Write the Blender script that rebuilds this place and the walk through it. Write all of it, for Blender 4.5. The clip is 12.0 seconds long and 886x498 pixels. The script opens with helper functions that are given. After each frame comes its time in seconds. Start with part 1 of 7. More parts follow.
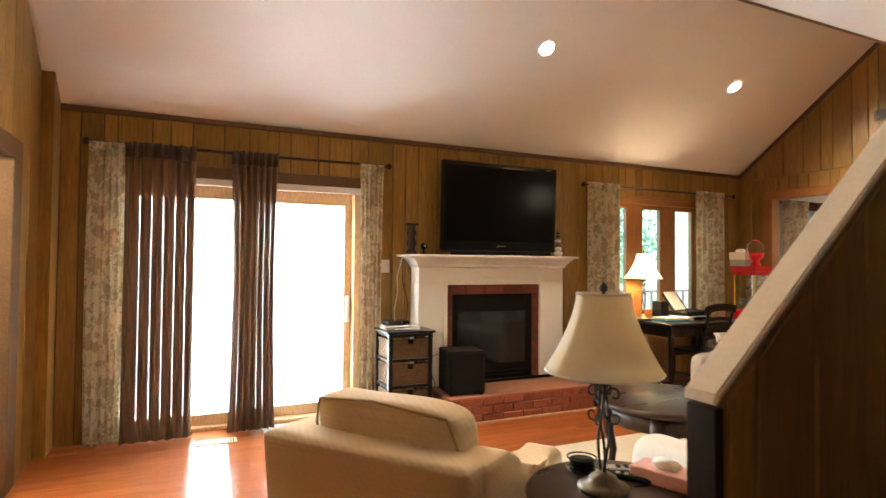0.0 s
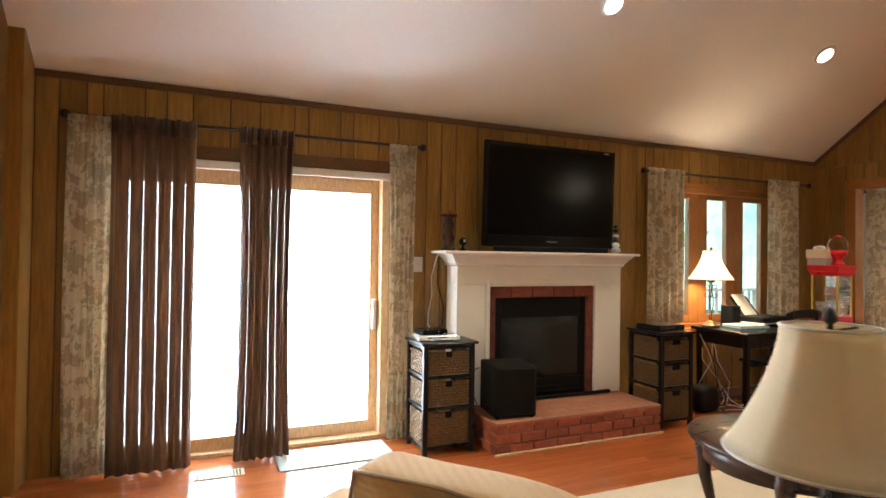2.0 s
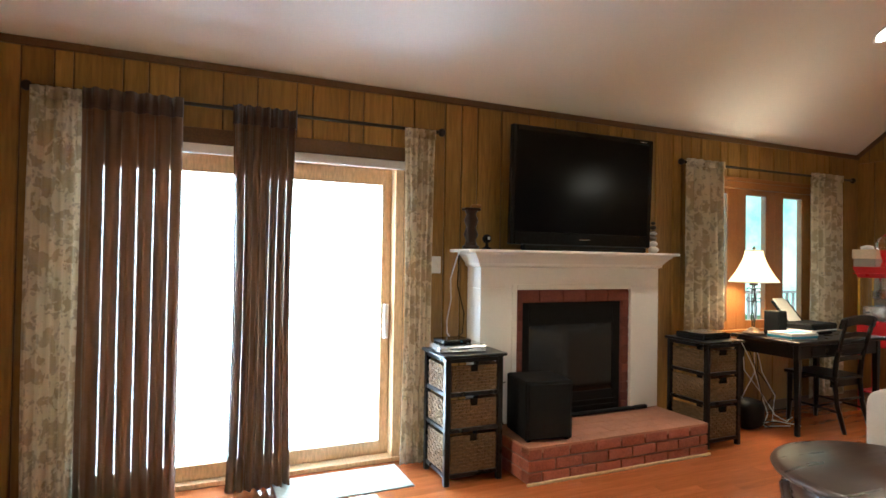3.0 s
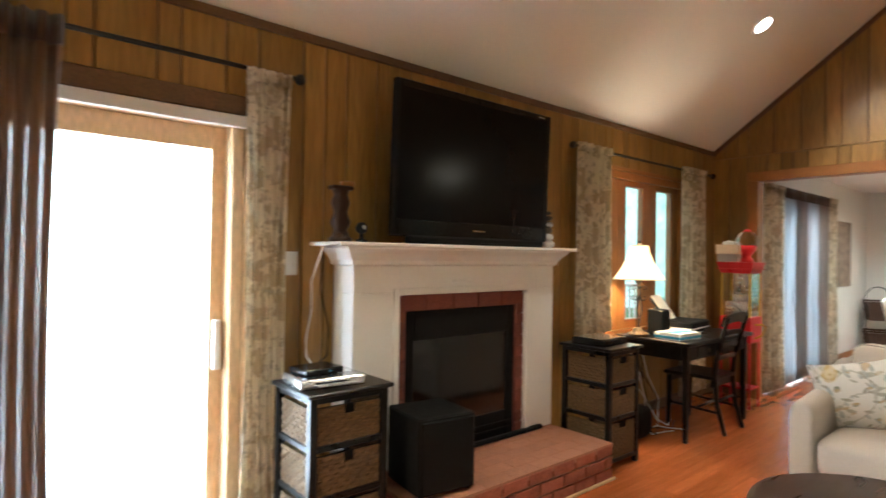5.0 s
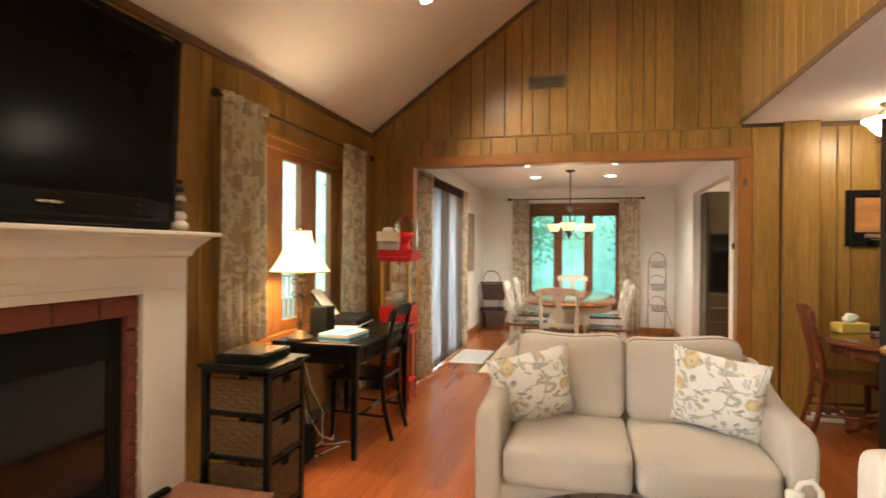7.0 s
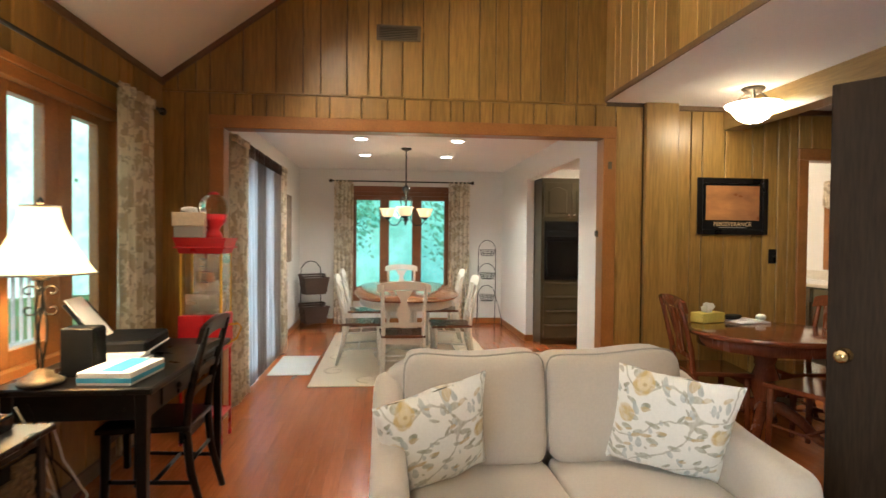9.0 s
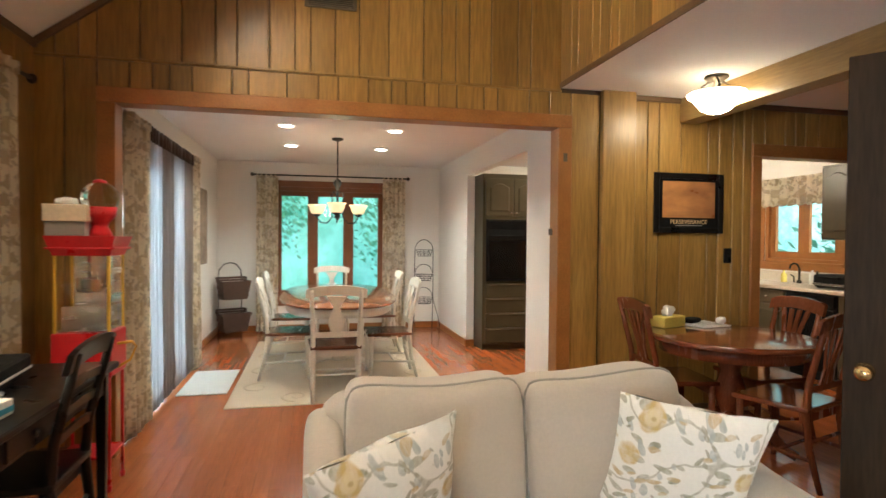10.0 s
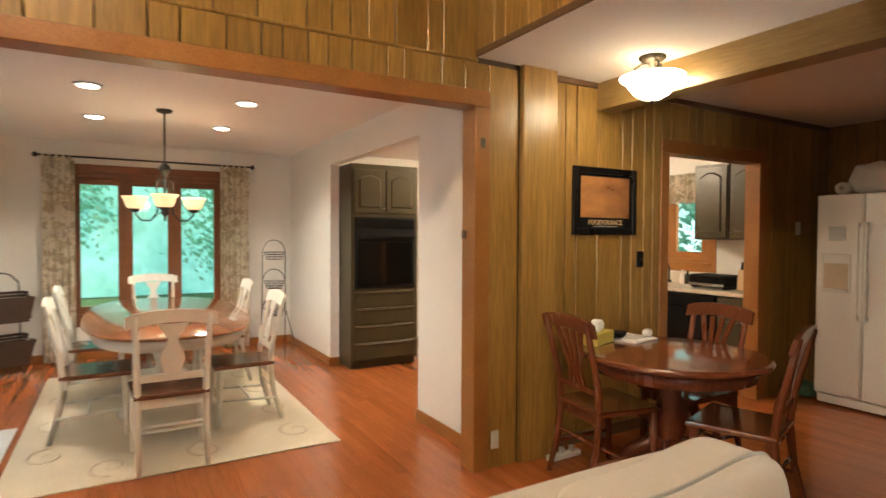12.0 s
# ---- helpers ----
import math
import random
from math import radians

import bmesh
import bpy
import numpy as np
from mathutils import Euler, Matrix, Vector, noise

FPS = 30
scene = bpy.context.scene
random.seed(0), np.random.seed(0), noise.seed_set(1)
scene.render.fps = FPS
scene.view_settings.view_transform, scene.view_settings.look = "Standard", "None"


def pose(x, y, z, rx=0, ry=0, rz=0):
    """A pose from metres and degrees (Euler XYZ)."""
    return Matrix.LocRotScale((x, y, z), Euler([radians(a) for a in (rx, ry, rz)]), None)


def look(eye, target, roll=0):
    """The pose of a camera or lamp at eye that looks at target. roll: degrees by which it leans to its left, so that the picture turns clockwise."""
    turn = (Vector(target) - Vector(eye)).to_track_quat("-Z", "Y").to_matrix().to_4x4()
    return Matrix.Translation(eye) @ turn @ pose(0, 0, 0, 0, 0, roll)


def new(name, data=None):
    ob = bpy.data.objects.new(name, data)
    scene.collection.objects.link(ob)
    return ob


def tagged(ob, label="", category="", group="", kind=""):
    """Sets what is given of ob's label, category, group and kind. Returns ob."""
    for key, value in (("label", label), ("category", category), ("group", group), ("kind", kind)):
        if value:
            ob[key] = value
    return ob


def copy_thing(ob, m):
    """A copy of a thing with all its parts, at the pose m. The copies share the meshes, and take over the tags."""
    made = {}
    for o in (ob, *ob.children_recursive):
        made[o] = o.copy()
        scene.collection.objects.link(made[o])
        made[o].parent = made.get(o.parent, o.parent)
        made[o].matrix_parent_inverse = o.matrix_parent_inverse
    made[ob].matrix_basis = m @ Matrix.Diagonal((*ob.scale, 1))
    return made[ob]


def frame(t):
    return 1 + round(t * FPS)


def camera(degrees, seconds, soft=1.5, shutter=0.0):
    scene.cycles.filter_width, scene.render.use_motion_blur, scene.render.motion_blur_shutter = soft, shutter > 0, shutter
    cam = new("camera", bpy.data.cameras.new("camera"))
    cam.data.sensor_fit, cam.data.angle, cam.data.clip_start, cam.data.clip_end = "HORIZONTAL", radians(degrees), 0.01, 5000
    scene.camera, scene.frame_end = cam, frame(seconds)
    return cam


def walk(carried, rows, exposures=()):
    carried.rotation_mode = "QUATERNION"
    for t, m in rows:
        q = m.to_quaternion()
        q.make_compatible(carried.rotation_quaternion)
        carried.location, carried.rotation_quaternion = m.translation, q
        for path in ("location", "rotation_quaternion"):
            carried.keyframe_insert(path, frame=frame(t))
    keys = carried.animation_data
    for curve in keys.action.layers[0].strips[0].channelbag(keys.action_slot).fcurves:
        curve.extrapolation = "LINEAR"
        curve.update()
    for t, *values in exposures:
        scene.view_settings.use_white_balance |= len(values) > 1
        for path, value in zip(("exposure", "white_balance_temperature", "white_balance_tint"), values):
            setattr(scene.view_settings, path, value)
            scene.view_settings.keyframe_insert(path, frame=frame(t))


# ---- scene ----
cam = camera(76.5, 12.0, shutter=0.5)
PATH = [
    (0, (0.138, 0.063, 1.377), (0.98, 1.876, 1.428), 0.5),
    (0.5, (0.128, 0.219, 1.38), (0.934, 2.048, 1.426), 0.7),
    (1, (0.144, 0.388, 1.391), (0.933, 2.226, 1.434), 0.6),
    (1.5, (0.201, 0.601, 1.385), (0.992, 2.438, 1.422), 0.7),
    (2, (0.261, 0.838, 1.411), (1.054, 2.673, 1.438), 0.8),
    (2.5, (0.279, 1.107, 1.394), (1.077, 2.941, 1.424), 0.8),
    (4.5, (0.477, 2.152, 1.394), (1.56, 3.833, 1.416), 1.2),
    (5, (0.587, 2.343, 1.4), (1.885, 3.864, 1.421), 0.9),
    (5.5, (0.751, 2.497, 1.398), (2.255, 3.815, 1.417), 0.9),
    (6, (0.902, 2.671, 1.407), (2.593, 3.739, 1.41), 1.0),
    (6.5, (1.098, 2.812, 1.389), (2.945, 3.58, 1.394), 0.8),
    (7, (1.358, 2.927, 1.385), (3.296, 3.422, 1.386), 0.5),
    (7.5, (1.587, 3.1, 1.392), (3.569, 3.37, 1.368), 0.5),
    (9.5, (2.595, 3.403, 1.383), (4.568, 3.077, 1.347), 0.5),
    (10, (2.856, 3.406, 1.378), (4.804, 2.957, 1.341), 0.5),
    (10.5, (3.127, 3.414, 1.375), (5.048, 2.857, 1.339), 0.5),
    (11, (3.393, 3.489, 1.375), (5.278, 2.821, 1.335), 0.6),
    (11.5, (3.632, 3.532, 1.401), (5.45, 2.699, 1.355), 0.4),
    (12, (3.885, 3.502, 1.43), (5.615, 2.499, 1.381), 0.3),
]
EXPOSURES = [(0.0, 0.52, 6150, 9), (1.0, 0.40, 6100, 8), (1.5, 0.35, 5950, 8), (2.0, 0.30, 5700, 7), (2.5, 0.25, 5250, 3), (4.5, 0.32, 5050, 2), (5.0, 0.30, 5300, 4),
             (6.0, 0.42, 6400, 10), (7.5, 0.40, 6050, 8), (9.5, 0.22, 5600, 4), (11.0, 0.33, 6000, 7), (12.0, 0.30, 6300, 8)]
walk(cam, [(t, look(eye, target, roll)) for t, eye, target, roll in PATH], EXPOSURES)

# Emission strengths of the woods panels that glow outside the windows.
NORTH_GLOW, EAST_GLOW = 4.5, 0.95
CAN_W, DCAN_W = 135, 78

# ---------------------------------------------------------------- light
world = bpy.data.worlds.new("overcast_sky")
scene.world = world
world.use_nodes = True
wn = world.node_tree
sky = wn.nodes.new("ShaderNodeTexSky")
sky.sky_type = "NISHITA"
sky.sun_disc = False
sky.sun_elevation, sky.sun_rotation = radians(51), radians(239)
wn.links.new(sky.outputs["Color"], wn.nodes["Background"].inputs["Color"])
wn.nodes["Background"].inputs["Strength"].default_value = 0.15

sun_data = bpy.data.lights.new("sun", "SUN")
sun_data.energy, sun_data.angle, sun_data.color = 5.0, radians(12), (1.0, 0.96, 0.9)
sun_ob = new("sun", sun_data)
sun_ob.matrix_world = look((-14, -8, 28), (6, 4, 0))


def area(name, eye, target, w, h, watts, color):
    data = bpy.data.lights.new(name, "AREA")
    data.shape, data.size, data.size_y, data.energy, data.color = "RECTANGLE", w, h, watts, color
    ob = new(name, data)
    ob.matrix_world = look(eye, target)
    return ob


def bulb(name, at, watts, color, radius=0.04):
    data = bpy.data.lights.new(name, "POINT")
    data.energy, data.color, data.shadow_soft_size = watts, color, radius
    ob = new(name, data)
    ob.location = at
    return ob


def downlight(name, at, watts, color, spread=120, tilt=0.0):
    data = bpy.data.lights.new(name, "SPOT")
    data.energy, data.color, data.shadow_soft_size = watts, color, 0.06
    data.spot_size, data.spot_blend = radians(spread), 0.5
    ob = new(name, data)
    ob.matrix_world = pose(*at, tilt, 0, 0)
    return ob


DAY, WARM = (0.93, 0.98, 1.0), (1.0, 0.77, 0.50)
area("slider_daylight", (0.65, 5.215, 1.03), (0.65, 0, 1.03), 1.80, 1.96, 205, DAY)
area("dining_slider_daylight", (8.175, 4.915, 1.04), (8.175, 0, 1.04), 1.82, 1.98, 85, DAY)

# ---------------------------------------------------------------- mesh helpers


def finish(name, bm, material, smooth=False):
    me = bpy.data.meshes.new(name)
    bmesh.ops.recalc_face_normals(bm, faces=bm.faces)
    if smooth:
        for f in bm.faces:
            f.smooth = True
    bm.to_mesh(me)
    bm.free()
    me.materials.append(material)
    return me


def part(name, bm, material, parent=None, label="", smooth=False):
    ob = new(name, finish(name, bm, material, smooth))
    ob.parent = parent
    if label:
        ob["label"] = label
    return ob


def thing(name, m, label, category, group="", kind=""):
    ob = new(name)
    ob.matrix_basis = m
    return tagged(ob, label, category, group, kind)


def single(name, bm, material, label, category, group="", kind="", smooth=False):
    return tagged(part(name, bm, material, None, "", smooth), label, category, group, kind)


def fresh():
    return bmesh.new()


def box(bm, x0, x1, y0, y1, z0, z1, bevel=0.0, seg=1):
    vs = [bm.verts.new((x, y, z)) for z in (z0, z1) for y in (y0, y1) for x in (x0, x1)]
    fs = [bm.faces.new([vs[i] for i in q]) for q in
          ((0, 2, 3, 1), (4, 5, 7, 6), (0, 1, 5, 4), (2, 6, 7, 3), (0, 4, 6, 2), (1, 3, 7, 5))]
    if bevel:
        es = list({e for f in fs for e in f.edges})
        bmesh.ops.bevel(bm, geom=es, offset=bevel, segments=seg, affect="EDGES", profile=0.6)
    return bm


def boxes(*specs, bevel=0.0):
    bm = fresh()
    for s in specs:
        box(bm, *s, bevel=bevel)
    return bm


def prism(bm, pts, axis, a, b):
    """Extrude a 2D outline between a and b along axis; pts are the other two coordinates in order."""
    def at(p, c):
        return {"x": (c, p[0], p[1]), "y": (p[0], c, p[1]), "z": (p[0], p[1], c)}[axis]
    lo = [bm.verts.new(at(p, a)) for p in pts]
    hi = [bm.verts.new(at(p, b)) for p in pts]
    n = len(pts)
    bm.faces.new(lo)
    bm.faces.new(hi[::-1])
    for i in range(n):
        bm.faces.new((lo[i], hi[i], hi[(i + 1) % n], lo[(i + 1) % n]))
    return bm


def tube(bm, pts, r, seg=8, closed=False):
    pts = [Vector(p) for p in pts]
    n = len(pts)
    rs = r if isinstance(r, (list, tuple)) else [r] * n
    rings = []
    ref = Vector((0.31, 0.17, 0.93)).normalized()
    for i, p in enumerate(pts):
        a = pts[i - 1] if i else (pts[-1] if closed else p)
        b = pts[i + 1] if i < n - 1 else (pts[0] if closed else p)
        d = (b - a).normalized()
        u = d.cross(ref)
        if u.length < 0.05:
            u = d.cross(Vector((1, 0, 0)))
        u.normalize()
        v = d.cross(u)
        rings.append([bm.verts.new(p + rs[i] * (math.cos(k * math.tau / seg) * u + math.sin(k * math.tau / seg) * v))
                      for k in range(seg)])
    for i in range(n if closed else n - 1):
        A, B = rings[i], rings[(i + 1) % n]
        for k in range(seg):
            bm.faces.new((A[k], A[(k + 1) % seg], B[(k + 1) % seg], B[k]))
    if not closed:
        bm.faces.new(rings[0][::-1])
        bm.faces.new(rings[-1])
    return bm


def lathe(bm, profile, seg=24, at=(0, 0), sx=1.0, sy=1.0):
    rings = []
    for r, z in profile:
        if r < 1e-5:
            rings.append([bm.verts.new((at[0], at[1], z))])
        else:
            rings.append([bm.verts.new((at[0] + sx * r * math.cos(k * math.tau / seg),
                                        at[1] + sy * r * math.sin(k * math.tau / seg), z)) for k in range(seg)])
    for A, B in zip(rings, rings[1:]):
        for k in range(seg):
            j = (k + 1) % seg
            q = [A[0]] if len(A) == 1 else [A[k], A[j]]
            q += [B[0]] if len(B) == 1 else [B[j], B[k]]
            if len(q) > 2:
                bm.faces.new(q)
    return bm


def puff(bm, x0, x1, y0, y1, z0, z1, n=8, k=7.0, crown=0.0, axis=2):
    """A stuffed box with rounded edges; crown swells the two faces across axis."""
    c = Vector(((x0 + x1) / 2, (y0 + y1) / 2, (z0 + z1) / 2))
    h = Vector(((x1 - x0) / 2, (y1 - y0) / 2, (z1 - z0) / 2))
    seen = {}

    def vert(p):
        key = tuple(round(a, 4) for a in p)
        if key not in seen:
            s = 1.0 / sum(abs(a) ** k for a in p) ** (1 / k)
            q = [a * s for a in p]
            o = [a for i, a in enumerate(p) if i != axis]
            q[axis] *= 1 + crown * (1 - o[0] ** 2) * (1 - o[1] ** 2)
            seen[key] = bm.verts.new((c.x + q[0] * h.x, c.y + q[1] * h.y, c.z + q[2] * h.z))
        return seen[key]
    g = [math.sin((2 * i / n - 1) * math.pi / 2) * 0.55 + (2 * i / n - 1) * 0.45 for i in range(n + 1)]
    for ax in range(3):
        for s in (-1, 1):
            for i in range(n):
                for j in range(n):
                    q = []
                    for a, b in ((g[i], g[j]), (g[i + 1], g[j]), (g[i + 1], g[j + 1]), (g[i], g[j + 1])):
                        p = [a, b]
                        p.insert(ax, s)
                        q.append(vert(p))
                    bm.faces.new(q)
    return bm


def shift(bm, m):
    bmesh.ops.transform(bm, matrix=m, verts=bm.verts)
    return bm


# ---------------------------------------------------------------- materials


def shader(name):
    m = bpy.data.materials.new(name)
    m.use_nodes = True
    nt = m.node_tree
    return m, nt, nt.nodes["Principled BSDF"]


def surface(name, a, b, rough=0.5, scale=8.0, stretch=(1, 1, 1), fine=8.0, bump=0.15, metal=0.0, vary=0.0,
            coat=0.0, island=False, contrast=0.3, mottle=0.18, sheen=0.0, spec=0.5, rvar=0.1):
    """Two colours mixed by a broad noise, streaked or speckled by a fine one, with relief and uneven gloss."""
    m, nt, p = shader(name)
    N, L = nt.nodes.new, nt.links.new
    co = N("ShaderNodeTexCoord")
    mp = N("ShaderNodeMapping")
    mp.inputs["Scale"].default_value = stretch
    add = N("ShaderNodeVectorMath")
    add.operation = "ADD"
    if island:
        geo = N("ShaderNodeNewGeometry")
        rnd = geo.outputs["Random Per Island"]
    else:
        info = N("ShaderNodeObjectInfo")
        rnd = info.outputs["Random"]
    sc = N("ShaderNodeMath")
    sc.operation = "MULTIPLY"
    sc.inputs[1].default_value = 37.0
    L(rnd, sc.inputs[0])
    L(co.outputs["Object"], mp.inputs["Vector"])
    L(mp.outputs["Vector"], add.inputs[0])
    L(sc.outputs[0], add.inputs[1])
    n1, n2 = N("ShaderNodeTexNoise"), N("ShaderNodeTexNoise")
    n1.inputs["Scale"].default_value, n1.inputs["Detail"].default_value = scale, 4
    n2.inputs["Scale"].default_value, n2.inputs["Detail"].default_value = scale * fine, 5
    for n in (n1, n2):
        L(add.outputs[0], n.inputs["Vector"])
    r1 = N("ShaderNodeMapRange")
    r1.inputs["From Min"].default_value, r1.inputs["From Max"].default_value = 0.5 - contrast, 0.5 + contrast
    L(n1.outputs["Fac"], r1.inputs["Value"])
    mix = N("ShaderNodeMix")
    mix.data_type = "RGBA"
    mix.inputs["A"].default_value, mix.inputs["B"].default_value = (*a, 1), (*b, 1)
    L(r1.outputs[0], mix.inputs["Factor"])
    hsv = N("ShaderNodeHueSaturation")
    L(mix.outputs["Result"], hsv.inputs["Color"])
    v1 = N("ShaderNodeMapRange")
    v1.inputs["From Min"].default_value, v1.inputs["From Max"].default_value = 0.3, 0.7
    v1.inputs["To Min"].default_value, v1.inputs["To Max"].default_value = 1 - mottle, 1 + mottle
    L(n2.outputs["Fac"], v1.inputs["Value"])
    v2 = N("ShaderNodeMapRange")
    v2.inputs["To Min"].default_value, v2.inputs["To Max"].default_value = 1 - vary, 1 + vary
    L(rnd, v2.inputs["Value"])
    mul = N("ShaderNodeMath")
    mul.operation = "MULTIPLY"
    L(v1.outputs[0], mul.inputs[0])
    L(v2.outputs[0], mul.inputs[1])
    L(mul.outputs[0], hsv.inputs["Value"])
    L(hsv.outputs["Color"], p.inputs["Base Color"])
    rr = N("ShaderNodeMapRange")
    rr.inputs["To Min"].default_value, rr.inputs["To Max"].default_value = max(rough - rvar, 0.02), min(rough + rvar, 1)
    L(n1.outputs["Fac"], rr.inputs["Value"])
    L(rr.outputs[0], p.inputs["Roughness"])
    p.inputs["Metallic"].default_value = metal
    p.inputs["Coat Weight"].default_value = coat
    p.inputs["Coat Roughness"].default_value = 0.12
    p.inputs["Sheen Weight"].default_value = sheen
    p.inputs["Specular IOR Level"].default_value = spec
    if bump:
        bp = N("ShaderNodeBump")
        bp.inputs["Strength"].default_value, bp.inputs["Distance"].default_value = bump, 0.004
        L(n2.outputs["Fac"], bp.inputs["Height"])
        L(bp.outputs["Normal"], p.inputs["Normal"])
    return m


def glow(name, color, strength):
    m, nt, p = shader(name)
    p.inputs["Base Color"].default_value = (*color, 1)
    p.inputs["Emission Color"].default_value = (*color, 1)
    p.inputs["Emission Strength"].default_value = strength
    return m


def glass(name, tint=(1, 1, 1), rough=0.0):
    m, nt, p = shader(name)
    p.inputs["Base Color"].default_value = (*tint, 1)
    p.inputs["Transmission Weight"].default_value = 1.0
    p.inputs["Roughness"].default_value = rough
    p.inputs["IOR"].default_value = 1.45
    return m


def cloth(name, a, b, weave=1500.0, rough=0.9, through_light=0.0, bump=0.15):
    """Woven fabric: broad mottling and a fine cross weave; through_light lets a share of the light pass."""
    m = surface(name, a, b, rough, 3.0, (1, 1, 1), 30.0, 0.05, sheen=0.3, mottle=0.03, spec=0.2)
    nt = m.node_tree
    N, L = nt.nodes.new, nt.links.new
    p = nt.nodes["Principled BSDF"]
    co = N("ShaderNodeTexCoord")
    w1, w2 = N("ShaderNodeTexWave"), N("ShaderNodeTexWave")
    w1.bands_direction, w2.bands_direction = "DIAGONAL", "Z"
    w1.inputs["Scale"].default_value = w2.inputs["Scale"].default_value = weave / 10
    w1.inputs["Distortion"].default_value = w2.inputs["Distortion"].default_value = 1.0
    L(co.outputs["Object"], w1.inputs["Vector"])
    L(co.outputs["Object"], w2.inputs["Vector"])
    ad = N("ShaderNodeMath")
    L(w1.outputs["Fac"], ad.inputs[0])
    L(w2.outputs["Fac"], ad.inputs[1])
    bp = N("ShaderNodeBump")
    bp.inputs["Strength"].default_value, bp.inputs["Distance"].default_value = bump, 0.002
    L(ad.outputs[0], bp.inputs["Height"])
    L(bp.outputs["Normal"], p.inputs["Normal"])
    if through_light:
        tr = N("ShaderNodeBsdfTranslucent")
        tr.inputs["Color"].default_value = (*b, 1)
        ms = N("ShaderNodeMixShader")
        ms.inputs[0].default_value = through_light
        out = nt.nodes["Material Output"]
        L(p.outputs[0], ms.inputs[1])
        L(tr.outputs[0], ms.inputs[2])
        L(ms.outputs[0], out.inputs["Surface"])
    return m


def see_through(m, color, share):
    """Let a share of the light come through from the far side, tinted."""
    nt = m.node_tree
    tr = nt.nodes.new("ShaderNodeBsdfTranslucent")
    tr.inputs["Color"].default_value = (*color, 1)
    ms = nt.nodes.new("ShaderNodeMixShader")
    ms.inputs[0].default_value = share
    nt.links.new(nt.nodes["Principled BSDF"].outputs[0], ms.inputs[1])
    nt.links.new(tr.outputs[0], ms.inputs[2])
    nt.links.new(ms.outputs[0], nt.nodes["Material Output"].inputs["Surface"])
    return m


def leafy(name, a, b):
    return see_through(surface(name, a, b, 0.5, 3, vary=0.4, island=True), (0.30, 0.62, 0.46), 0.65)


def stripe_sheer(name, tint, clear):
    """Thin open stripe of a curtain: most of the light goes straight through."""
    m, nt, p = shader(name)
    p.inputs["Base Color"].default_value = (*tint, 1)
    p.inputs["Roughness"].default_value = 0.9
    tr = nt.nodes.new("ShaderNodeBsdfTransparent")
    ms = nt.nodes.new("ShaderNodeMixShader")
    ms.inputs[0].default_value = clear
    nt.links.new(p.outputs[0], ms.inputs[1])
    nt.links.new(tr.outputs[0], ms.inputs[2])
    nt.links.new(ms.outputs[0], nt.nodes["Material Output"].inputs["Surface"])
    return m


def floral(name, ground, leaf, flower, scale=9.0, through_light=0.0):
    """A printed cloth: blotchy leaves and flowers on a pale ground."""
    m = cloth(name, ground, tuple(c * 0.93 for c in ground), through_light=through_light)
    nt = m.node_tree
    N, L = nt.nodes.new, nt.links.new
    p = nt.nodes["Principled BSDF"]
    base = p.inputs["Base Color"].links[0].from_socket
    co = N("ShaderNodeTexCoord")
    wob = N("ShaderNodeTexNoise")
    wob.inputs["Scale"].default_value = scale * 1.3
    mixv = N("ShaderNodeMix")
    mixv.data_type = "VECTOR"
    mixv.inputs["Factor"].default_value = 0.16
    L(co.outputs["Object"], wob.inputs["Vector"])
    L(co.outputs["Object"], mixv.inputs["A"])
    L(wob.outputs["Color"], mixv.inputs["B"])
    for color, sc, lo, hi in ((leaf, scale, 0.36, 0.42), (tuple(0.6 * c + 0.18 for c in leaf), scale * 1.7, 0.28, 0.34), (flower, scale * 0.62, 0.30, 0.36)):
        vo = N("ShaderNodeTexVoronoi")
        vo.inputs["Scale"].default_value = sc * 1.25
        L(mixv.outputs["Result"], vo.inputs["Vector"])
        pet = N("ShaderNodeTexNoise")
        pet.inputs["Scale"].default_value = sc * 3
        L(mixv.outputs["Result"], pet.inputs["Vector"])
        ad = N("ShaderNodeMath")
        ad.operation = "MULTIPLY_ADD"
        ad.inputs[1].default_value, ad.inputs[2].default_value = 0.8, -0.40
        L(pet.outputs["Fac"], ad.inputs[0])
        sm = N("ShaderNodeMath")
        L(vo.outputs["Distance"], sm.inputs[0])
        L(ad.outputs[0], sm.inputs[1])
        rg = N("ShaderNodeMapRange")
        rg.inputs["From Min"].default_value, rg.inputs["From Max"].default_value = lo, hi
        rg.inputs["To Min"].default_value, rg.inputs["To Max"].default_value = 0.9, 0.0
        L(sm.outputs[0], rg.inputs["Value"])
        mx = N("ShaderNodeMix")
        mx.data_type = "RGBA"
        mx.inputs["B"].default_value = (*color, 1)
        L(rg.outputs[0], mx.inputs["Factor"])
        L(base, mx.inputs["A"])
        base = mx.outputs["Result"]
    L(base, p.inputs["Base Color"])
    return m


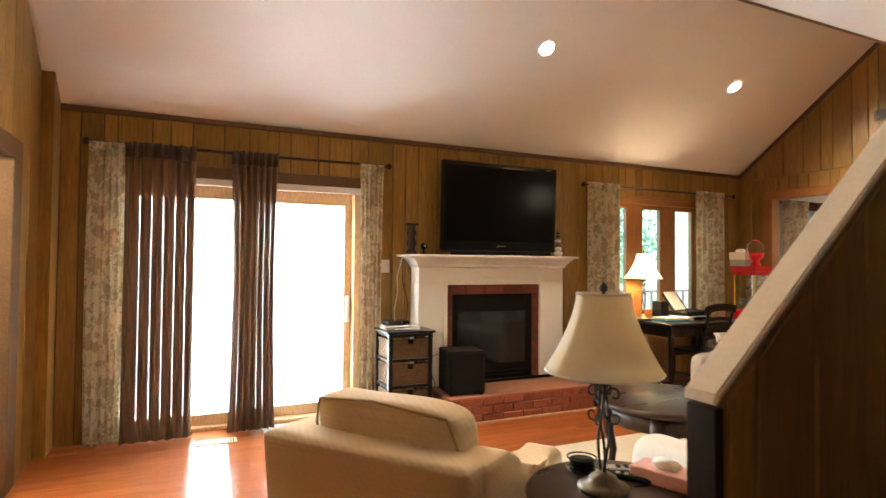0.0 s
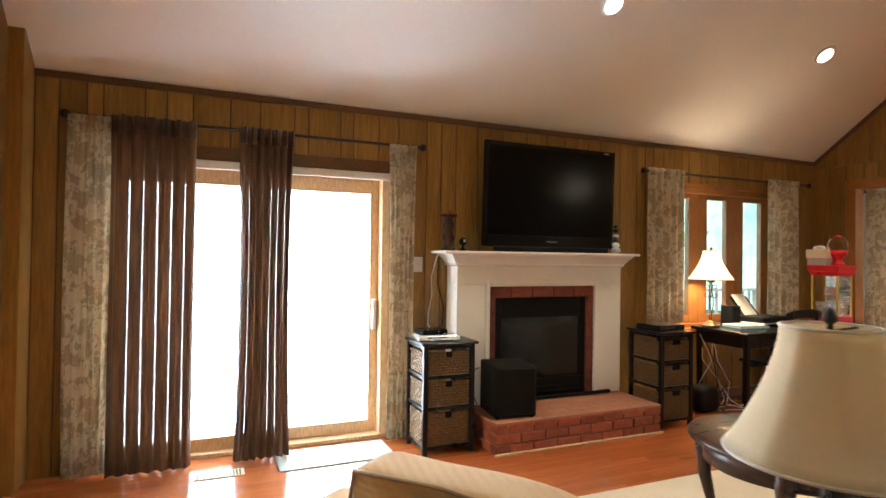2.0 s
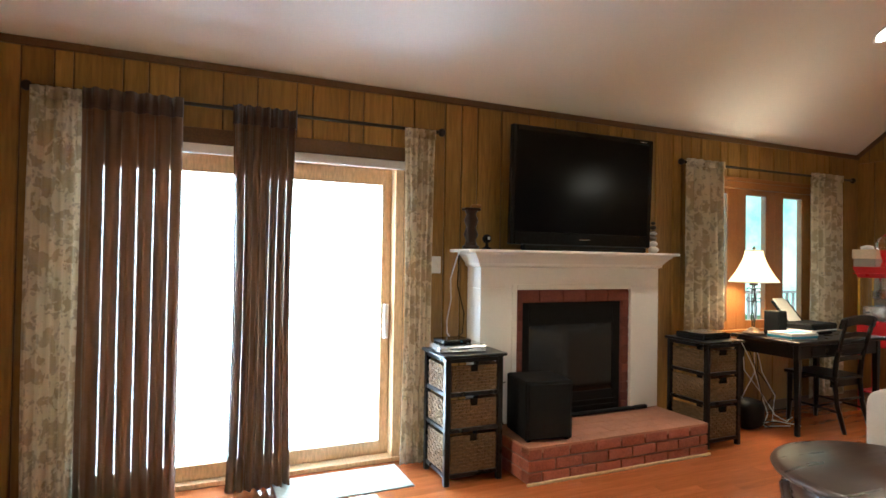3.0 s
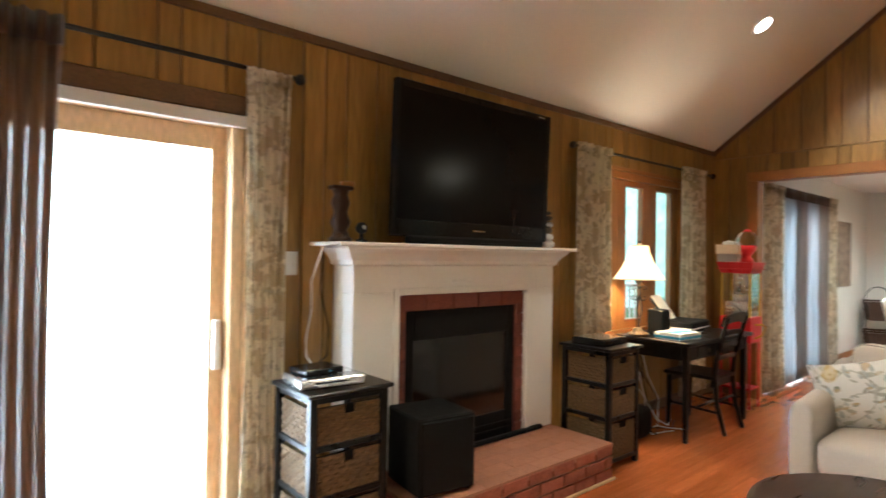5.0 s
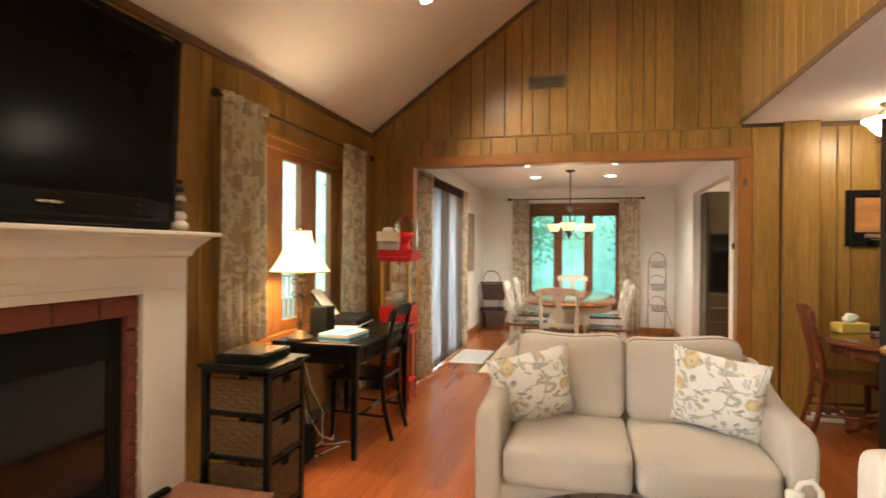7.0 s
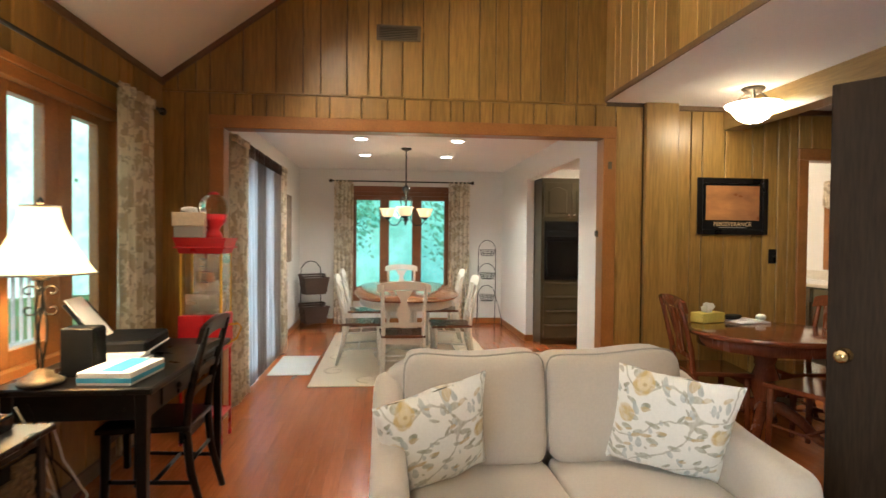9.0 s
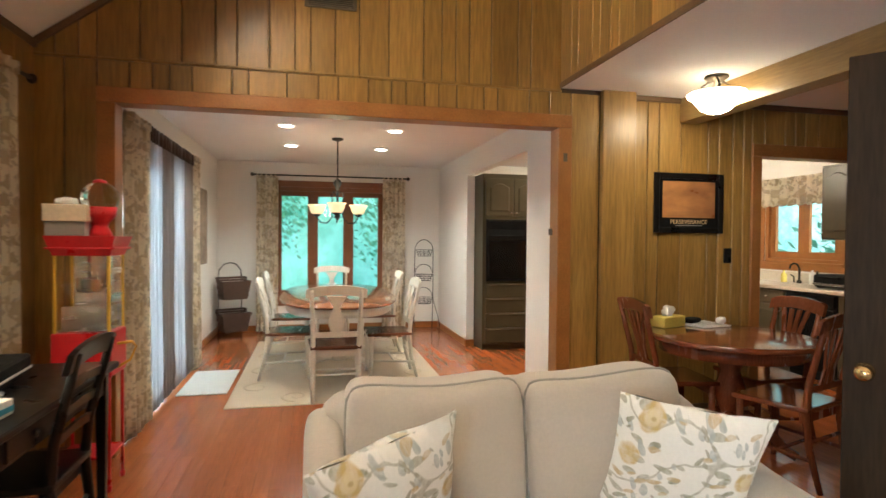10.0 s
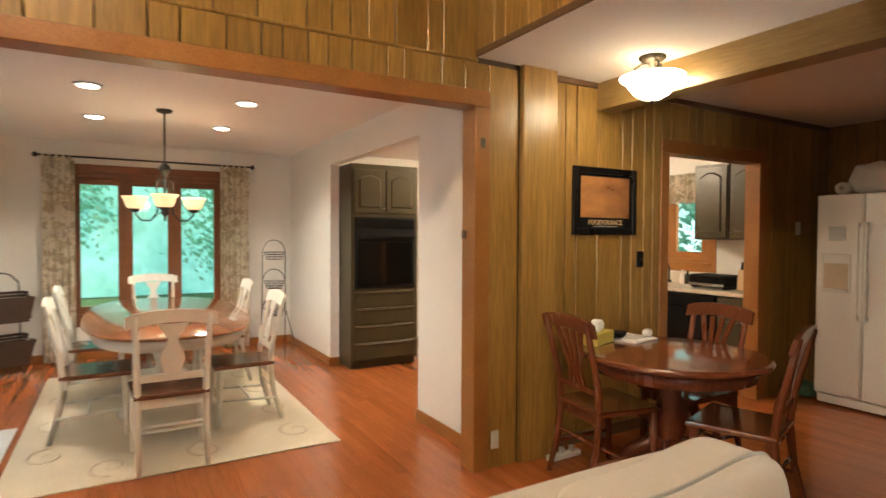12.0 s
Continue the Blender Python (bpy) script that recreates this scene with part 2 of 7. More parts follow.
def leaf_print(name, ground):
    """A printed cloth: slim leaves in several directions, round blossoms and thin stems on a white ground."""
    m = cloth(name, ground, tuple(c * 0.96 for c in ground))
    nt = m.node_tree
    N, L = nt.nodes.new, nt.links.new
    p = nt.nodes["Principled BSDF"]
    base = p.inputs["Base Color"].links[0].from_socket
    co = N("ShaderNodeTexCoord")
    flat = N("ShaderNodeMapping")
    flat.inputs["Scale"].default_value = (0, 1, 1)
    L(co.outputs["Object"], flat.inputs["Vector"])
    wob = N("ShaderNodeTexNoise")
    wob.inputs["Scale"].default_value = 9
    L(flat.outputs[0], wob.inputs["Vector"])
    bend = N("ShaderNodeMix")
    bend.data_type = "VECTOR"
    bend.inputs["Factor"].default_value = 0.055
    L(flat.outputs[0], bend.inputs["A"])
    L(wob.outputs["Color"], bend.inputs["B"])
    wash = N("ShaderNodeTexNoise")
    wash.inputs["Scale"].default_value, wash.inputs["Detail"].default_value = 45, 4
    L(flat.outputs[0], wash.inputs["Vector"])
    ink = N("ShaderNodeMapRange")
    ink.inputs["From Min"].default_value, ink.inputs["From Max"].default_value = 0.3, 0.65
    ink.inputs["To Min"].default_value, ink.inputs["To Max"].default_value = 0.45, 1.0
    L(wash.outputs["Fac"], ink.inputs["Value"])

    def lay(color, value, lo, hi, pick=None, share=0.5):
        nonlocal base
        rg = N("ShaderNodeMapRange")
        rg.inputs["From Min"].default_value, rg.inputs["From Max"].default_value = lo, hi
        rg.inputs["To Min"].default_value, rg.inputs["To Max"].default_value = 0.95, 0.0
        L(value, rg.inputs["Value"])
        f = N("ShaderNodeMath")
        f.operation = "MULTIPLY"
        L(rg.outputs[0], f.inputs[0])
        L(ink.outputs[0], f.inputs[1])
        if pick:
            keep = N("ShaderNodeMath")
            keep.operation = "LESS_THAN"
            keep.inputs[1].default_value = share
            L(pick, keep.inputs[0])
            g = N("ShaderNodeMath")
            g.operation = "MULTIPLY"
            L(f.outputs[0], g.inputs[0])
            L(keep.outputs[0], g.inputs[1])
            f = g
        mx = N("ShaderNodeMix")
        mx.data_type = "RGBA"
        mx.inputs["B"].default_value = (*color, 1)
        L(f.outputs[0], mx.inputs["Factor"])
        L(base, mx.inputs["A"])
        base = mx.outputs["Result"]

    stem = N("ShaderNodeTexNoise")
    stem.inputs["Scale"].default_value, stem.inputs["Detail"].default_value = 5.5, 0
    L(bend.outputs["Result"], stem.inputs["Vector"])
    off = N("ShaderNodeMath")
    off.operation = "SUBTRACT"
    off.inputs[1].default_value = 0.5
    L(stem.outputs["Fac"], off.inputs[0])
    ab = N("ShaderNodeMath")
    ab.operation = "ABSOLUTE"
    L(off.outputs[0], ab.inputs[0])
    lay((0.40, 0.38, 0.31), ab.outputs[0], 0.008, 0.016)
    for k, (turn, color, sc, share) in enumerate(((20, (0.36, 0.35, 0.27), 13, 0.5), (78, (0.40, 0.43, 0.42), 14, 0.5), (135, (0.28, 0.27, 0.19), 16, 0.42), (165, (0.50, 0.38, 0.20), 15, 0.4), (50, (0.33, 0.31, 0.24), 20, 0.4))):
        mp = N("ShaderNodeMapping")
        mp.vector_type = "TEXTURE"
        mp.inputs["Location"].default_value = (0, 0.37 * k, 0.71 * k)
        mp.inputs["Rotation"].default_value = (radians(turn), 0, 0)
        mp.inputs["Scale"].default_value = (1, 1.0, 0.48)
        L(bend.outputs["Result"], mp.inputs["Vector"])
        vo = N("ShaderNodeTexVoronoi")
        vo.inputs["Scale"].default_value = sc
        L(mp.outputs[0], vo.inputs["Vector"])
        sp = N("ShaderNodeSeparateColor")
        L(vo.outputs["Color"], sp.inputs[0])
        lay(color, vo.outputs["Distance"], 0.27, 0.32, sp.outputs[0], share)
    for color, sc, lo, hi, share in (((0.56, 0.40, 0.15), 7.5, 0.24, 0.29, 0.5), ((0.70, 0.60, 0.38), 7.5, 0.12, 0.17, 0.5), ((0.45, 0.33, 0.15), 7.5, 0.03, 0.06, 0.5)):
        vo = N("ShaderNodeTexVoronoi")
        vo.inputs["Scale"].default_value = sc
        L(bend.outputs["Result"], vo.inputs["Vector"])
        sp = N("ShaderNodeSeparateColor")
        L(vo.outputs["Color"], sp.inputs[0])
        lay(color, vo.outputs["Distance"], lo, hi, sp.outputs[1], share)
    L(base, p.inputs["Base Color"])
    return m


PANEL = surface("walnut_panelling", (0.22, 0.118, 0.025), (0.36, 0.206, 0.050), 0.35, 2.2, (3, 3, 0.28), 9, 0.12, vary=0.2, mottle=0.22)
PANEL_BACK = surface("panel_groove", (0.05, 0.03, 0.015), (0.07, 0.04, 0.02), 0.7, 4)
BEAMWOOD = surface("golden_beam_wood", (0.24, 0.145, 0.045), (0.34, 0.215, 0.075), 0.35, 3, (0.4, 4, 4), 9, 0.06, mottle=0.14)
TRIM = surface("stained_pine_trim", (0.27, 0.108, 0.026), (0.37, 0.158, 0.040), 0.33, 3, (2, 2, 2), 12, 0.06, mottle=0.12)
DARKTRIM = surface("dark_wood_trim", (0.10, 0.055, 0.025), (0.15, 0.08, 0.035), 0.45, 3, (2, 2, 2), 12, 0.06)
OAK = surface("pale_oak_frame", (0.62, 0.42, 0.22), (0.72, 0.51, 0.29), 0.4, 3, (2, 2, 0.5), 12, 0.05)
FLOOR = surface("cherry_floor_board", (0.30, 0.084, 0.022), (0.43, 0.135, 0.038), 0.19, 2.0, (0.5, 7, 7), 7, 0.0, vary=0.10, mottle=0.12, coat=0.15, rvar=0.03)
FLOORI = surface("cherry_floor_field", (0.30, 0.084, 0.022), (0.43, 0.135, 0.038), 0.19, 2.0, (0.5, 7, 7), 7, 0.0, vary=0.10, mottle=0.12, coat=0.15, island=True, rvar=0.03)
CEIL = surface("ceiling_plaster", (0.82, 0.80, 0.77), (0.86, 0.84, 0.81), 0.9, 1.5, (1, 1, 1), 60, 0.12, mottle=0.02)
WHITEWALL = surface("white_wall_paint", (0.78, 0.76, 0.71), (0.82, 0.80, 0.75), 0.75, 1.2, (1, 1, 1), 80, 0.05, mottle=0.02)
WHITE = surface("white_gloss_paint", (0.76, 0.75, 0.73), (0.82, 0.81, 0.79), 0.4, 3, (1, 1, 1), 20, 0.04, mottle=0.02)
BRICK = surface("red_brick", (0.27, 0.075, 0.045), (0.40, 0.13, 0.075), 0.85, 14, (1, 1, 1), 7, 0.5, vary=0.22, mottle=0.2)
MORTAR = surface("dusty_mortar", (0.25, 0.14, 0.10), (0.33, 0.19, 0.14), 0.95, 20, bump=0.4)
BLACK = surface("black_lacquer", (0.005, 0.0045, 0.0045), (0.009, 0.008, 0.0075), 0.3, 6, (1, 1, 1), 10, 0.04, spec=0.22)
MATTBLACK = surface("matt_black_plastic", (0.0055, 0.0055, 0.0055), (0.009, 0.009, 0.009), 0.6, 30, bump=0.1, spec=0.12)
SCREEN = surface("dark_screen_glass", (0.004, 0.004, 0.0045), (0.005, 0.005, 0.006), 0.17, 3, bump=0.0, mottle=0.02, spec=0.10, rvar=0.005)
DARKGLASS = surface("smoked_glass", (0.004, 0.004, 0.004), (0.006, 0.006, 0.0055), 0.08, 3, bump=0.0, spec=0.5, rvar=0.01)
ESPRESSO = surface("espresso_wood", (0.028, 0.014, 0.009), (0.045, 0.022, 0.013), 0.3, 3, (1, 6, 6), 9, 0.05, spec=0.22)
CHERRY = surface("cherry_wood", (0.13, 0.037, 0.016), (0.20, 0.06, 0.026), 0.25, 3, (4, 4, 0.7), 9, 0.04)
WICKER = surface("woven_seagrass", (0.075, 0.043, 0.018), (0.19, 0.115, 0.05), 0.8, 30, (1, 1, 4), 5, 0.8, mottle=0.4)
SOFA = cloth("oatmeal_sofa_cloth", (0.46, 0.405, 0.345), (0.50, 0.445, 0.385), bump=0.06)
TAN = cloth("tan_chenille", (0.62, 0.455, 0.25), (0.69, 0.52, 0.30), weave=160, bump=0.4)
CREAM = cloth("cream_slipcover", (0.66, 0.61, 0.53), (0.72, 0.67, 0.59))
PIPING = cloth("grey_piping", (0.30, 0.28, 0.26), (0.34, 0.32, 0.29))
FLORAL = leaf_print("floral_pillow_print", (0.80, 0.78, 0.74))
FLORALC = floral("floral_curtain_print", (0.82, 0.745, 0.59), (0.34, 0.25, 0.122), (0.44, 0.345, 0.19), 9, 0.36)
BROWNSHEER = cloth("brown_striped_sheer", (0.17, 0.098, 0.058), (0.23, 0.136, 0.084), through_light=0.42)
OPENSTRIPE = stripe_sheer("open_weave_stripe", (0.35, 0.27, 0.2), 0.30)
WHITESHEER = see_through(cloth("backlit_sheer", (0.20, 0.14, 0.10), (0.26, 0.19, 0.14)), (0.80, 0.83, 0.86), 0.46)
STRIPESHEER = see_through(cloth("taupe_sheer", (0.16, 0.11, 0.08), (0.22, 0.16, 0.12)), (0.60, 0.58, 0.56), 0.25)
DARKHEAD = cloth("dark_brown_heading", (0.06, 0.035, 0.025), (0.08, 0.05, 0.035))
RUG = cloth("cream_rug", (0.62, 0.53, 0.38), (0.70, 0.61, 0.45), weave=120, bump=0.6)
RUGDARK = cloth("tan_rug_pile", (0.545, 0.455, 0.315), (0.61, 0.52, 0.37), weave=120, bump=0.6)
MATTING = cloth("pale_blue_mat", (0.55, 0.60, 0.60), (0.62, 0.67, 0.67), weave=120, bump=0.6)
IRON = surface("wrought_iron", (0.02, 0.02, 0.018), (0.045, 0.04, 0.032), 0.5, 20, metal=0.6, bump=0.2)
BRONZE = surface("aged_bronze", (0.10, 0.08, 0.055), (0.17, 0.14, 0.10), 0.45, 12, metal=0.6)
CHROME = surface("brushed_steel", (0.55, 0.55, 0.55), (0.65, 0.65, 0.64), 0.25, 6, (1, 1, 8), metal=1.0, bump=0.03)
BRASS = surface("polished_brass", (0.75, 0.52, 0.22), (0.82, 0.60, 0.28), 0.18, 6, metal=1.0, bump=0.02)
RED = surface("red_enamel", (0.55, 0.012, 0.018), (0.62, 0.018, 0.024), 0.3, 5, bump=0.02, mottle=0.04)
YELLOW = surface("yellow_enamel", (0.72, 0.42, 0.03), (0.78, 0.48, 0.04), 0.4, 5, bump=0.02, mottle=0.04)
OLIVE = surface("olive_brown_cabinet_paint", (0.060, 0.048, 0.026), (0.082, 0.066, 0.037), 0.33, 4, (1, 1, 1), 20, 0.04, mottle=0.05, spec=0.22)
COUNTER = surface("cream_countertop", (0.62, 0.56, 0.46), (0.72, 0.66, 0.56), 0.3, 40, mottle=0.1)
CLEAR = glass("clear_glass")
PAPER = surface("white_paper", (0.78, 0.77, 0.74), (0.82, 0.81, 0.78), 0.7, 6, bump=0.05, mottle=0.03)
CARD = surface("pale_cardboard", (0.62, 0.50, 0.34), (0.68, 0.56, 0.40), 0.8, 6, mottle=0.06)
BLUE = surface("printed_blue_card", (0.05, 0.32, 0.52), (0.08, 0.40, 0.60), 0.5, 6, mottle=0.05)
YELLOWBOX = surface("yellow_tissue_carton", (0.62, 0.50, 0.08), (0.70, 0.58, 0.12), 0.6, 9, mottle=0.08)
PLASTICW = surface("white_plastic", (0.76, 0.75, 0.71), (0.80, 0.79, 0.75), 0.35, 6, bump=0.02, mottle=0.02)
SHADE = cloth("cream_lampshade_cloth", (0.84, 0.74, 0.52), (0.88, 0.78, 0.57), through_light=0.45)
LITSHADE = glow("lit_lampshade", (1.0, 0.72, 0.36), 1.9)
DOWNLENS = glow("bright_downlight_lens", (1.0, 0.90, 0.74), 16.0)
BULB = glow("warm_lamp_glass", (1.0, 0.82, 0.52), 9.0)
LITGLASS = glow("lit_alabaster_glass", (1.0, 0.82, 0.56), 27.0)
AMBERGLASS = glow("amber_lit_glass", (0.9, 0.68, 0.36), 0.7)
DARKWOODWIN = surface("dark_stained_window_wood", (0.16, 0.06, 0.022), (0.22, 0.085, 0.03), 0.4, 3, (2, 2, 2), 12, 0.05)
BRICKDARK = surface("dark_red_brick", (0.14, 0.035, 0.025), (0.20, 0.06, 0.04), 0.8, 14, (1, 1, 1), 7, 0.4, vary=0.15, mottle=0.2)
BRICKTOP = surface("worn_brick_paver", (0.33, 0.145, 0.085), (0.41, 0.185, 0.11), 0.8, 14, (1, 1, 1), 7, 0.4, vary=0.08, mottle=0.14)
BLACKGLOSS = surface("gloss_black_plastic", (0.008, 0.008, 0.008), (0.012, 0.012, 0.012), 0.14, 6, bump=0.0, spec=0.22, rvar=0.03)
TANDARK = cloth("tan_piping", (0.36, 0.25, 0.13), (0.42, 0.30, 0.17))
PINK = surface("pink_carton", (0.70, 0.36, 0.32), (0.76, 0.42, 0.37), 0.6, 8, mottle=0.06)
CAPWHITE = surface("worn_cream_paint", (0.76, 0.62, 0.42), (0.80, 0.66, 0.46), 0.55, 6, (1, 1, 1), 10, 0.05, mottle=0.04)
DOORDARK = surface("dark_stained_door", (0.022, 0.014, 0.009), (0.034, 0.021, 0.013), 0.6, 3, (4, 4, 0.4), 8, 0.06, spec=0.1)
TABLETOP = surface("brown_table_top", (0.20, 0.075, 0.03), (0.28, 0.11, 0.045), 0.12, 3, (0.6, 5, 5), 9, 0.02, coat=0.4, rvar=0.03)
CHAIRWHITE = surface("antique_white_paint", (0.72, 0.69, 0.60), (0.78, 0.75, 0.66), 0.4, 5, (1, 1, 1), 12, 0.05, mottle=0.04)
SEATBROWN = surface("brown_seat_wood", (0.10, 0.04, 0.02), (0.15, 0.06, 0.028), 0.25, 3, (1, 6, 6), 9, 0.03)
CHERRYGLOSS = surface("polished_cherry", (0.12, 0.034, 0.014), (0.19, 0.055, 0.022), 0.14, 3, (0.7, 5, 5), 9, 0.02, coat=0.4, rvar=0.03)
CANVAS = surface("brown_canvas_print", (0.14, 0.10, 0.07), (0.34, 0.26, 0.19), 0.8, 4, (1, 1, 3), 6, 0.1)
SUNSET = surface("sunset_print", (0.15, 0.05, 0.03), (0.58, 0.27, 0.085), 0.3, 3.2, (1, 1, 2.2), 6, 0.0, mottle=0.05)
DARKWICKER = surface("dark_wicker", (0.034, 0.016, 0.009), (0.08, 0.04, 0.022), 0.7, 30, (1, 1, 3), 5, 0.8, mottle=0.4)
FRIDGE = surface("white_appliance_enamel", (0.80, 0.79, 0.76), (0.83, 0.82, 0.79), 0.32, 60, bump=0.12, mottle=0.02)
GREENBAG = surface("dark_green_plastic", (0.02, 0.07, 0.03), (0.04, 0.11, 0.05), 0.5, 8)
BARK = surface("tree_bark", (0.06, 0.045, 0.03), (0.12, 0.09, 0.06), 0.9, 6, (3, 3, 0.6), 6, 0.8)
LEAF = leafy("tree_leaf", (0.10, 0.21, 0.12), (0.17, 0.34, 0.19))
GRASS = surface("lawn", (0.05, 0.10, 0.025), (0.10, 0.17, 0.045), 0.9, 2, bump=0.6)
DECK = surface("weathered_deck", (0.36, 0.33, 0.29), (0.46, 0.42, 0.37), 0.8, 3, (1, 8, 8), 6, 0.3, vary=0.15)

# ---------------------------------------------------------------- structure
NY, EX, CZ, SLOPE = 5.05, 6.705, 2.49, 0.738        # north wall, east wall, low ceiling, pitch of the high ceiling
EAVE = 2.543


def roof_z(y):
    return EAVE + SLOPE * (NY - y)


def cut_wall(name, axis, c0, c1, u0, u1, z0, z1, holes, material, label):
    """A thick wall with real openings, as one mesh of blocks round the holes (u0, u1, z0, z1)."""
    bm = fresh()
    us = sorted({u0, u1, *[h[0] for h in holes], *[h[1] for h in holes]})
    us = [u for u in us if u0 <= u <= u1]
    for a, b in zip(us, us[1:]):
        spans = [(z0, z1)]
        for h in holes:
            if h[0] < (a + b) / 2 < h[1]:
                spans = [s for lo, hi in spans for s in ((lo, min(hi, h[2])), (max(lo, h[3]), hi)) if s[1] - s[0] > 1e-4]
        for lo, hi in spans:
            if axis == "y":
                box(bm, a, b, c0, c1, lo, hi)
            else:
                box(bm, c0, c1, a, b, lo, hi)
    bmesh.ops.remove_doubles(bm, verts=bm.verts, dist=1e-5)
    return single(name, bm, material, label, "wall", kind="structure")


SLIDER = (-0.32, 1.62, 0.0, 2.055)
WINDOW = (4.38, 6.065, 0.72, 2.15)
OPENING = (1.66, 4.60, 0.0, 2.20)
KDOOR = (-1.345, -0.144, 0.0, 2.075)
DSLIDER = (7.25, 9.10, 0.0, 2.06)
DY = 4.75                                           # dining room north wall
DWINDOW = (2.32, 3.99, 0.46, 2.12)

wall_north = cut_wall("wall_north", "y", NY, NY + 0.16, -2.6, EX, 0, 2.6, [SLIDER, WINDOW], PANEL_BACK, "wood panelled outer wall with a sliding door and a window")
wall_east = cut_wall("wall_east", "x", EX, EX + 0.11, 1.30, NY, 0, 5.4, [OPENING], PANEL_BACK, "tall wood panelled gable wall with a wide opening")
wall_dinette = cut_wall("wall_dinette", "x", 6.765, 6.865, -2.6, 1.30, 0, 2.6, [KDOOR], PANEL_BACK, "wood panelled wall with a doorway to the kitchen")
wall_west = cut_wall("wall_west", "x", -0.90, -0.79, -2.6, NY, 0, 6.2, [(3.15, 4.12, 0, 1.99)], PANEL_BACK, "wood panelled end wall with a doorway")
wall_loft = cut_wall("wall_loft", "y", 1.54, 1.64, -0.79, EX, CZ + 0.03, 5.4, [], PANEL_BACK, "panelled wall above the low ceiling")
wall_south = cut_wall("wall_south", "y", -2.6, -2.48, -0.79, 6.765, 0, 2.6, [], PANEL_BACK, "wood panelled wall behind the refrigerator")
wall_dining_north = cut_wall("wall_dining_north", "y", DY, DY + 0.16, 6.815, 11.58, 0, 2.6, [DSLIDER], WHITEWALL, "white painted wall with a sliding door")
wall_dining_east = cut_wall("wall_dining_east", "x", 11.42, 11.58, 1.40, DY, 0, 2.6, [DWINDOW], WHITEWALL, "white painted wall with a triple window")
wall_dining_south = cut_wall("wall_dining_south", "y", 1.40, 1.50, 6.815, 11.42, 0, 2.6, [(7.71, 9.775, 0, 2.19)], WHITEWALL, "white painted wall with an opening to the kitchen")
KWINDOW = (7.70, 8.75, 1.13, 1.98)
wall_kitchen_south = cut_wall("wall_kitchen_south", "y", -2.17, -2.05, 6.865, 11.0, 0, 2.6, [KWINDOW], WHITEWALL, "white painted kitchen wall with a window")
wall_kitchen_east = cut_wall("wall_kitchen_east", "x", 10.9, 11.0, -2.05, 1.40, 0, 2.6, [], WHITEWALL, "white painted kitchen wall")
wall_study = cut_wall("wall_study", "x", -2.6, -2.5, -2.6, NY, 0, 2.6, [], WHITEWALL, "cream painted wall of the side room")
wall_study_north = cut_wall("wall_study_north", "y", NY - 0.03, NY - 0.002, -2.5, -0.90, 0, 2.6, [], WHITEWALL, "cream painted wall of the side room")
wall_study_south = cut_wall("wall_study_south", "y", 2.3, 2.4, -2.5, -0.90, 0, 2.6, [], WHITEWALL, "cream painted wall of the side room")

# ceilings
bm = fresh()
prism(bm, [(NY, EAVE), (1.5, roof_z(1.5)), (1.5, roof_z(1.5) + 0.12), (NY + 0.16, EAVE + 0.02), (NY + 0.16, EAVE)], "x", -0.79, EX)
single("ceiling_sloped", bm, CEIL, "white plastered sloping ceiling", "ceiling", kind="structure")
single("ceiling_low", boxes((-0.79, 6.765, -2.48, 1.64, CZ, CZ + 0.03)), CEIL, "flat white ceiling under the loft", "ceiling", kind="structure")
single("ceiling_dining", boxes((EX + 0.11, 11.42, 1.50, DY, 2.475, 2.6)), CEIL, "flat white dining room ceiling", "ceiling", kind="structure")
single("ceiling_kitchen", boxes((6.865, 10.9, -2.05, 1.40, 2.475, 2.6)), CEIL, "flat white kitchen ceiling", "ceiling", kind="structure")
single("ceiling_study", boxes((-2.5, -0.90, 2.4, NY, 2.46, 2.6)), CEIL, "flat ceiling of the side room", "ceiling", kind="structure")
single("subfloor", boxes((-2.6, 11.6, -3.62, NY + 0.16, -0.2, -0.012)), PANEL_BACK, "dark subfloor below the boards", "floor", kind="structure")

# pilasters, beam and trims
single("pilaster_1", boxes((6.66, 6.765, 1.045, 1.32, 0, CZ), bevel=0.006), PANEL, "wood panelled pilaster beside the opening", "pilaster", kind="structure")
single("pilaster_2", boxes((-0.79, -0.70, 4.80, NY, 0, roof_z(4.80) - 0.02)), PANEL, "wood panelled pilaster in the corner", "pilaster", kind="structure")
single("beam", boxes((3.9, 6.765, 0.45, 0.61, 2.30, CZ), bevel=0.004), BEAMWOOD, "stained wood beam under the low ceiling", "beam", kind="structure")


def strip(name, m, specs, label, category="trim"):
    return single(name, boxes(*specs, bevel=0.004), m, label, category, kind="structure")


strip("trim_eave", DARKTRIM, [(-0.70, EX, NY - 0.03, NY, EAVE - 0.045, EAVE)], "dark moulding along the top of the wall")
bm = fresh()
prism(bm, [(NY, EAVE - 0.05), (1.64, roof_z(1.64) - 0.05), (1.64, roof_z(1.64)), (NY, EAVE)], "x", EX - 0.028, EX)
single("trim_rake", bm, DARKTRIM, "dark moulding along the sloping ceiling", "trim", kind="structure")
strip("trim_seam", PANEL, [(EX - 0.022, EX, 1.64, NY - 0.01, 2.455, 2.473)], "thin joint moulding across the panelling")
strip("trim_soffit", DARKTRIM, [(-0.79, EX - 0.012, 1.64, 1.658, CZ - 0.004, CZ + 0.035)], "dark moulding along the loft edge")
strip("trim_opening_left", TRIM, [(EX - 0.03, EX + 0.115, 4.594, 4.70, 0, 2.194)], "stained pine door casing")
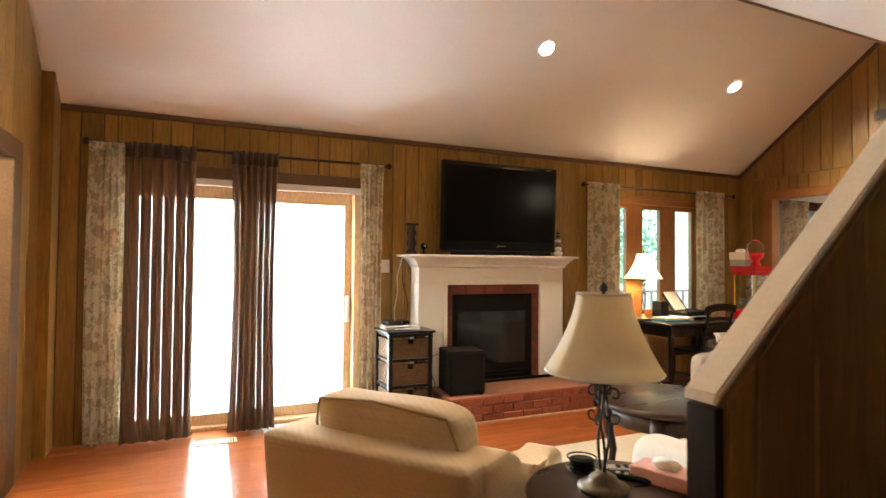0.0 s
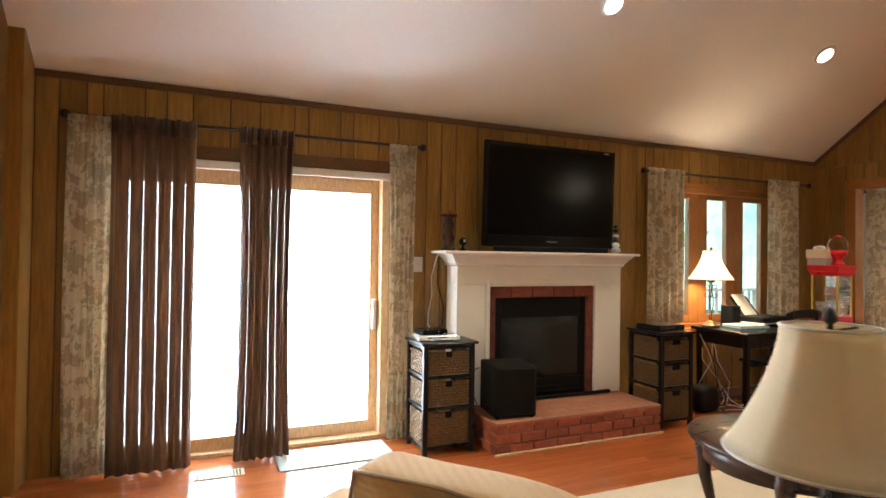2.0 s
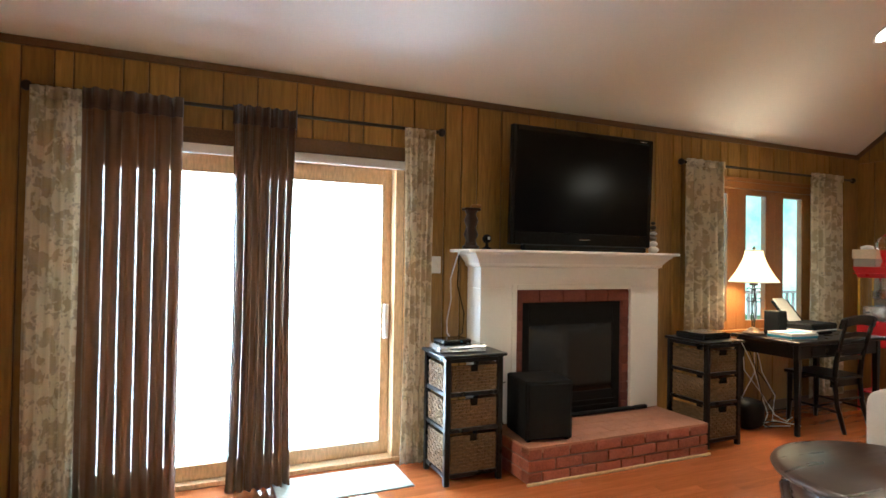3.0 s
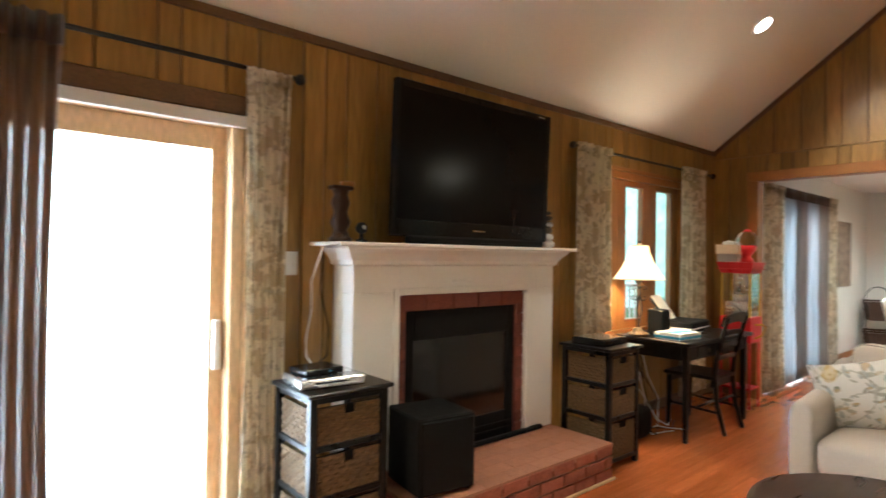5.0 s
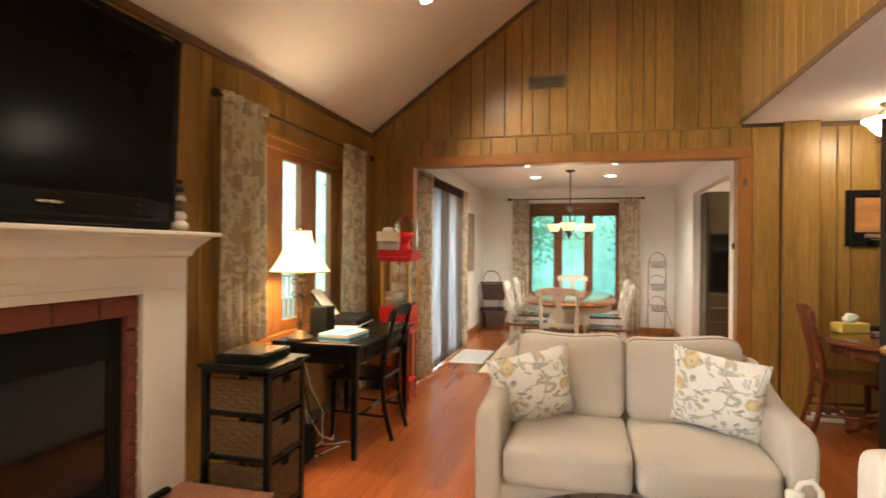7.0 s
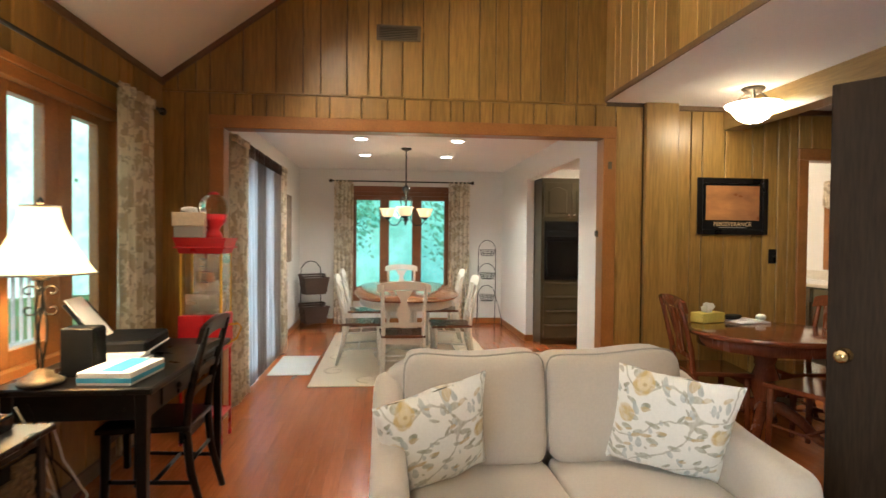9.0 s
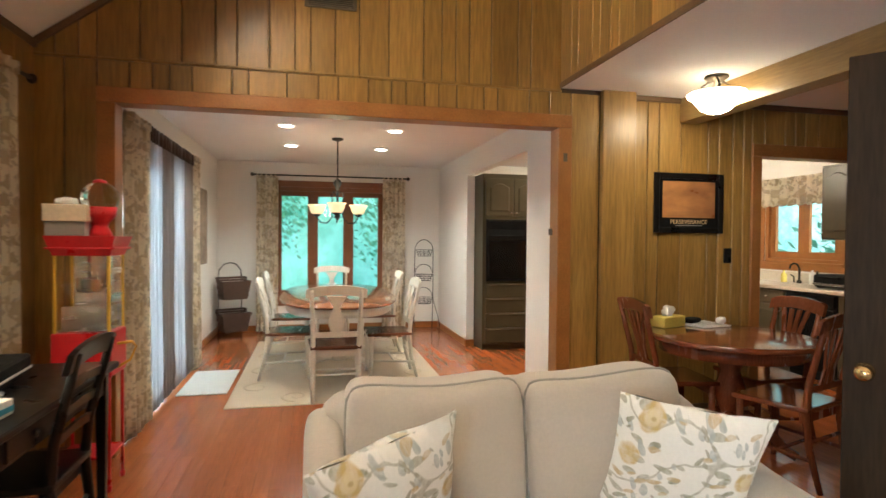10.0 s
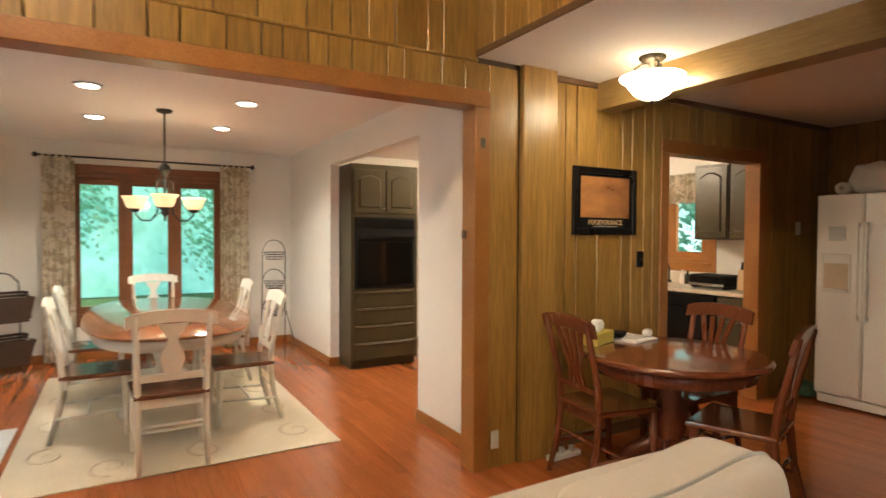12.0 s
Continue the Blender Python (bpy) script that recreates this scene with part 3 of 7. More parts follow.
casing_right = strip("trim_opening_right", TRIM, [(EX - 0.03, EX + 0.115, 1.56, 1.666, 0, 2.194)], "stained pine door casing")
part("strike_plate", boxes((EX - 0.034, EX - 0.029, 1.597, 1.628, 1.95, 2.01), bevel=0.001), BRONZE, casing_right, "dark metal strike plate")
part("latch_eye", boxes((EX + 0.06, EX + 0.085, 1.665, 1.69, 1.41, 1.46), bevel=0.004), BRONZE, casing_right, "dark metal latch")
strip("trim_opening_top", TRIM, [(EX - 0.032, EX + 0.117, 1.56, 4.70, 2.194, 2.29)], "stained pine head casing")
strip("trim_slider", DARKTRIM, [(-0.42, 1.68, NY - 0.016, NY, 2.057, 2.15), (-0.42, SLIDER[0], NY - 0.014, NY, 0, 2.057)], "dark stained casing over the sliding door")
strip("trim_slider_side", OAK, [(SLIDER[1], 1.68, NY - 0.014, NY, 0, 2.056)], "pale oak casing beside the sliding door")
strip("trim_kitchen_left", TRIM, [(6.74, 6.88, -0.15, -0.06, 0, 2.069)], "stained pine door casing")
strip("trim_kitchen_right", TRIM, [(6.74, 6.88, -1.45, -1.339, 0, 2.069)], "stained pine door casing")
strip("trim_kitchen_top", TRIM, [(6.738, 6.882, -1.45, -0.06, 2.069, 2.17)], "stained pine head casing")
strip("trim_study_frame", DARKTRIM, [(-0.92, -0.765, 4.114, 4.30, 0, 1.984), (-0.92, -0.765, 3.0, 3.156, 0, 1.984), (-0.922, -0.763, 3.0, 4.30, 1.984, 2.10)], "dark stained door casing")
strip("trim_ceiling_dinette", DARKTRIM, [(6.735, 6.765, -2.48, 0.45, CZ - 0.045, CZ), (6.735, 6.765, 0.61, 1.045, CZ - 0.04, CZ)], "dark moulding along the ceiling")
strip("baseboard_dining", TRIM, [(6.815, 7.71, 1.50, 1.516, 0, 0.09), (9.775, 11.404, 1.50, 1.516, 0, 0.09), (11.404, 11.42, 1.516, DY, 0, 0.09), (9.3, 11.404, DY - 0.016, DY, 0, 0.09), (7.71, 7.725, 1.395, 1.516, 0, 0.09), (9.76, 9.775, 1.395, 1.516, 0, 0.09)], "stained pine baseboard", "baseboard")
strip("baseboard_living", DARKTRIM, [(1.62, 1.9, NY - 0.03, NY - 0.012, 0, 0.09), (3.8, EX - 0.03, NY - 0.03, NY - 0.012, 0, 0.09), (EX - 0.03, EX - 0.012, 4.71, NY - 0.03, 0, 0.09), (6.738, 6.753, -0.06, 1.045, 0, 0.08)], "dark stained baseboard", "baseboard")


def slider(name, hole, y, label, frame_m, n):
    """A sliding glass door: casing, then n glazed leaves in wooden stiles."""
    x0, x1, z0, z1 = hole
    d = thing(name, pose(0, 0, 0), label, "sliding door", kind="structure")
    part("head", boxes((x0, x1, y, y + 0.15, z1 - 0.05, z1), bevel=0.004), frame_m, d)
    part("track", boxes((x0, x1, y - 0.028, y + 0.002, z1 - 0.06, z1 - 0.002), bevel=0.004), PLASTICW, d, "white plastic blind rail")
    for a, b in ((x0, x0 + 0.06), (x1 - 0.06, x1)):
        part("jamb", boxes((a, b, y, y + 0.15, z0 + 0.03, z1 - 0.05), bevel=0.003), frame_m, d)
    part("sill", boxes((x0, x1, y - 0.01, y + 0.16, z0, z0 + 0.03), bevel=0.003), frame_m, d)
    w = (x1 - x0 - 0.12) / n
    for i in range(n):
        a, b, yy = x0 + 0.06 + i * w - (0.02 if i else 0), x0 + 0.06 + (i + 1) * w, y + 0.05 + 0.045 * (i % 2)
        leaf = part("leaf", boxes((a, a + 0.065, yy, yy + 0.035, 0.03, z1 - 0.05), (b - 0.065, b, yy, yy + 0.035, 0.03, z1 - 0.05),
                                  (a + 0.065, b - 0.065, yy, yy + 0.035, z1 - 0.16, z1 - 0.05), (a + 0.065, b - 0.065, yy, yy + 0.035, 0.03, 0.12), bevel=0.003), frame_m, d)
        pane = part("pane", boxes((a + 0.06, b - 0.06, yy + 0.014, yy + 0.02, 0.115, z1 - 0.155)), CLEAR, leaf, "clear glass")
        pane.visible_shadow = False
    bm = fresh()
    box(bm, x1 - 0.112, x1 - 0.078, y + 0.05, y + 0.098, 0.83, 1.07, bevel=0.01, seg=2)
    part("handle", bm, PLASTICW, d, "pale grey pull handle", True)
    return d


slider("door_1", SLIDER, NY, "pale oak framed sliding glass door to the deck", OAK, 2)
slider("door_2", DSLIDER, DY, "white framed sliding glass door of the dining room", WHITE, 2)


def window(name, axis, c, hole, lites, label, m, depth=0.16, sill=True, stile=0.075, rail=0.07, head=0.09):
    """A wooden window with n tall lites; c is the inner face of the wall, the window goes outward from it."""
    u0, u1, z0, z1 = hole
    d = thing(name, pose(0, 0, 0), label, "window", kind="structure")

    def bx(a, b, p, q, lo, hi):
        if depth < 0:
            p, q = -q * 0.7, -p * 0.7
        return (a, b, c + p, c + q, lo, hi) if axis == "y" else (c + p, c + q, a, b, lo, hi)
    part("window_frame", boxes(bx(u0, u0 + 0.05, 0, abs(depth), z0, z1), bx(u1 - 0.05, u1, 0, abs(depth), z0, z1),
                               bx(u0 + 0.05, u1 - 0.05, 0, abs(depth), z1 - 0.06, z1), bx(u0 + 0.05, u1 - 0.05, 0, abs(depth), z0, z0 + 0.05), bevel=0.003), m, d)
    part("casing", boxes(bx(u0 - 0.08, u0, -0.02, 0.0, z0 - 0.09, z1 + head), bx(u1, u1 + 0.08, -0.02, 0.0, z0 - 0.09, z1 + head),
                         bx(u0, u1, -0.02, 0.0, z1, z1 + head), bx(u0, u1, -0.02, 0.0, z0 - 0.09, z0 - 0.02), bevel=0.003), m, d)
    if sill:
        part("window_sill", boxes(bx(u0 - 0.03, u1 + 0.03, -0.05, 0.02, z0 - 0.02, z0 + 0.012), bevel=0.004), m, d)
    w = (u1 - u0 - 0.1) / lites
    for i in range(lites):
        a, b = u0 + 0.05 + i * w, u0 + 0.05 + (i + 1) * w
        sash = part("sash", boxes(bx(a, a + stile, 0.05, 0.11, z0 + 0.05, z1 - 0.06), bx(b - stile, b, 0.05, 0.11, z0 + 0.05, z1 - 0.06),
                                  bx(a + stile, b - stile, 0.05, 0.11, z1 - 0.06 - rail, z1 - 0.06), bx(a + stile, b - stile, 0.05, 0.11, z0 + 0.05, z0 + 0.13), bevel=0.003), m, d)
        pane = part("pane", boxes(bx(a + stile - 0.005, b - stile + 0.005, 0.075, 0.081, z0 + 0.125, z1 - 0.055 - rail)), CLEAR, sash, "clear glass")
        pane.visible_shadow = False
    return d


window("window_1", "y", NY, WINDOW, 3, "stained wood triple window over the desk", TRIM, stile=0.125, rail=0.05, head=0.035)
window("window_2", "x", 11.42, DWINDOW, 3, "dark stained wood triple window of the dining room", DARKWOODWIN, 0.15)
window("window_3", "y", -2.05, KWINDOW, 2, "stained wood kitchen window over the sink", TRIM, -0.11)

# ---------------------------------------------------------------- outdoors
single("ground", boxes((-60, 80, -60, 80, -0.75, -0.65)), GRASS, "grass yard around the house", "ground", kind="structure")


# Upright panel; its emission puts daylight and haze into the woods' colour.
def glowing_backdrop(name, pts, z0, z1, strength, dark, light):
    m, nt, p = shader(name + "_glowing_haze")
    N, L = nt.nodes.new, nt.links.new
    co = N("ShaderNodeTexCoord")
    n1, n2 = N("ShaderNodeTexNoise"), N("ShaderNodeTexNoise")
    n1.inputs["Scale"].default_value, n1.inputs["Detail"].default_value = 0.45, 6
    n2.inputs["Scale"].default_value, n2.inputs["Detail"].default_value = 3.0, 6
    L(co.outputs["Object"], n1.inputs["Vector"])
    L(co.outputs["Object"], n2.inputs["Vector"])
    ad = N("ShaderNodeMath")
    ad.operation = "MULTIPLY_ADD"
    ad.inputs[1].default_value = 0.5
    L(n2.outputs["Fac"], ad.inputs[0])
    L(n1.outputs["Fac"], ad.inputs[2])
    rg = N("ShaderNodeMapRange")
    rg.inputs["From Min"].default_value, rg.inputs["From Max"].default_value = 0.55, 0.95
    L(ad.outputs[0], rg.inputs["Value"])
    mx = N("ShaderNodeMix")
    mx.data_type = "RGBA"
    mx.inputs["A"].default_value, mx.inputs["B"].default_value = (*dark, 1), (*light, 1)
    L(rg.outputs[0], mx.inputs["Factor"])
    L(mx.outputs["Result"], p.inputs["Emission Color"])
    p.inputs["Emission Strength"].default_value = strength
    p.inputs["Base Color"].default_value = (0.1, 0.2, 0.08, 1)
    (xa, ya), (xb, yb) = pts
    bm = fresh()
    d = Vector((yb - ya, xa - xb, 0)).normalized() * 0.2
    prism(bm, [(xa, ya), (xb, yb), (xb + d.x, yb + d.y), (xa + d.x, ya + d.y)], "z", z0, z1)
    return single(name, bm, m, "glowing backdrop panel coloured as hazy green woods beyond the yard", "backdrop", kind="structure")


glowing_backdrop("backdrop", ((-30, 26), (14, 26)), -0.6, 16, NORTH_GLOW, (0.35, 0.62, 0.48), (0.9, 1.0, 1.0))
glowing_backdrop("backdrop_northeast", ((14, 26), (25, 9)), -0.6, 16, NORTH_GLOW * 0.28, (0.30, 0.62, 0.48), (0.9, 1.0, 0.98))
glowing_backdrop("backdrop_east", ((25, 9), (25, -20)), -0.6, 14, EAST_GLOW, (0.07, 0.36, 0.33), (0.34, 0.80, 0.76))
glowing_backdrop("backdrop_south", ((25, -16), (-5, -16)), -0.6, 14, EAST_GLOW * 1.5, (0.2, 0.5, 0.48), (0.8, 1.0, 1.0))

# ---------------------------------------------------------------- lamps of the room
SLANT = math.degrees(math.atan(SLOPE))


def can_light(at, tilt, watts, color, spread, group):
    d = thing("recessed_light", pose(*at, tilt, 0, 0), "round recessed ceiling light, lit, with a white trim ring", "ceiling light", group)
    bm = fresh()
    lathe(bm, [(0.062, -0.004), (0.066, -0.010), (0.088, -0.008), (0.094, 0.0), (0.060, 0.0)], 28)
    part("trim_ring", bm, WHITE, d, "", True)
    bm = fresh()
    lathe(bm, [(0.0, -0.020), (0.04, -0.018), (0.066, -0.012), (0.068, 0.0), (0.0, 0.0)], 28)
    part("lens", bm, DOWNLENS, d, "glowing warm white lens", True)
    n = Matrix.Rotation(radians(tilt), 3, "X") @ Vector((0, 0, -0.03))
    downlight("can_beam", (at[0] + n.x, at[1] + n.y, at[2] + n.z), watts, color, spread, tilt)
    return d


for cx, share in ((0.6, 0.8), (2.98, 1.0), (5.35, 1.2)):
    can_light((cx, 4.08, roof_z(4.08) - 0.002), -SLANT, CAN_W * share, WARM, 147, "recessed lights in the sloping ceiling")
for cx, cy in ((8.57, 3.67), (8.57, 2.60), (9.79, 3.67), (9.79, 2.60)):
    can_light((cx, cy, 2.473), 0, DCAN_W, (1.0, 0.89, 0.73), 140, "recessed lights in the dining room")


def table_lamp(name, m, shade_m, h, r0, r1, sh, label, lit):
    """A scrolled iron lamp: foot, stem of twisted rods with scrolls, bell shade, finial. h: height of the shade's foot."""
    d = thing(name, m, label, "lamp")
    bm = fresh()
    lathe(bm, [(0.0, 0.0), (0.085, 0.0), (0.088, 0.012), (0.07, 0.022), (0.05, 0.03), (0.045, 0.045), (0.018, 0.06), (0.0, 0.065)], 24)
    part("foot", bm, BRONZE, d, "", True)
    for k in range(3):
        bm = fresh()
        pts = []
        for i in range(17):
            f = i / 16
            r, th = 0.009 + 0.017 * math.sin(math.pi * f) ** 2 * (1 - 0.5 * f), k * 2.09 + 2.6 * f
            pts.append((r * math.cos(th), r * math.sin(th), 0.05 + f * (h - 0.07)))
        tube(bm, pts, 0.005, 6)
        part("stem_rod", bm, IRON, d, "", True)
    for k in range(4):
        a = k * math.pi / 2 + 0.4
        for zc, s in ((h - 0.075, 1), (h - 0.15, -1)):
            bm = fresh()
            pts = []
            for i in range(22):
                th = i / 21 * 5.6
                rr = 0.028 * (1 - i / 28)
                u = 0.012 + 0.028 - rr * math.cos(th)
                pts.append((u * math.cos(a), u * math.sin(a), zc + s * rr * math.sin(th)))
            tube(bm, pts, 0.004, 6)
            part("scroll", bm, IRON, d, "", True)
    bm = fresh()
    lathe(bm, [(0.0, h - 0.03), (0.03, h - 0.03), (0.035, h - 0.015), (0.018, h + 0.01), (0.012, h + sh * 0.4), (0.0, h + sh * 0.4)], 16)
    part("socket", bm, IRON, d, "", True)
    bm = fresh()
    seg, prof = 64, []
    for i in range(13):
        f = i / 12
        prof.append((r1 + (r0 - r1) * ((1 - f) ** 1.55), h + sh * f))
    lathe(bm, prof, seg)
    for v in bm.verts:
        a = math.atan2(v.co.y, v.co.x)
        s = 1 - 0.035 * abs(math.sin(a * 4))
        v.co.x *= s
        v.co.y *= s
    shade = part("shade", bm, shade_m, d, "", True)
    md = shade.modifiers.new("thick", "SOLIDIFY")
    md.thickness = 0.003
    for z, r in ((h, r0), (h + sh, r1)):
        bm = fresh()
        tube(bm, [(r * 0.985 * math.cos(k * math.tau / 40), r * 0.985 * math.sin(k * math.tau / 40), z) for k in range(40)], 0.004, 6, True)
        part("shade_rim", bm, CREAM, shade)
    bm = fresh()
    lathe(bm, [(0.0, h + sh - 0.02), (0.006, h + sh - 0.02), (0.006, h + sh + 0.006), (0.013, h + sh + 0.012), (0.014, h + sh + 0.022), (0.005, h + sh + 0.036), (0.0, h + sh + 0.044)], 12)
    part("finial", bm, IRON, d, "", True)
    for a in (0, 2.09, 4.19):
        bm = fresh()
        tube(bm, [(0, 0, h + sh - 0.008), (r1 * 0.97 * math.cos(a), r1 * 0.97 * math.sin(a), h + sh - 0.004)], 0.0025, 5)
        part("spider_arm", bm, IRON, d)
    if lit:
        p = m.translation
        bulb("lamp_bulb", (p.x, p.y, p.z + h + sh * 0.45), lit, (1.0, 0.72, 0.42), 0.05)
    return d


table_lamp("table_lamp", pose(1.455, 1.585, 0.612), SHADE, 0.40, 0.20, 0.092, 0.265, "unlit iron scroll lamp with a cream bell shade", 0)
table_lamp("desk_lamp", pose(4.80, 4.80, 0.772), LITSHADE, 0.455, 0.205, 0.072, 0.275, "lit iron scroll lamp with a glowing cream shade on the desk", 45)

# ceiling bowl light over the round table
bowl = thing("bowl_light", pose(6.16, 0.76, CZ), "lit alabaster glass bowl light with scrolled metal arms on the ceiling", "ceiling light")
bm = fresh()
lathe(bm, [(0.0, 0.0), (0.075, 0.0), (0.078, -0.012), (0.055, -0.03), (0.02, -0.04), (0.014, -0.09), (0.0, -0.09)], 24)
part("canopy", bm, BRONZE, bowl, "", True)
for k in range(3):
    a = k * math.tau / 3 + 0.5
    bm = fresh()
    pts = [(0.02, -0.03), (0.06, -0.03), (0.1, -0.05), (0.115, -0.075), (0.10, -0.09), (0.085, -0.075), (0.1, -0.06), (0.14, -0.075), (0.165, -0.10), (0.17, -0.125)]
    tube(bm, [(u * math.cos(a), u * math.sin(a), z * 1.15) for u, z in pts], 0.006, 6)
    part("arm", bm, BRONZE, bowl, "", True)
bm = fresh()
lathe(bm, [(u, 1.15 * z) for u, z in ((0.185, -0.105), (0.18, -0.118), (0.15, -0.132), (0.13, -0.16), (0.095, -0.195), (0.05, -0.215), (0.0, -0.22))], 36)
shell = part("bowl", bm, LITGLASS, bowl, "glowing white alabaster glass", True)
# Unlit inner shell, added to stop the emissive bowl from overlighting the ceiling.
bm = fresh()
lathe(bm, [(u, 1.15 * z) for u, z in ((0.1845, -0.103), (0.176, -0.114), (0.146, -0.128), (0.126, -0.156), (0.092, -0.190), (0.048, -0.209), (0.0, -0.214))], 36)
part("lining", bm, WHITE, shell, "added white inner face that blocks upward glow", True)
bm = fresh()
lathe(bm, [(0.0, -0.252), (0.014, -0.256), (0.01, -0.268), (0.0, -0.275)], 12)
part("finial", bm, BRONZE, bowl, "", True)
bulb("bowl_bulb", (6.16, 0.76, CZ - 0.10), 2.5, (1.0, 0.77, 0.48), 0.05)

# chandelier over the dining table
ch = thing("chandelier", pose(9.2, 3.15, 2.475), "dark iron chandelier with amber glass cups over the dining table", "chandelier")
bm = fresh()
lathe(bm, [(0.0, 0.0), (0.065, 0.0), (0.06, -0.018), (0.02, -0.032), (0.0, -0.034)], 20)
part("canopy", bm, IRON, ch, "", True)
bm = fresh()
tube(bm, [(0, 0, -0.02), (0, 0, -0.46)], 0.008, 8)
part("rod", bm, IRON, ch)
bm = fresh()
lathe(bm, [(0.0, -0.44), (0.018, -0.45), (0.045, -0.48), (0.05, -0.50), (0.03, -0.53), (0.014, -0.57), (0.012, -0.80), (0.028, -0.84), (0.03, -0.87), (0.012, -0.90), (0.0, -0.93)], 16)
part("column", bm, IRON, ch, "", True)
for k in range(3):
    a = k * math.tau / 3 + radians(-64)
    c, s = math.cos(a), math.sin(a)
    bm = fresh()
    tube(bm, [(u * c, u * s, z) for u, z in ((0.012, -0.62), (0.05, -0.58), (0.075, -0.63), (0.06, -0.76), (0.07, -0.87), (0.13, -0.935), (0.21, -0.93), (0.255, -0.885), (0.265, -0.85))], 0.007, 6)
    arm = part("arm", bm, IRON, ch, "", True)
    bm = fresh()
    tube(bm, [((0.045 + 0.026 * math.cos(t)) * c, (0.045 + 0.026 * math.cos(t)) * s, -0.845 + 0.026 * math.sin(t)) for t in [0.45 * q for q in range(12)]], 0.005, 6)
    part("scroll", bm, IRON, arm, "", True)
    bm = fresh()
    lathe(bm, [(0.012, -0.862), (0.034, -0.852), (0.046, -0.828), (0.0, -0.828)], 14, (0.265 * c, 0.265 * s))
    part("cup_holder", bm, IRON, arm, "", True)
    bm = fresh()
    lathe(bm, [(0.03, -0.838), (0.062, -0.822), (0.078, -0.79), (0.086, -0.755), (0.106, -0.728), (0.102, -0.727), (0.080, -0.755), (0.070, -0.79), (0.05, -0.818), (0.0, -0.826)], 24, (0.265 * c, 0.265 * s))
    part("glass_cup", bm, AMBERGLASS, arm, "amber glass cup", True)
bulb("chandelier_bulb", (9.2, 3.15, 1.86), 6, (1.0, 0.72, 0.42), 0.1)
bulb("kitchen_lamp", (8.6, -0.2, 2.3), 95, (1.0, 0.78, 0.52), 0.12)
bulb("study_lamp", (-1.7, 3.7, 2.1), 130, (1.0, 0.78, 0.48), 0.1)

# ---------------------------------------------------------------- curtains


def drape(name, x0, x1, y, z0, z1, folds, depth, material, label, axis="y", group="", heading=0.05, seed=1, pinch=0.0, stripes=()):
    """One hanging curtain: an uneven pleated cloth with a gathered heading, on its own."""
    rnd = random.Random(seed)
    d = thing(name, pose(0, 0, 0), label, "curtain", group)
    bm = fresh()
    n, rows = folds * 10, 16
    ph = [rnd.uniform(-0.6, 0.6) for _ in range(folds + 2)]
    grid = []
    for j in range(rows + 1):
        f = j / rows
        z = z1 + (z0 - z1) * f
        row = []
        for i in range(n + 1):
            u = i / n
            k = u * folds
            p = ph[int(k)] * (1 - k % 1) + ph[int(k) + 1] * (k % 1)
            w = math.sin(math.tau * k + p * (0.4 + f)) * depth * (0.55 + 0.45 * f) + math.sin(math.tau * k * 2.3 + 5 * f) * depth * 0.18
            lo = z - (0.012 * math.sin(math.tau * k) if j == rows else 0)
            sx = x0 + (x1 - x0) * (u + pinch * (0.5 - u) * math.sin(math.pi * f))
            row.append(bm.verts.new((sx, y + w, lo) if axis == "y" else (y + w, sx, lo)))
        grid.append(row)
    for a, b in zip(grid, grid[1:]):
        for i in range(n):
            fc = bm.faces.new((a[i], a[i + 1], b[i + 1], b[i]))
            if stripes and i % 10 in stripes:
                fc.material_index = 1
    tops = [v.co.copy() for v in grid[0]]
    ob = part("cloth", bm, material, d, "", True)
    if stripes:
        ob.data.materials.append(OPENSTRIPE)
    md = ob.modifiers.new("thick", "SOLIDIFY")
    md.thickness = 0.002
    if heading:
        bm = fresh()
        hg = [[], []]
        for i in range(n + 1):
            u = i / n
            w = tops[i][1 if axis == "y" else 0] - y
            for q, z in enumerate((z1 + 0.012, z1 - heading)):
                sx = x0 + (x1 - x0) * u
                hg[q].append(bm.verts.new((sx, y - 0.009 + w, z) if axis == "y" else (y - 0.009 + w, sx, z)))
        for i in range(n):
            bm.faces.new((hg[0][i], hg[0][i + 1], hg[1][i + 1], hg[1][i]))
        ob = part("heading", bm, material if heading < 0.09 else DARKHEAD, d, "", True)
        md = ob.modifiers.new("thick", "SOLIDIFY")
        md.thickness = 0.004
    return d


def rod(name, a, b, label, r=0.011):
    d = thing(name, pose(0, 0, 0), label, "curtain rod")
    bm = fresh()
    part("pole", tube(bm, [a, b], r, 10), IRON, d, "", True)
    u = (Vector(b) - Vector(a)).normalized()
    for e, s in ((Vector(a), -1), (Vector(b), 1)):
        bm = fresh()
        lathe(bm, [(0.0, -0.03), (0.02, -0.02), (0.027, 0.0), (0.02, 0.02), (0.0, 0.03)], 14)
        shift(bm, Matrix.Translation(e + u * s * 0.02))
        part("finial", bm, IRON, d, "", True)
    return d


rod("curtain_rod", (-0.50, 4.94, 2.262), (1.83, 4.94, 2.262), "thin dark iron curtain rod over the sliding door")
rod("curtain_rod", (4.10, 4.94, 2.25), (6.42, 4.94, 2.25), "thin dark iron curtain rod over the window")
rod("curtain_rod", (11.25, 2.04, 2.27), (11.25, 4.235, 2.27), "thin dark iron curtain rod over the dining window")
rod("curtain_rod", (6.88, 4.63, 2.18), (9.28, 4.63, 2.18), "thin dark iron curtain rod over the dining slider")
G = "curtains of the sliding door"
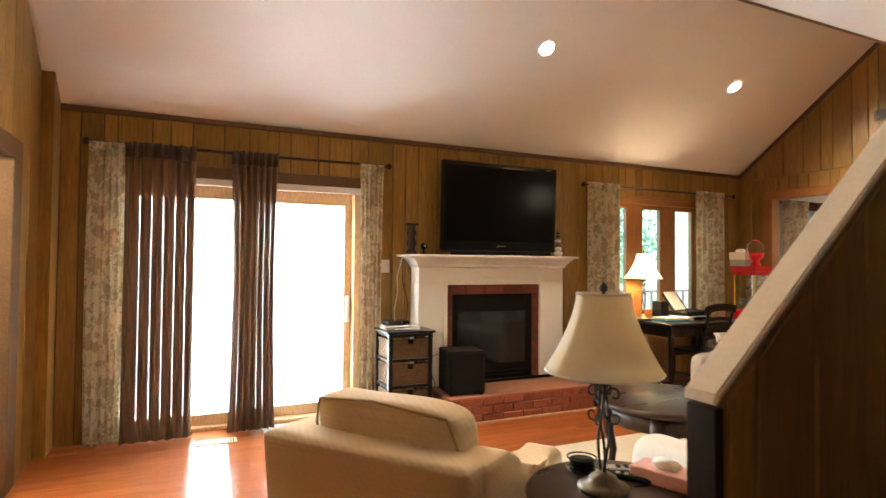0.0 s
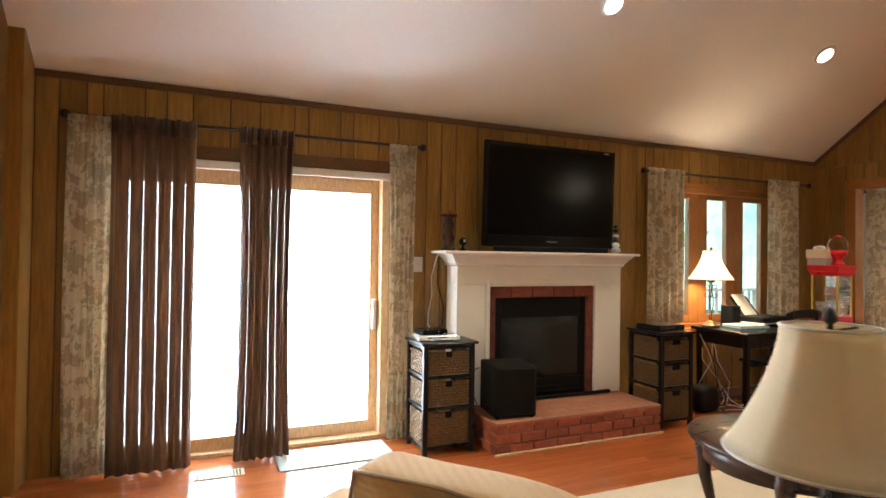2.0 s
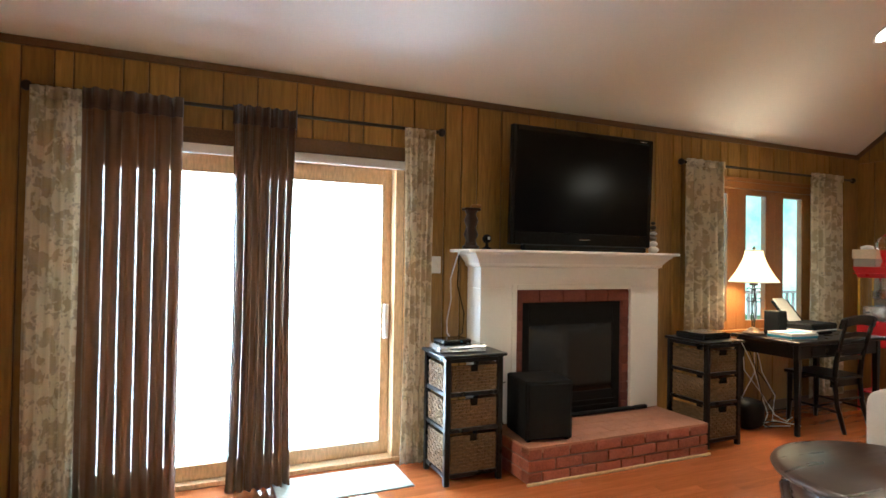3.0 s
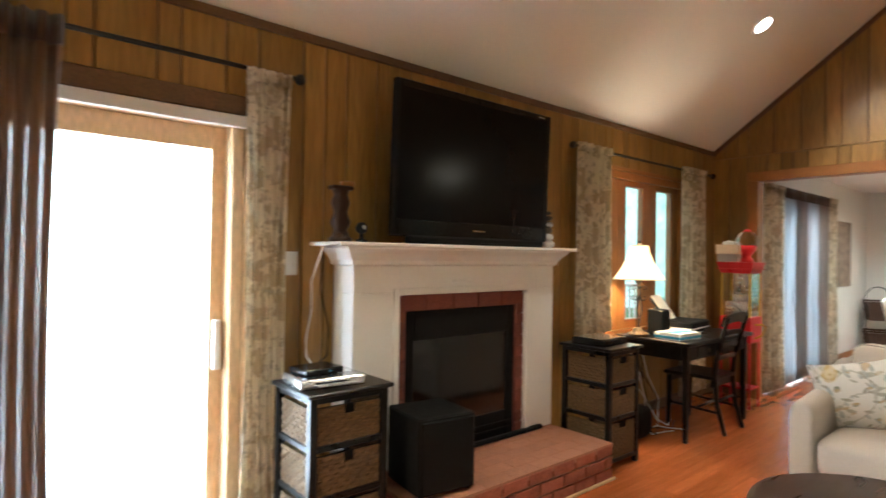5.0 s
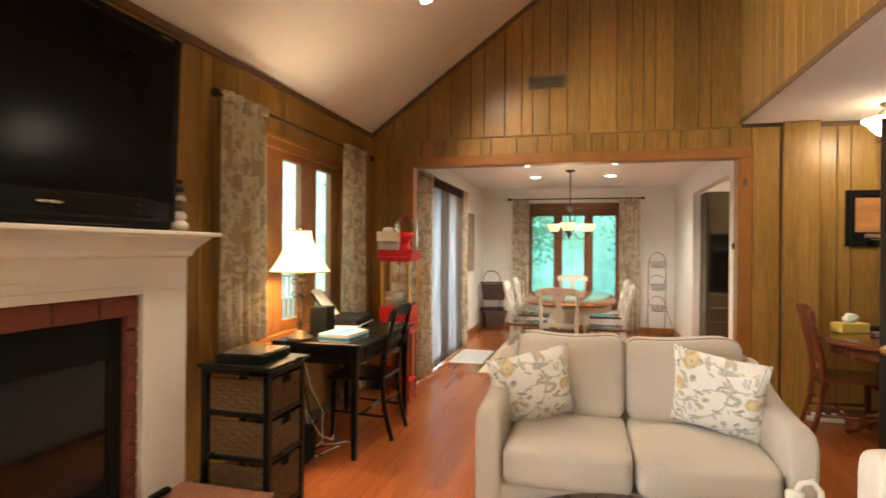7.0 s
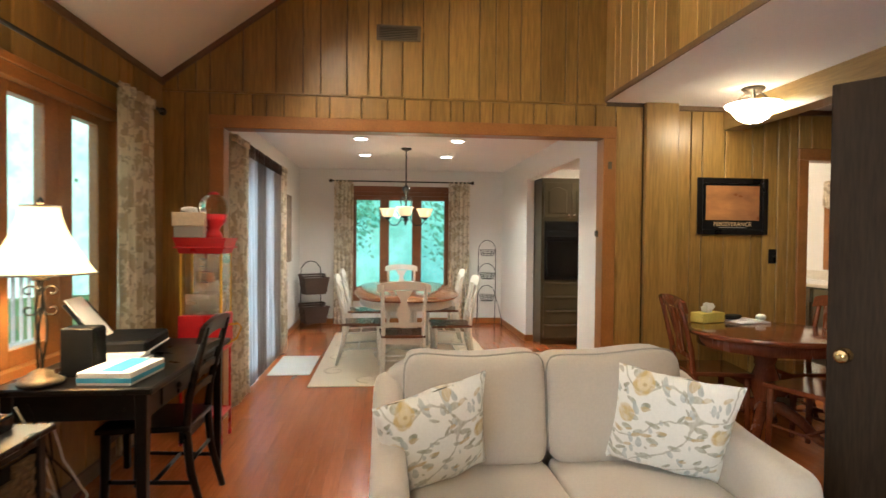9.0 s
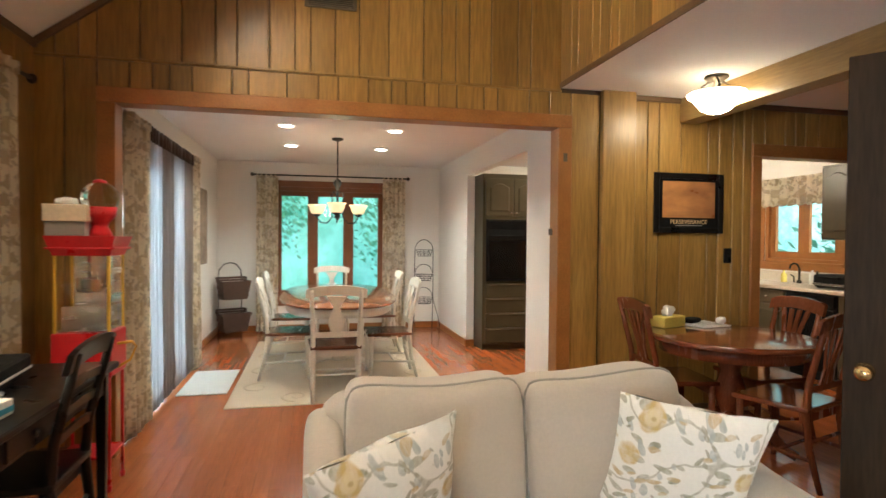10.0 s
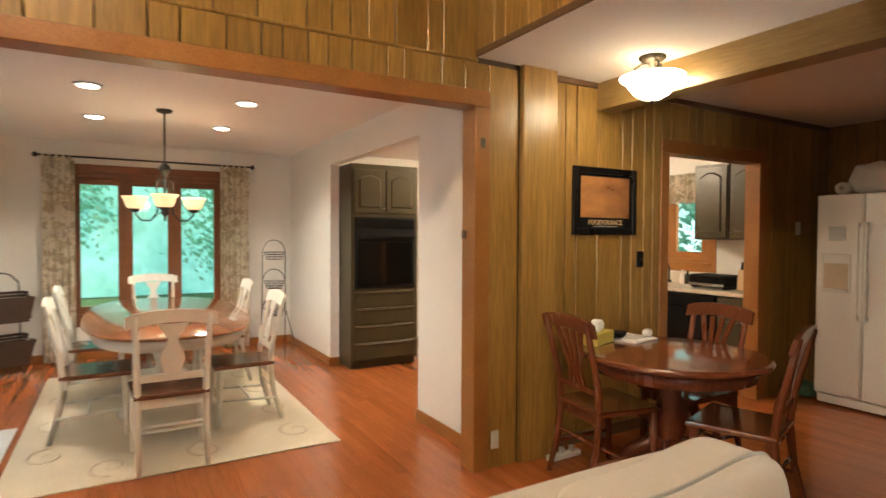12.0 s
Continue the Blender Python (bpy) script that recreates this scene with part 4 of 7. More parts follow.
drape("floral_curtain", -0.50, -0.27, 4.92, 0.02, 2.25, 5, 0.022, FLORALC, "cream curtain with a tan leaf print, gathered narrow", group=G, seed=2, pinch=-0.1)
drape("floral_curtain", 1.57, 1.79, 4.92, 0.02, 2.25, 5, 0.022, FLORALC, "cream curtain with a tan leaf print, gathered narrow", group=G, seed=3, pinch=0.15)
drape("brown_curtain", -0.26, 0.225, 4.89, 0.008, 2.262, 6, 0.042, BROWNSHEER, "brown striped semi-sheer curtain with a dark grommet heading", group=G, heading=0.1, seed=4, stripes=(2,))
drape("brown_curtain", 0.49, 0.855, 4.89, 0.008, 2.262, 7, 0.042, BROWNSHEER, "brown striped semi-sheer curtain with a dark grommet heading, bunched", group=G, heading=0.1, seed=5, pinch=0.12, stripes=(2,))
G = "curtains of the desk window"
drape("floral_curtain", 4.13, 4.58, 4.93, 0.80, 2.27, 5, 0.026, FLORALC, "cream curtain with a tan leaf print beside the desk window", group=G, seed=6)
drape("floral_curtain", 5.77, 6.25, 4.93, 0.10, 2.27, 5, 0.026, FLORALC, "cream curtain with a tan leaf print beside the desk window", group=G, seed=7)
G = "curtains of the dining room"
drape("floral_curtain", 3.90, 4.20, 11.26, 0.02, 2.27, 5, 0.025, FLORALC, "cream curtain with a tan leaf print beside the dining window", axis="x", group=G, seed=8)
drape("floral_curtain", 2.06, 2.40, 11.26, 0.02, 2.27, 5, 0.025, FLORALC, "cream curtain with a tan leaf print beside the dining window", axis="x", group=G, seed=9)
drape("floral_curtain", 6.90, 7.38, 4.60, 0.02, 2.19, 5, 0.04, FLORALC, "cream curtain with a tan leaf print beside the dining slider", group=G, seed=10)
drape("floral_curtain", 8.98, 9.24, 4.60, 0.02, 2.19, 5, 0.04, FLORALC, "cream curtain with a tan leaf print beside the dining slider", group=G, seed=11)
for i, (a, b) in enumerate(((7.40, 7.78), (7.80, 8.18), (8.20, 8.57), (8.59, 8.96))):
    drape("striped_sheer", a, b, 4.61, 0.03, 2.19, 4, 0.028, WHITESHEER if i % 2 == 0 else STRIPESHEER, "pale sheer curtain with brown bands", group=G, heading=0.1, seed=20 + i)

# ---------------------------------------------------------------- fireplace wall
fp = thing("fireplace", pose(0, 0, 0), "white painted wooden mantel round a black gas fireplace with brick slips", "fireplace")
part("surround_left", boxes((2.11, 2.39, 4.83, NY - 0.014, 0.235, 1.19), bevel=0.003), WHITE, fp)
part("surround_right", boxes((3.445, 3.725, 4.83, NY - 0.014, 0.235, 1.19), bevel=0.003), WHITE, fp)
part("frieze", boxes((2.11, 3.725, 4.83, NY - 0.014, 1.19, 1.345), bevel=0.003), WHITE, fp)
bm = fresh()
for a, b, c, d in ((2.36, 2.40, 0.24, 1.215), (3.435, 3.475, 0.24, 1.215), (2.40, 3.435, 1.175, 1.215)):
    box(bm, a, b, 4.818, 4.832, c, d, 0.004)
part("inner_moulding", bm, WHITE, fp)
bm = fresh()
steps = ((0.0, 1.335), (0.018, 1.345), (0.022, 1.365), (0.05, 1.40), (0.075, 1.425), (0.08, 1.436))
for (o0, z0), (o1, z1) in zip(steps, steps[1:]):
    lo = [(2.11 - o0, 4.83 - o0), (3.725 + o0, 4.83 - o0), (3.725 + o0, NY - 0.014), (2.11 - o0, NY - 0.014)]
    hi = [(2.11 - o1, 4.83 - o1), (3.725 + o1, 4.83 - o1), (3.725 + o1, NY - 0.014), (2.11 - o1, NY - 0.014)]
    A, B = [bm.verts.new((*p, z0)) for p in lo], [bm.verts.new((*p, z1)) for p in hi]
    for i in range(4):
        bm.faces.new((A[i], A[(i + 1) % 4], B[(i + 1) % 4], B[i]))
part("crown", bm, WHITE, fp)
part("mantel_shelf", boxes((1.965, 3.845, 4.715, NY - 0.014, 1.436, 1.458), bevel=0.005), WHITE, fp)
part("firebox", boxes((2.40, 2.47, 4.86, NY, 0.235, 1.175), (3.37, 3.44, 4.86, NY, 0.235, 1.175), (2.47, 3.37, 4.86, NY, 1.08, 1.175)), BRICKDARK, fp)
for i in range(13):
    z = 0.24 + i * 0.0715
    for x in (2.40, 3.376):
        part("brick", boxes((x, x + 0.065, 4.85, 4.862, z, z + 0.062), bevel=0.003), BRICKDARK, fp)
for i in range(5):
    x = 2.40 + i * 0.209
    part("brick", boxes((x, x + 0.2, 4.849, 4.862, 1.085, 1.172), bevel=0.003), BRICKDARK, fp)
ins = part("insert_frame", boxes((2.47, 2.535, 4.868, 4.90, 0.235, 1.08), (3.30, 3.37, 4.868, 4.90, 0.235, 1.08), (2.535, 3.30, 4.868, 4.90, 0.91, 1.08), (2.535, 3.30, 4.868, 4.90, 0.235, 0.40), bevel=0.004), MATTBLACK, fp)
part("glass_door", boxes((2.53, 3.305, 4.878, 4.886, 0.395, 0.915)), DARKGLASS, ins, "smoked glass")
for z in (0.28, 0.32):
    part("louvre", boxes((2.50, 3.34, 4.860, 4.870, z, z + 0.012), bevel=0.002), MATTBLACK, ins)
part("relief_ornament", boxes((2.79, 2.90, 4.822, 4.832, 1.235, 1.255), (2.83, 2.98, 4.824, 4.832, 1.225, 1.243), bevel=0.004), WHITE, fp, "small cracked plaster ornament")
part("bottom_bar", boxes((2.50, 3.60, 4.80, 4.835, 0.236, 0.262), bevel=0.006), MATTBLACK, fp, "black metal bar lying on the hearth")

hearth = thing("hearth", pose(0, 0, 0), "raised red brick hearth in running bond", "hearth")
part("core", boxes((2.215, 3.72, 4.355, 4.86, 0.0, 0.222)), MORTAR, hearth)
rb = random.Random(4)
for c in range(3):
    z = 0.006 + c * 0.074
    x = 2.207 + (0.0 if c % 2 else -0.10)
    while x < 3.73:
        a, b = max(x, 2.207), min(x + 0.197, 3.73)
        if b - a > 0.02:
            part("brick", boxes((a, b, 4.343 + rb.uniform(-0.002, 0.002), 4.43, z, z + 0.064), bevel=0.004), BRICK, hearth)
        x += 0.207
    for x in (2.205, 3.63):
        for k in range(3):
            part("brick", boxes((x + (0 if x < 3 else 0.002), x + 0.102, 4.435 + k * 0.14, 4.565 + k * 0.14, z, z + 0.064), bevel=0.004), BRICK, hearth)
for k in range(5):
    y0 = 4.345 + k * 0.102
    x = 2.207 - (0.1 if k % 2 else 0.0)
    while x < 3.73:
        a, b = max(x, 2.207), min(x + 0.2045, 3.73)
        if b - a > 0.02:
            part("brick", boxes((a, b, y0, y0 + 0.1005, 0.19, 0.2305 + rb.uniform(-0.0004, 0.0004)), bevel=0.0015), BRICKTOP, hearth)
        x += 0.206
part("floor_moulding", boxes((2.19, 3.745, 4.328, 4.343, 0.0, 0.018), bevel=0.004), OAK, hearth, "thin wooden strip along the floor")

tv = thing("television", pose(2.955, 4.80, 1.458, 2.0, 0, 0), "large black flat television, switched off, on the mantel", "television")
W = 0.64
part("back_shell", boxes((-W + 0.05, W - 0.05, 0.03, 0.10, 0.08, 0.85), bevel=0.02), MATTBLACK, tv)
part("bezel", boxes((-W, -W + 0.035, -0.01, 0.035, 0.04, 0.885), (W - 0.035, W, -0.01, 0.035, 0.04, 0.885), (-W + 0.035, W - 0.035, -0.01, 0.035, 0.845, 0.885), (-W + 0.035, W - 0.035, -0.01, 0.035, 0.04, 0.135), bevel=0.006), BLACKGLOSS, tv)
part("screen", boxes((-W + 0.033, W - 0.033, -0.004, 0.02, 0.133, 0.848)), SCREEN, tv, "dark matt screen")
part("stand", boxes((-0.30, 0.30, -0.06, 0.16, 0.0, 0.018), (-0.1, 0.1, 0.01, 0.05, 0.018, 0.06), bevel=0.006), BLACKGLOSS, tv)
part("badge", boxes((-0.05, 0.05, -0.0125, -0.010, 0.082, 0.092)), CHROME, tv, "small silver badge bar")
part("corner_mark", boxes((0.50, 0.57, -0.0125, -0.010, 0.862, 0.868)), CHROME, tv)
single("sound_bar", boxes((2.40, 3.52, 4.745, 4.80, 1.458, 1.505), bevel=0.012), MATTBLACK, "slim black sound bar under the television", "sound bar")

# things on the mantel
sc = thing("sculpture", pose(2.045, 4.86, 1.458), "tall twisted dark wooden figure stand on the mantel", "sculpture")
bm = fresh()
lathe(bm, [(0.0, 0), (0.058, 0), (0.060, 0.018), (0.044, 0.03), (0.034, 0.06), (0.052, 0.10), (0.034, 0.15), (0.050, 0.20), (0.034, 0.24), (0.046, 0.265), (0.0, 0.265)], 14)
part("column", bm, ESPRESSO, sc, "", True)
part("top_plate", boxes((-0.06, 0.06, -0.035, 0.035, 0.265, 0.285), bevel=0.006), ESPRESSO, sc)
bm = fresh()
puff(bm, 0.0, 0.075, -0.02, 0.02, 0.284, 0.312, 5, 4)
part("carved_top", bm, TRIM, sc, "reddish carved piece", True)
wc = thing("webcam", pose(2.165, 4.85, 1.458), "small black round camera with a white eye on the mantel", "camera")
bm = fresh()
lathe(bm, [(0.0, 0), (0.034, 0), (0.034, 0.012), (0.012, 0.02), (0.01, 0.05), (0.0, 0.05)], 16)
part("base", bm, MATTBLACK, wc, "", True)
bm = fresh()
bmesh.ops.create_uvsphere(bm, u_segments=16, v_segments=10, radius=0.032, matrix=Matrix.Translation((0, 0, 0.075)))
part("head", bm, MATTBLACK, wc, "", True)
bm = fresh()
bmesh.ops.create_uvsphere(bm, u_segments=12, v_segments=8, radius=0.011, matrix=Matrix.Translation((0, -0.028, 0.078)))
part("eye", bm, PLASTICW, wc, "white lens ring", True)
st = thing("stone_stack", pose(3.655, 4.82, 1.458), "small stack of pale and dark balanced pebbles on the mantel", "ornament")
for z, r, m in ((0.028, 0.04, PLASTICW), (0.075, 0.033, PAPER), (0.12, 0.028, BRONZE), (0.16, 0.032, CHROME), (0.205, 0.024, IRON), (0.24, 0.018, IRON)):
    bm = fresh()
    bmesh.ops.create_uvsphere(bm, u_segments=14, v_segments=9, radius=r)
    shift(bm, Matrix.Translation((random.uniform(-0.006, 0.006), 0, z)) @ Matrix.Diagonal((1.1, 0.9, 0.75, 1)))
    part("pebble", bm, m, st, "", True)
bm = fresh()
tube(bm, [(1.985, 4.90, 1.45), (1.975, 4.93, 1.40), (1.96, 5.0, 1.25), (1.975, 5.02, 1.1), (1.945, 5.02, 0.95), (1.93, 4.98, 0.87), (1.92, 4.9, 0.845)], 0.005, 6)
single("white_cord", bm, PLASTICW, "white power cord hanging from the mantel", "cable", smooth=True)
bm = fresh()
tube(bm, [(2.0, 4.95, 1.45), (2.02, 5.01, 1.2), (2.08, 5.02, 1.0), (2.06, 5.0, 0.86), (1.98, 4.93, 0.845)], 0.004, 6)
single("black_cord", bm, MATTBLACK, "black cable hanging from the mantel", "cable", smooth=True)


def plate(name, lo, hi, label, m=PLASTICW, toggles=1, axis="y"):
    """A wall plate with raised switches; lo and hi are its corners."""
    d = thing(name, pose(0, 0, 0), label, "switch")
    bm = fresh()
    box(bm, *[v for p in zip(lo, hi) for v in p], 0.003)
    part("cover", bm, m, d)
    for k in range(toggles):
        f = (k + 0.5) / toggles
        z = (lo[2] + hi[2]) / 2
        if axis == "y":
            x = lo[0] + (hi[0] - lo[0]) * f
            bx = (x - 0.005, x + 0.005, lo[1] - 0.008, lo[1], z - 0.012, z + 0.012)
        else:
            y = lo[1] + (hi[1] - lo[1]) * f
            bx = (lo[0] - 0.008, lo[0], y - 0.005, y + 0.005, z - 0.012, z + 0.012)
        part("toggle", boxes(bx, bevel=0.002), m, d)
    return d


plate("light_switch", (1.795, 5.026, 1.285), (1.895, 5.038, 1.405), "pale double switch plate on the panelled wall", toggles=2)
plate("light_switch", (6.742, 0.125, 1.20), (6.753, 0.195, 1.32), "black switch plate on the panelled wall", BLACK, axis="x")
plate("light_switch", (6.742, -2.0, 1.45), (6.753, -1.93, 1.57), "pale switch plate near the refrigerator", axis="x")
plate("wall_outlet", (6.682, 1.475, 0.12), (6.693, 1.53, 0.23), "white wall outlet near the floor", axis="x", toggles=2)


def basket_cabinet(m, w, dep, label, group):
    """Black frame with three wicker drawers that have cut grips, and a thin overhanging top."""
    d = thing("basket_cabinet", m, label, "cabinet", group)
    H = 0.80
    part("top", boxes((-w / 2 - 0.02, w / 2 + 0.02, -0.02, dep, H - 0.02, H), bevel=0.005), BLACK, d)
    for x in (-w / 2, w / 2 - 0.035):
        for y in (0.0, dep - 0.045):
            part("post", boxes((x, x + 0.035, y, y + 0.035, 0.0, H - 0.02), bevel=0.003), BLACK, d)
    zs = [0.07, 0.345, 0.565, 0.775]
    for z in zs:
        part("rail", boxes((-w / 2 + 0.035, w / 2 - 0.035, 0.004, 0.03, z - 0.025, z), bevel=0.002), BLACK, d)
        for x in (-w / 2 + 0.004, w / 2 - 0.03):
            part("side_rail", boxes((x, x + 0.026, 0.035, dep - 0.045, z - 0.025, z), bevel=0.002), BLACK, d)
    part("shelf", boxes((-w / 2 + 0.03, w / 2 - 0.03, 0.03, dep - 0.02, 0.045, 0.055), (-w / 2 + 0.03, w / 2 - 0.03, 0.03, dep - 0.02, 0.32, 0.33), (-w / 2 + 0.03, w / 2 - 0.03, 0.03, dep - 0.02, 0.54, 0.55)), BLACK, d)
    for z0, z1 in zip(zs, zs[1:]):
        a, b, hh = -w / 2 + 0.042, w / 2 - 0.042, z1 - z0 - 0.05
        bm, sides = fresh(), (fresh(), fresh())
        rows = max(5, int(hh / 0.02))
        for r in range(rows):
            za, zb = z0 + 0.004 + hh * r / rows, z0 + 0.004 + hh * (r + 1) / rows
            gap = 0.035 if r >= rows - 2 else 0.0
            n = 12
            for q in range(n):
                xa, xb = a + (b - a) * q / n, a + (b - a) * (q + 1) / n
                if gap and abs((xa + xb) / 2) < gap + 0.001:
                    continue
                o = 0.004 * ((q + r) % 2)
                box(bm, xa + 0.001, xb - 0.001, 0.006 + o, 0.02, za + 0.001, zb - 0.001)
            for q in range(8):
                ya, yb = 0.04 + (dep - 0.1) * q / 8, 0.04 + (dep - 0.1) * (q + 1) / 8
                o = 0.004 * ((q + r) % 2)
                for sb, x0, x1 in ((sides[0], -w / 2 + 0.008 + o, -w / 2 + 0.02), (sides[1], w / 2 - 0.02, w / 2 - 0.008 - o)):
                    box(sb, x0, x1, ya + 0.001, yb - 0.001, za + 0.001, zb - 0.001)
        drw = part("wicker_drawer", bm, WICKER, d, "woven seagrass drawer")
        for sb in sides:
            part("wicker_side", sb, WICKER, drw)
        part("drawer_lining", boxes((a, b, 0.022, 0.03, z0 + 0.004, z0 + 0.004 + hh)), MATTBLACK, d)
    return d


basket_cabinet(pose(1.915, 4.51, 0), 0.40, 0.36, "black three-drawer wicker basket cabinet holding a disc player", "basket cabinets by the fireplace")
basket_cabinet(pose(3.985, 4.42, 0), 0.36, 0.40, "black three-drawer wicker basket cabinet beside the desk", "basket cabinets by the fireplace")
dp = thing("disc_player", pose(1.87, 4.68, 0.80, 0, 0, -6), "silver disc player on the wicker cabinet", "disc player")
part("body", boxes((-0.155, 0.155, -0.12, 0.12, 0.0, 0.045), bevel=0.006), CHROME, dp)
part("slot", boxes((-0.09, 0.06, -0.1215, -0.119, 0.024, 0.03)), MATTBLACK, dp)
sr = thing("small_router", pose(1.85, 4.72, 0.845, 0, 0, 4), "flat black box with a small blue light", "router")
part("body", boxes((-0.10, 0.10, -0.08, 0.08, 0.0, 0.028), bevel=0.006), BLACKGLOSS, sr)
part("indicator", boxes((0.02, 0.03, -0.082, -0.079, 0.012, 0.018)), BLUE, sr)
tt = thing("media_box", pose(3.99, 4.62, 0.80, 0, 0, 3), "flat black media box with a pale lid on the cabinet", "media box")
part("body", boxes((-0.16, 0.15, -0.13, 0.13, 0.0, 0.045), bevel=0.006), BLACKGLOSS, tt)
part("lid", boxes((-0.14, 0.13, -0.11, 0.11, 0.045, 0.05), bevel=0.002), CHROME, tt)

sw = thing("subwoofer", pose(2.235, 4.42, 0.231, 0, 0, -8), "black cube subwoofer on the brick hearth", "speaker")
part("cabinet", boxes((0, 0.33, 0.012, 0.33, 0.012, 0.385), bevel=0.008), MATTBLACK, sw)
part("grille", boxes((0.015, 0.315, 0, 0.014, 0.025, 0.37), bevel=0.006), MATTBLACK, sw)
for x in (0.02, 0.29):
    for y in (0.03, 0.28):
        part("foot", boxes((x, x + 0.025, y, y + 0.025, 0.0, 0.013)), MATTBLACK, sw)
bm = fresh()
tube(bm, [(2.27, 4.75, 0.55), (2.20, 4.76, 0.52), (2.19, 4.72, 0.40), (2.23, 4.70, 0.28), (2.24, 4.76, 0.245)], 0.004, 6)
single("speaker_cable", bm, MATTBLACK, "black cable looping behind the subwoofer", "cable", smooth=True)

# ---------------------------------------------------------------- desk corner
dk = thing("desk", pose(4.72, 4.33, 0), "black lacquered writing desk with turned-in legs below the window", "desk")
DW, DD = 1.17, 0.64
part("desktop", boxes((0, DW, 0, DD, 0.735, 0.765), bevel=0.006), BLACK, dk)
part("apron_front", boxes((0.07, DW - 0.07, 0.045, 0.065, 0.62, 0.735), bevel=0.003), BLACK, dk)
part("apron_back", boxes((0.07, DW - 0.07, DD - 0.065, DD - 0.045, 0.62, 0.735), bevel=0.003), BLACK, dk)
for x in (0.045, DW - 0.065):
    part("apron_side", boxes((x, x + 0.02, 0.07, DD - 0.07, 0.62, 0.735), bevel=0.003), BLACK, dk)
for x in (0.035, DW - 0.085):
    for y in (0.035, DD - 0.085):
        bm = fresh()
        box(bm, x, x + 0.05, y, y + 0.05, 0.0, 0.735, 0.004)
        for v in bm.verts:
            if v.co.z < 0.1:
                v.co.x = x + 0.025 + (v.co.x - x - 0.025) * 0.65
                v.co.y = y + 0.025 + (v.co.y - y - 0.025) * 0.65
        part("leg", bm, BLACK, dk)
for x in (0.2, 0.62):
    dr = part("drawer", boxes((x, x + 0.36, 0.034, 0.046, 0.635, 0.722), bevel=0.004), BLACK, dk)
    bm = fresh()
    lathe(bm, [(0.0, 0.0), (0.012, 0.0), (0.016, 0.012), (0.008, 0.02), (0.0, 0.022)], 12)
    shift(bm, Matrix.Translation((x + 0.18, 0.036, 0.68)) @ Matrix.Rotation(radians(90), 4, "X"))
    part("knob", bm, IRON, dr, "", True)


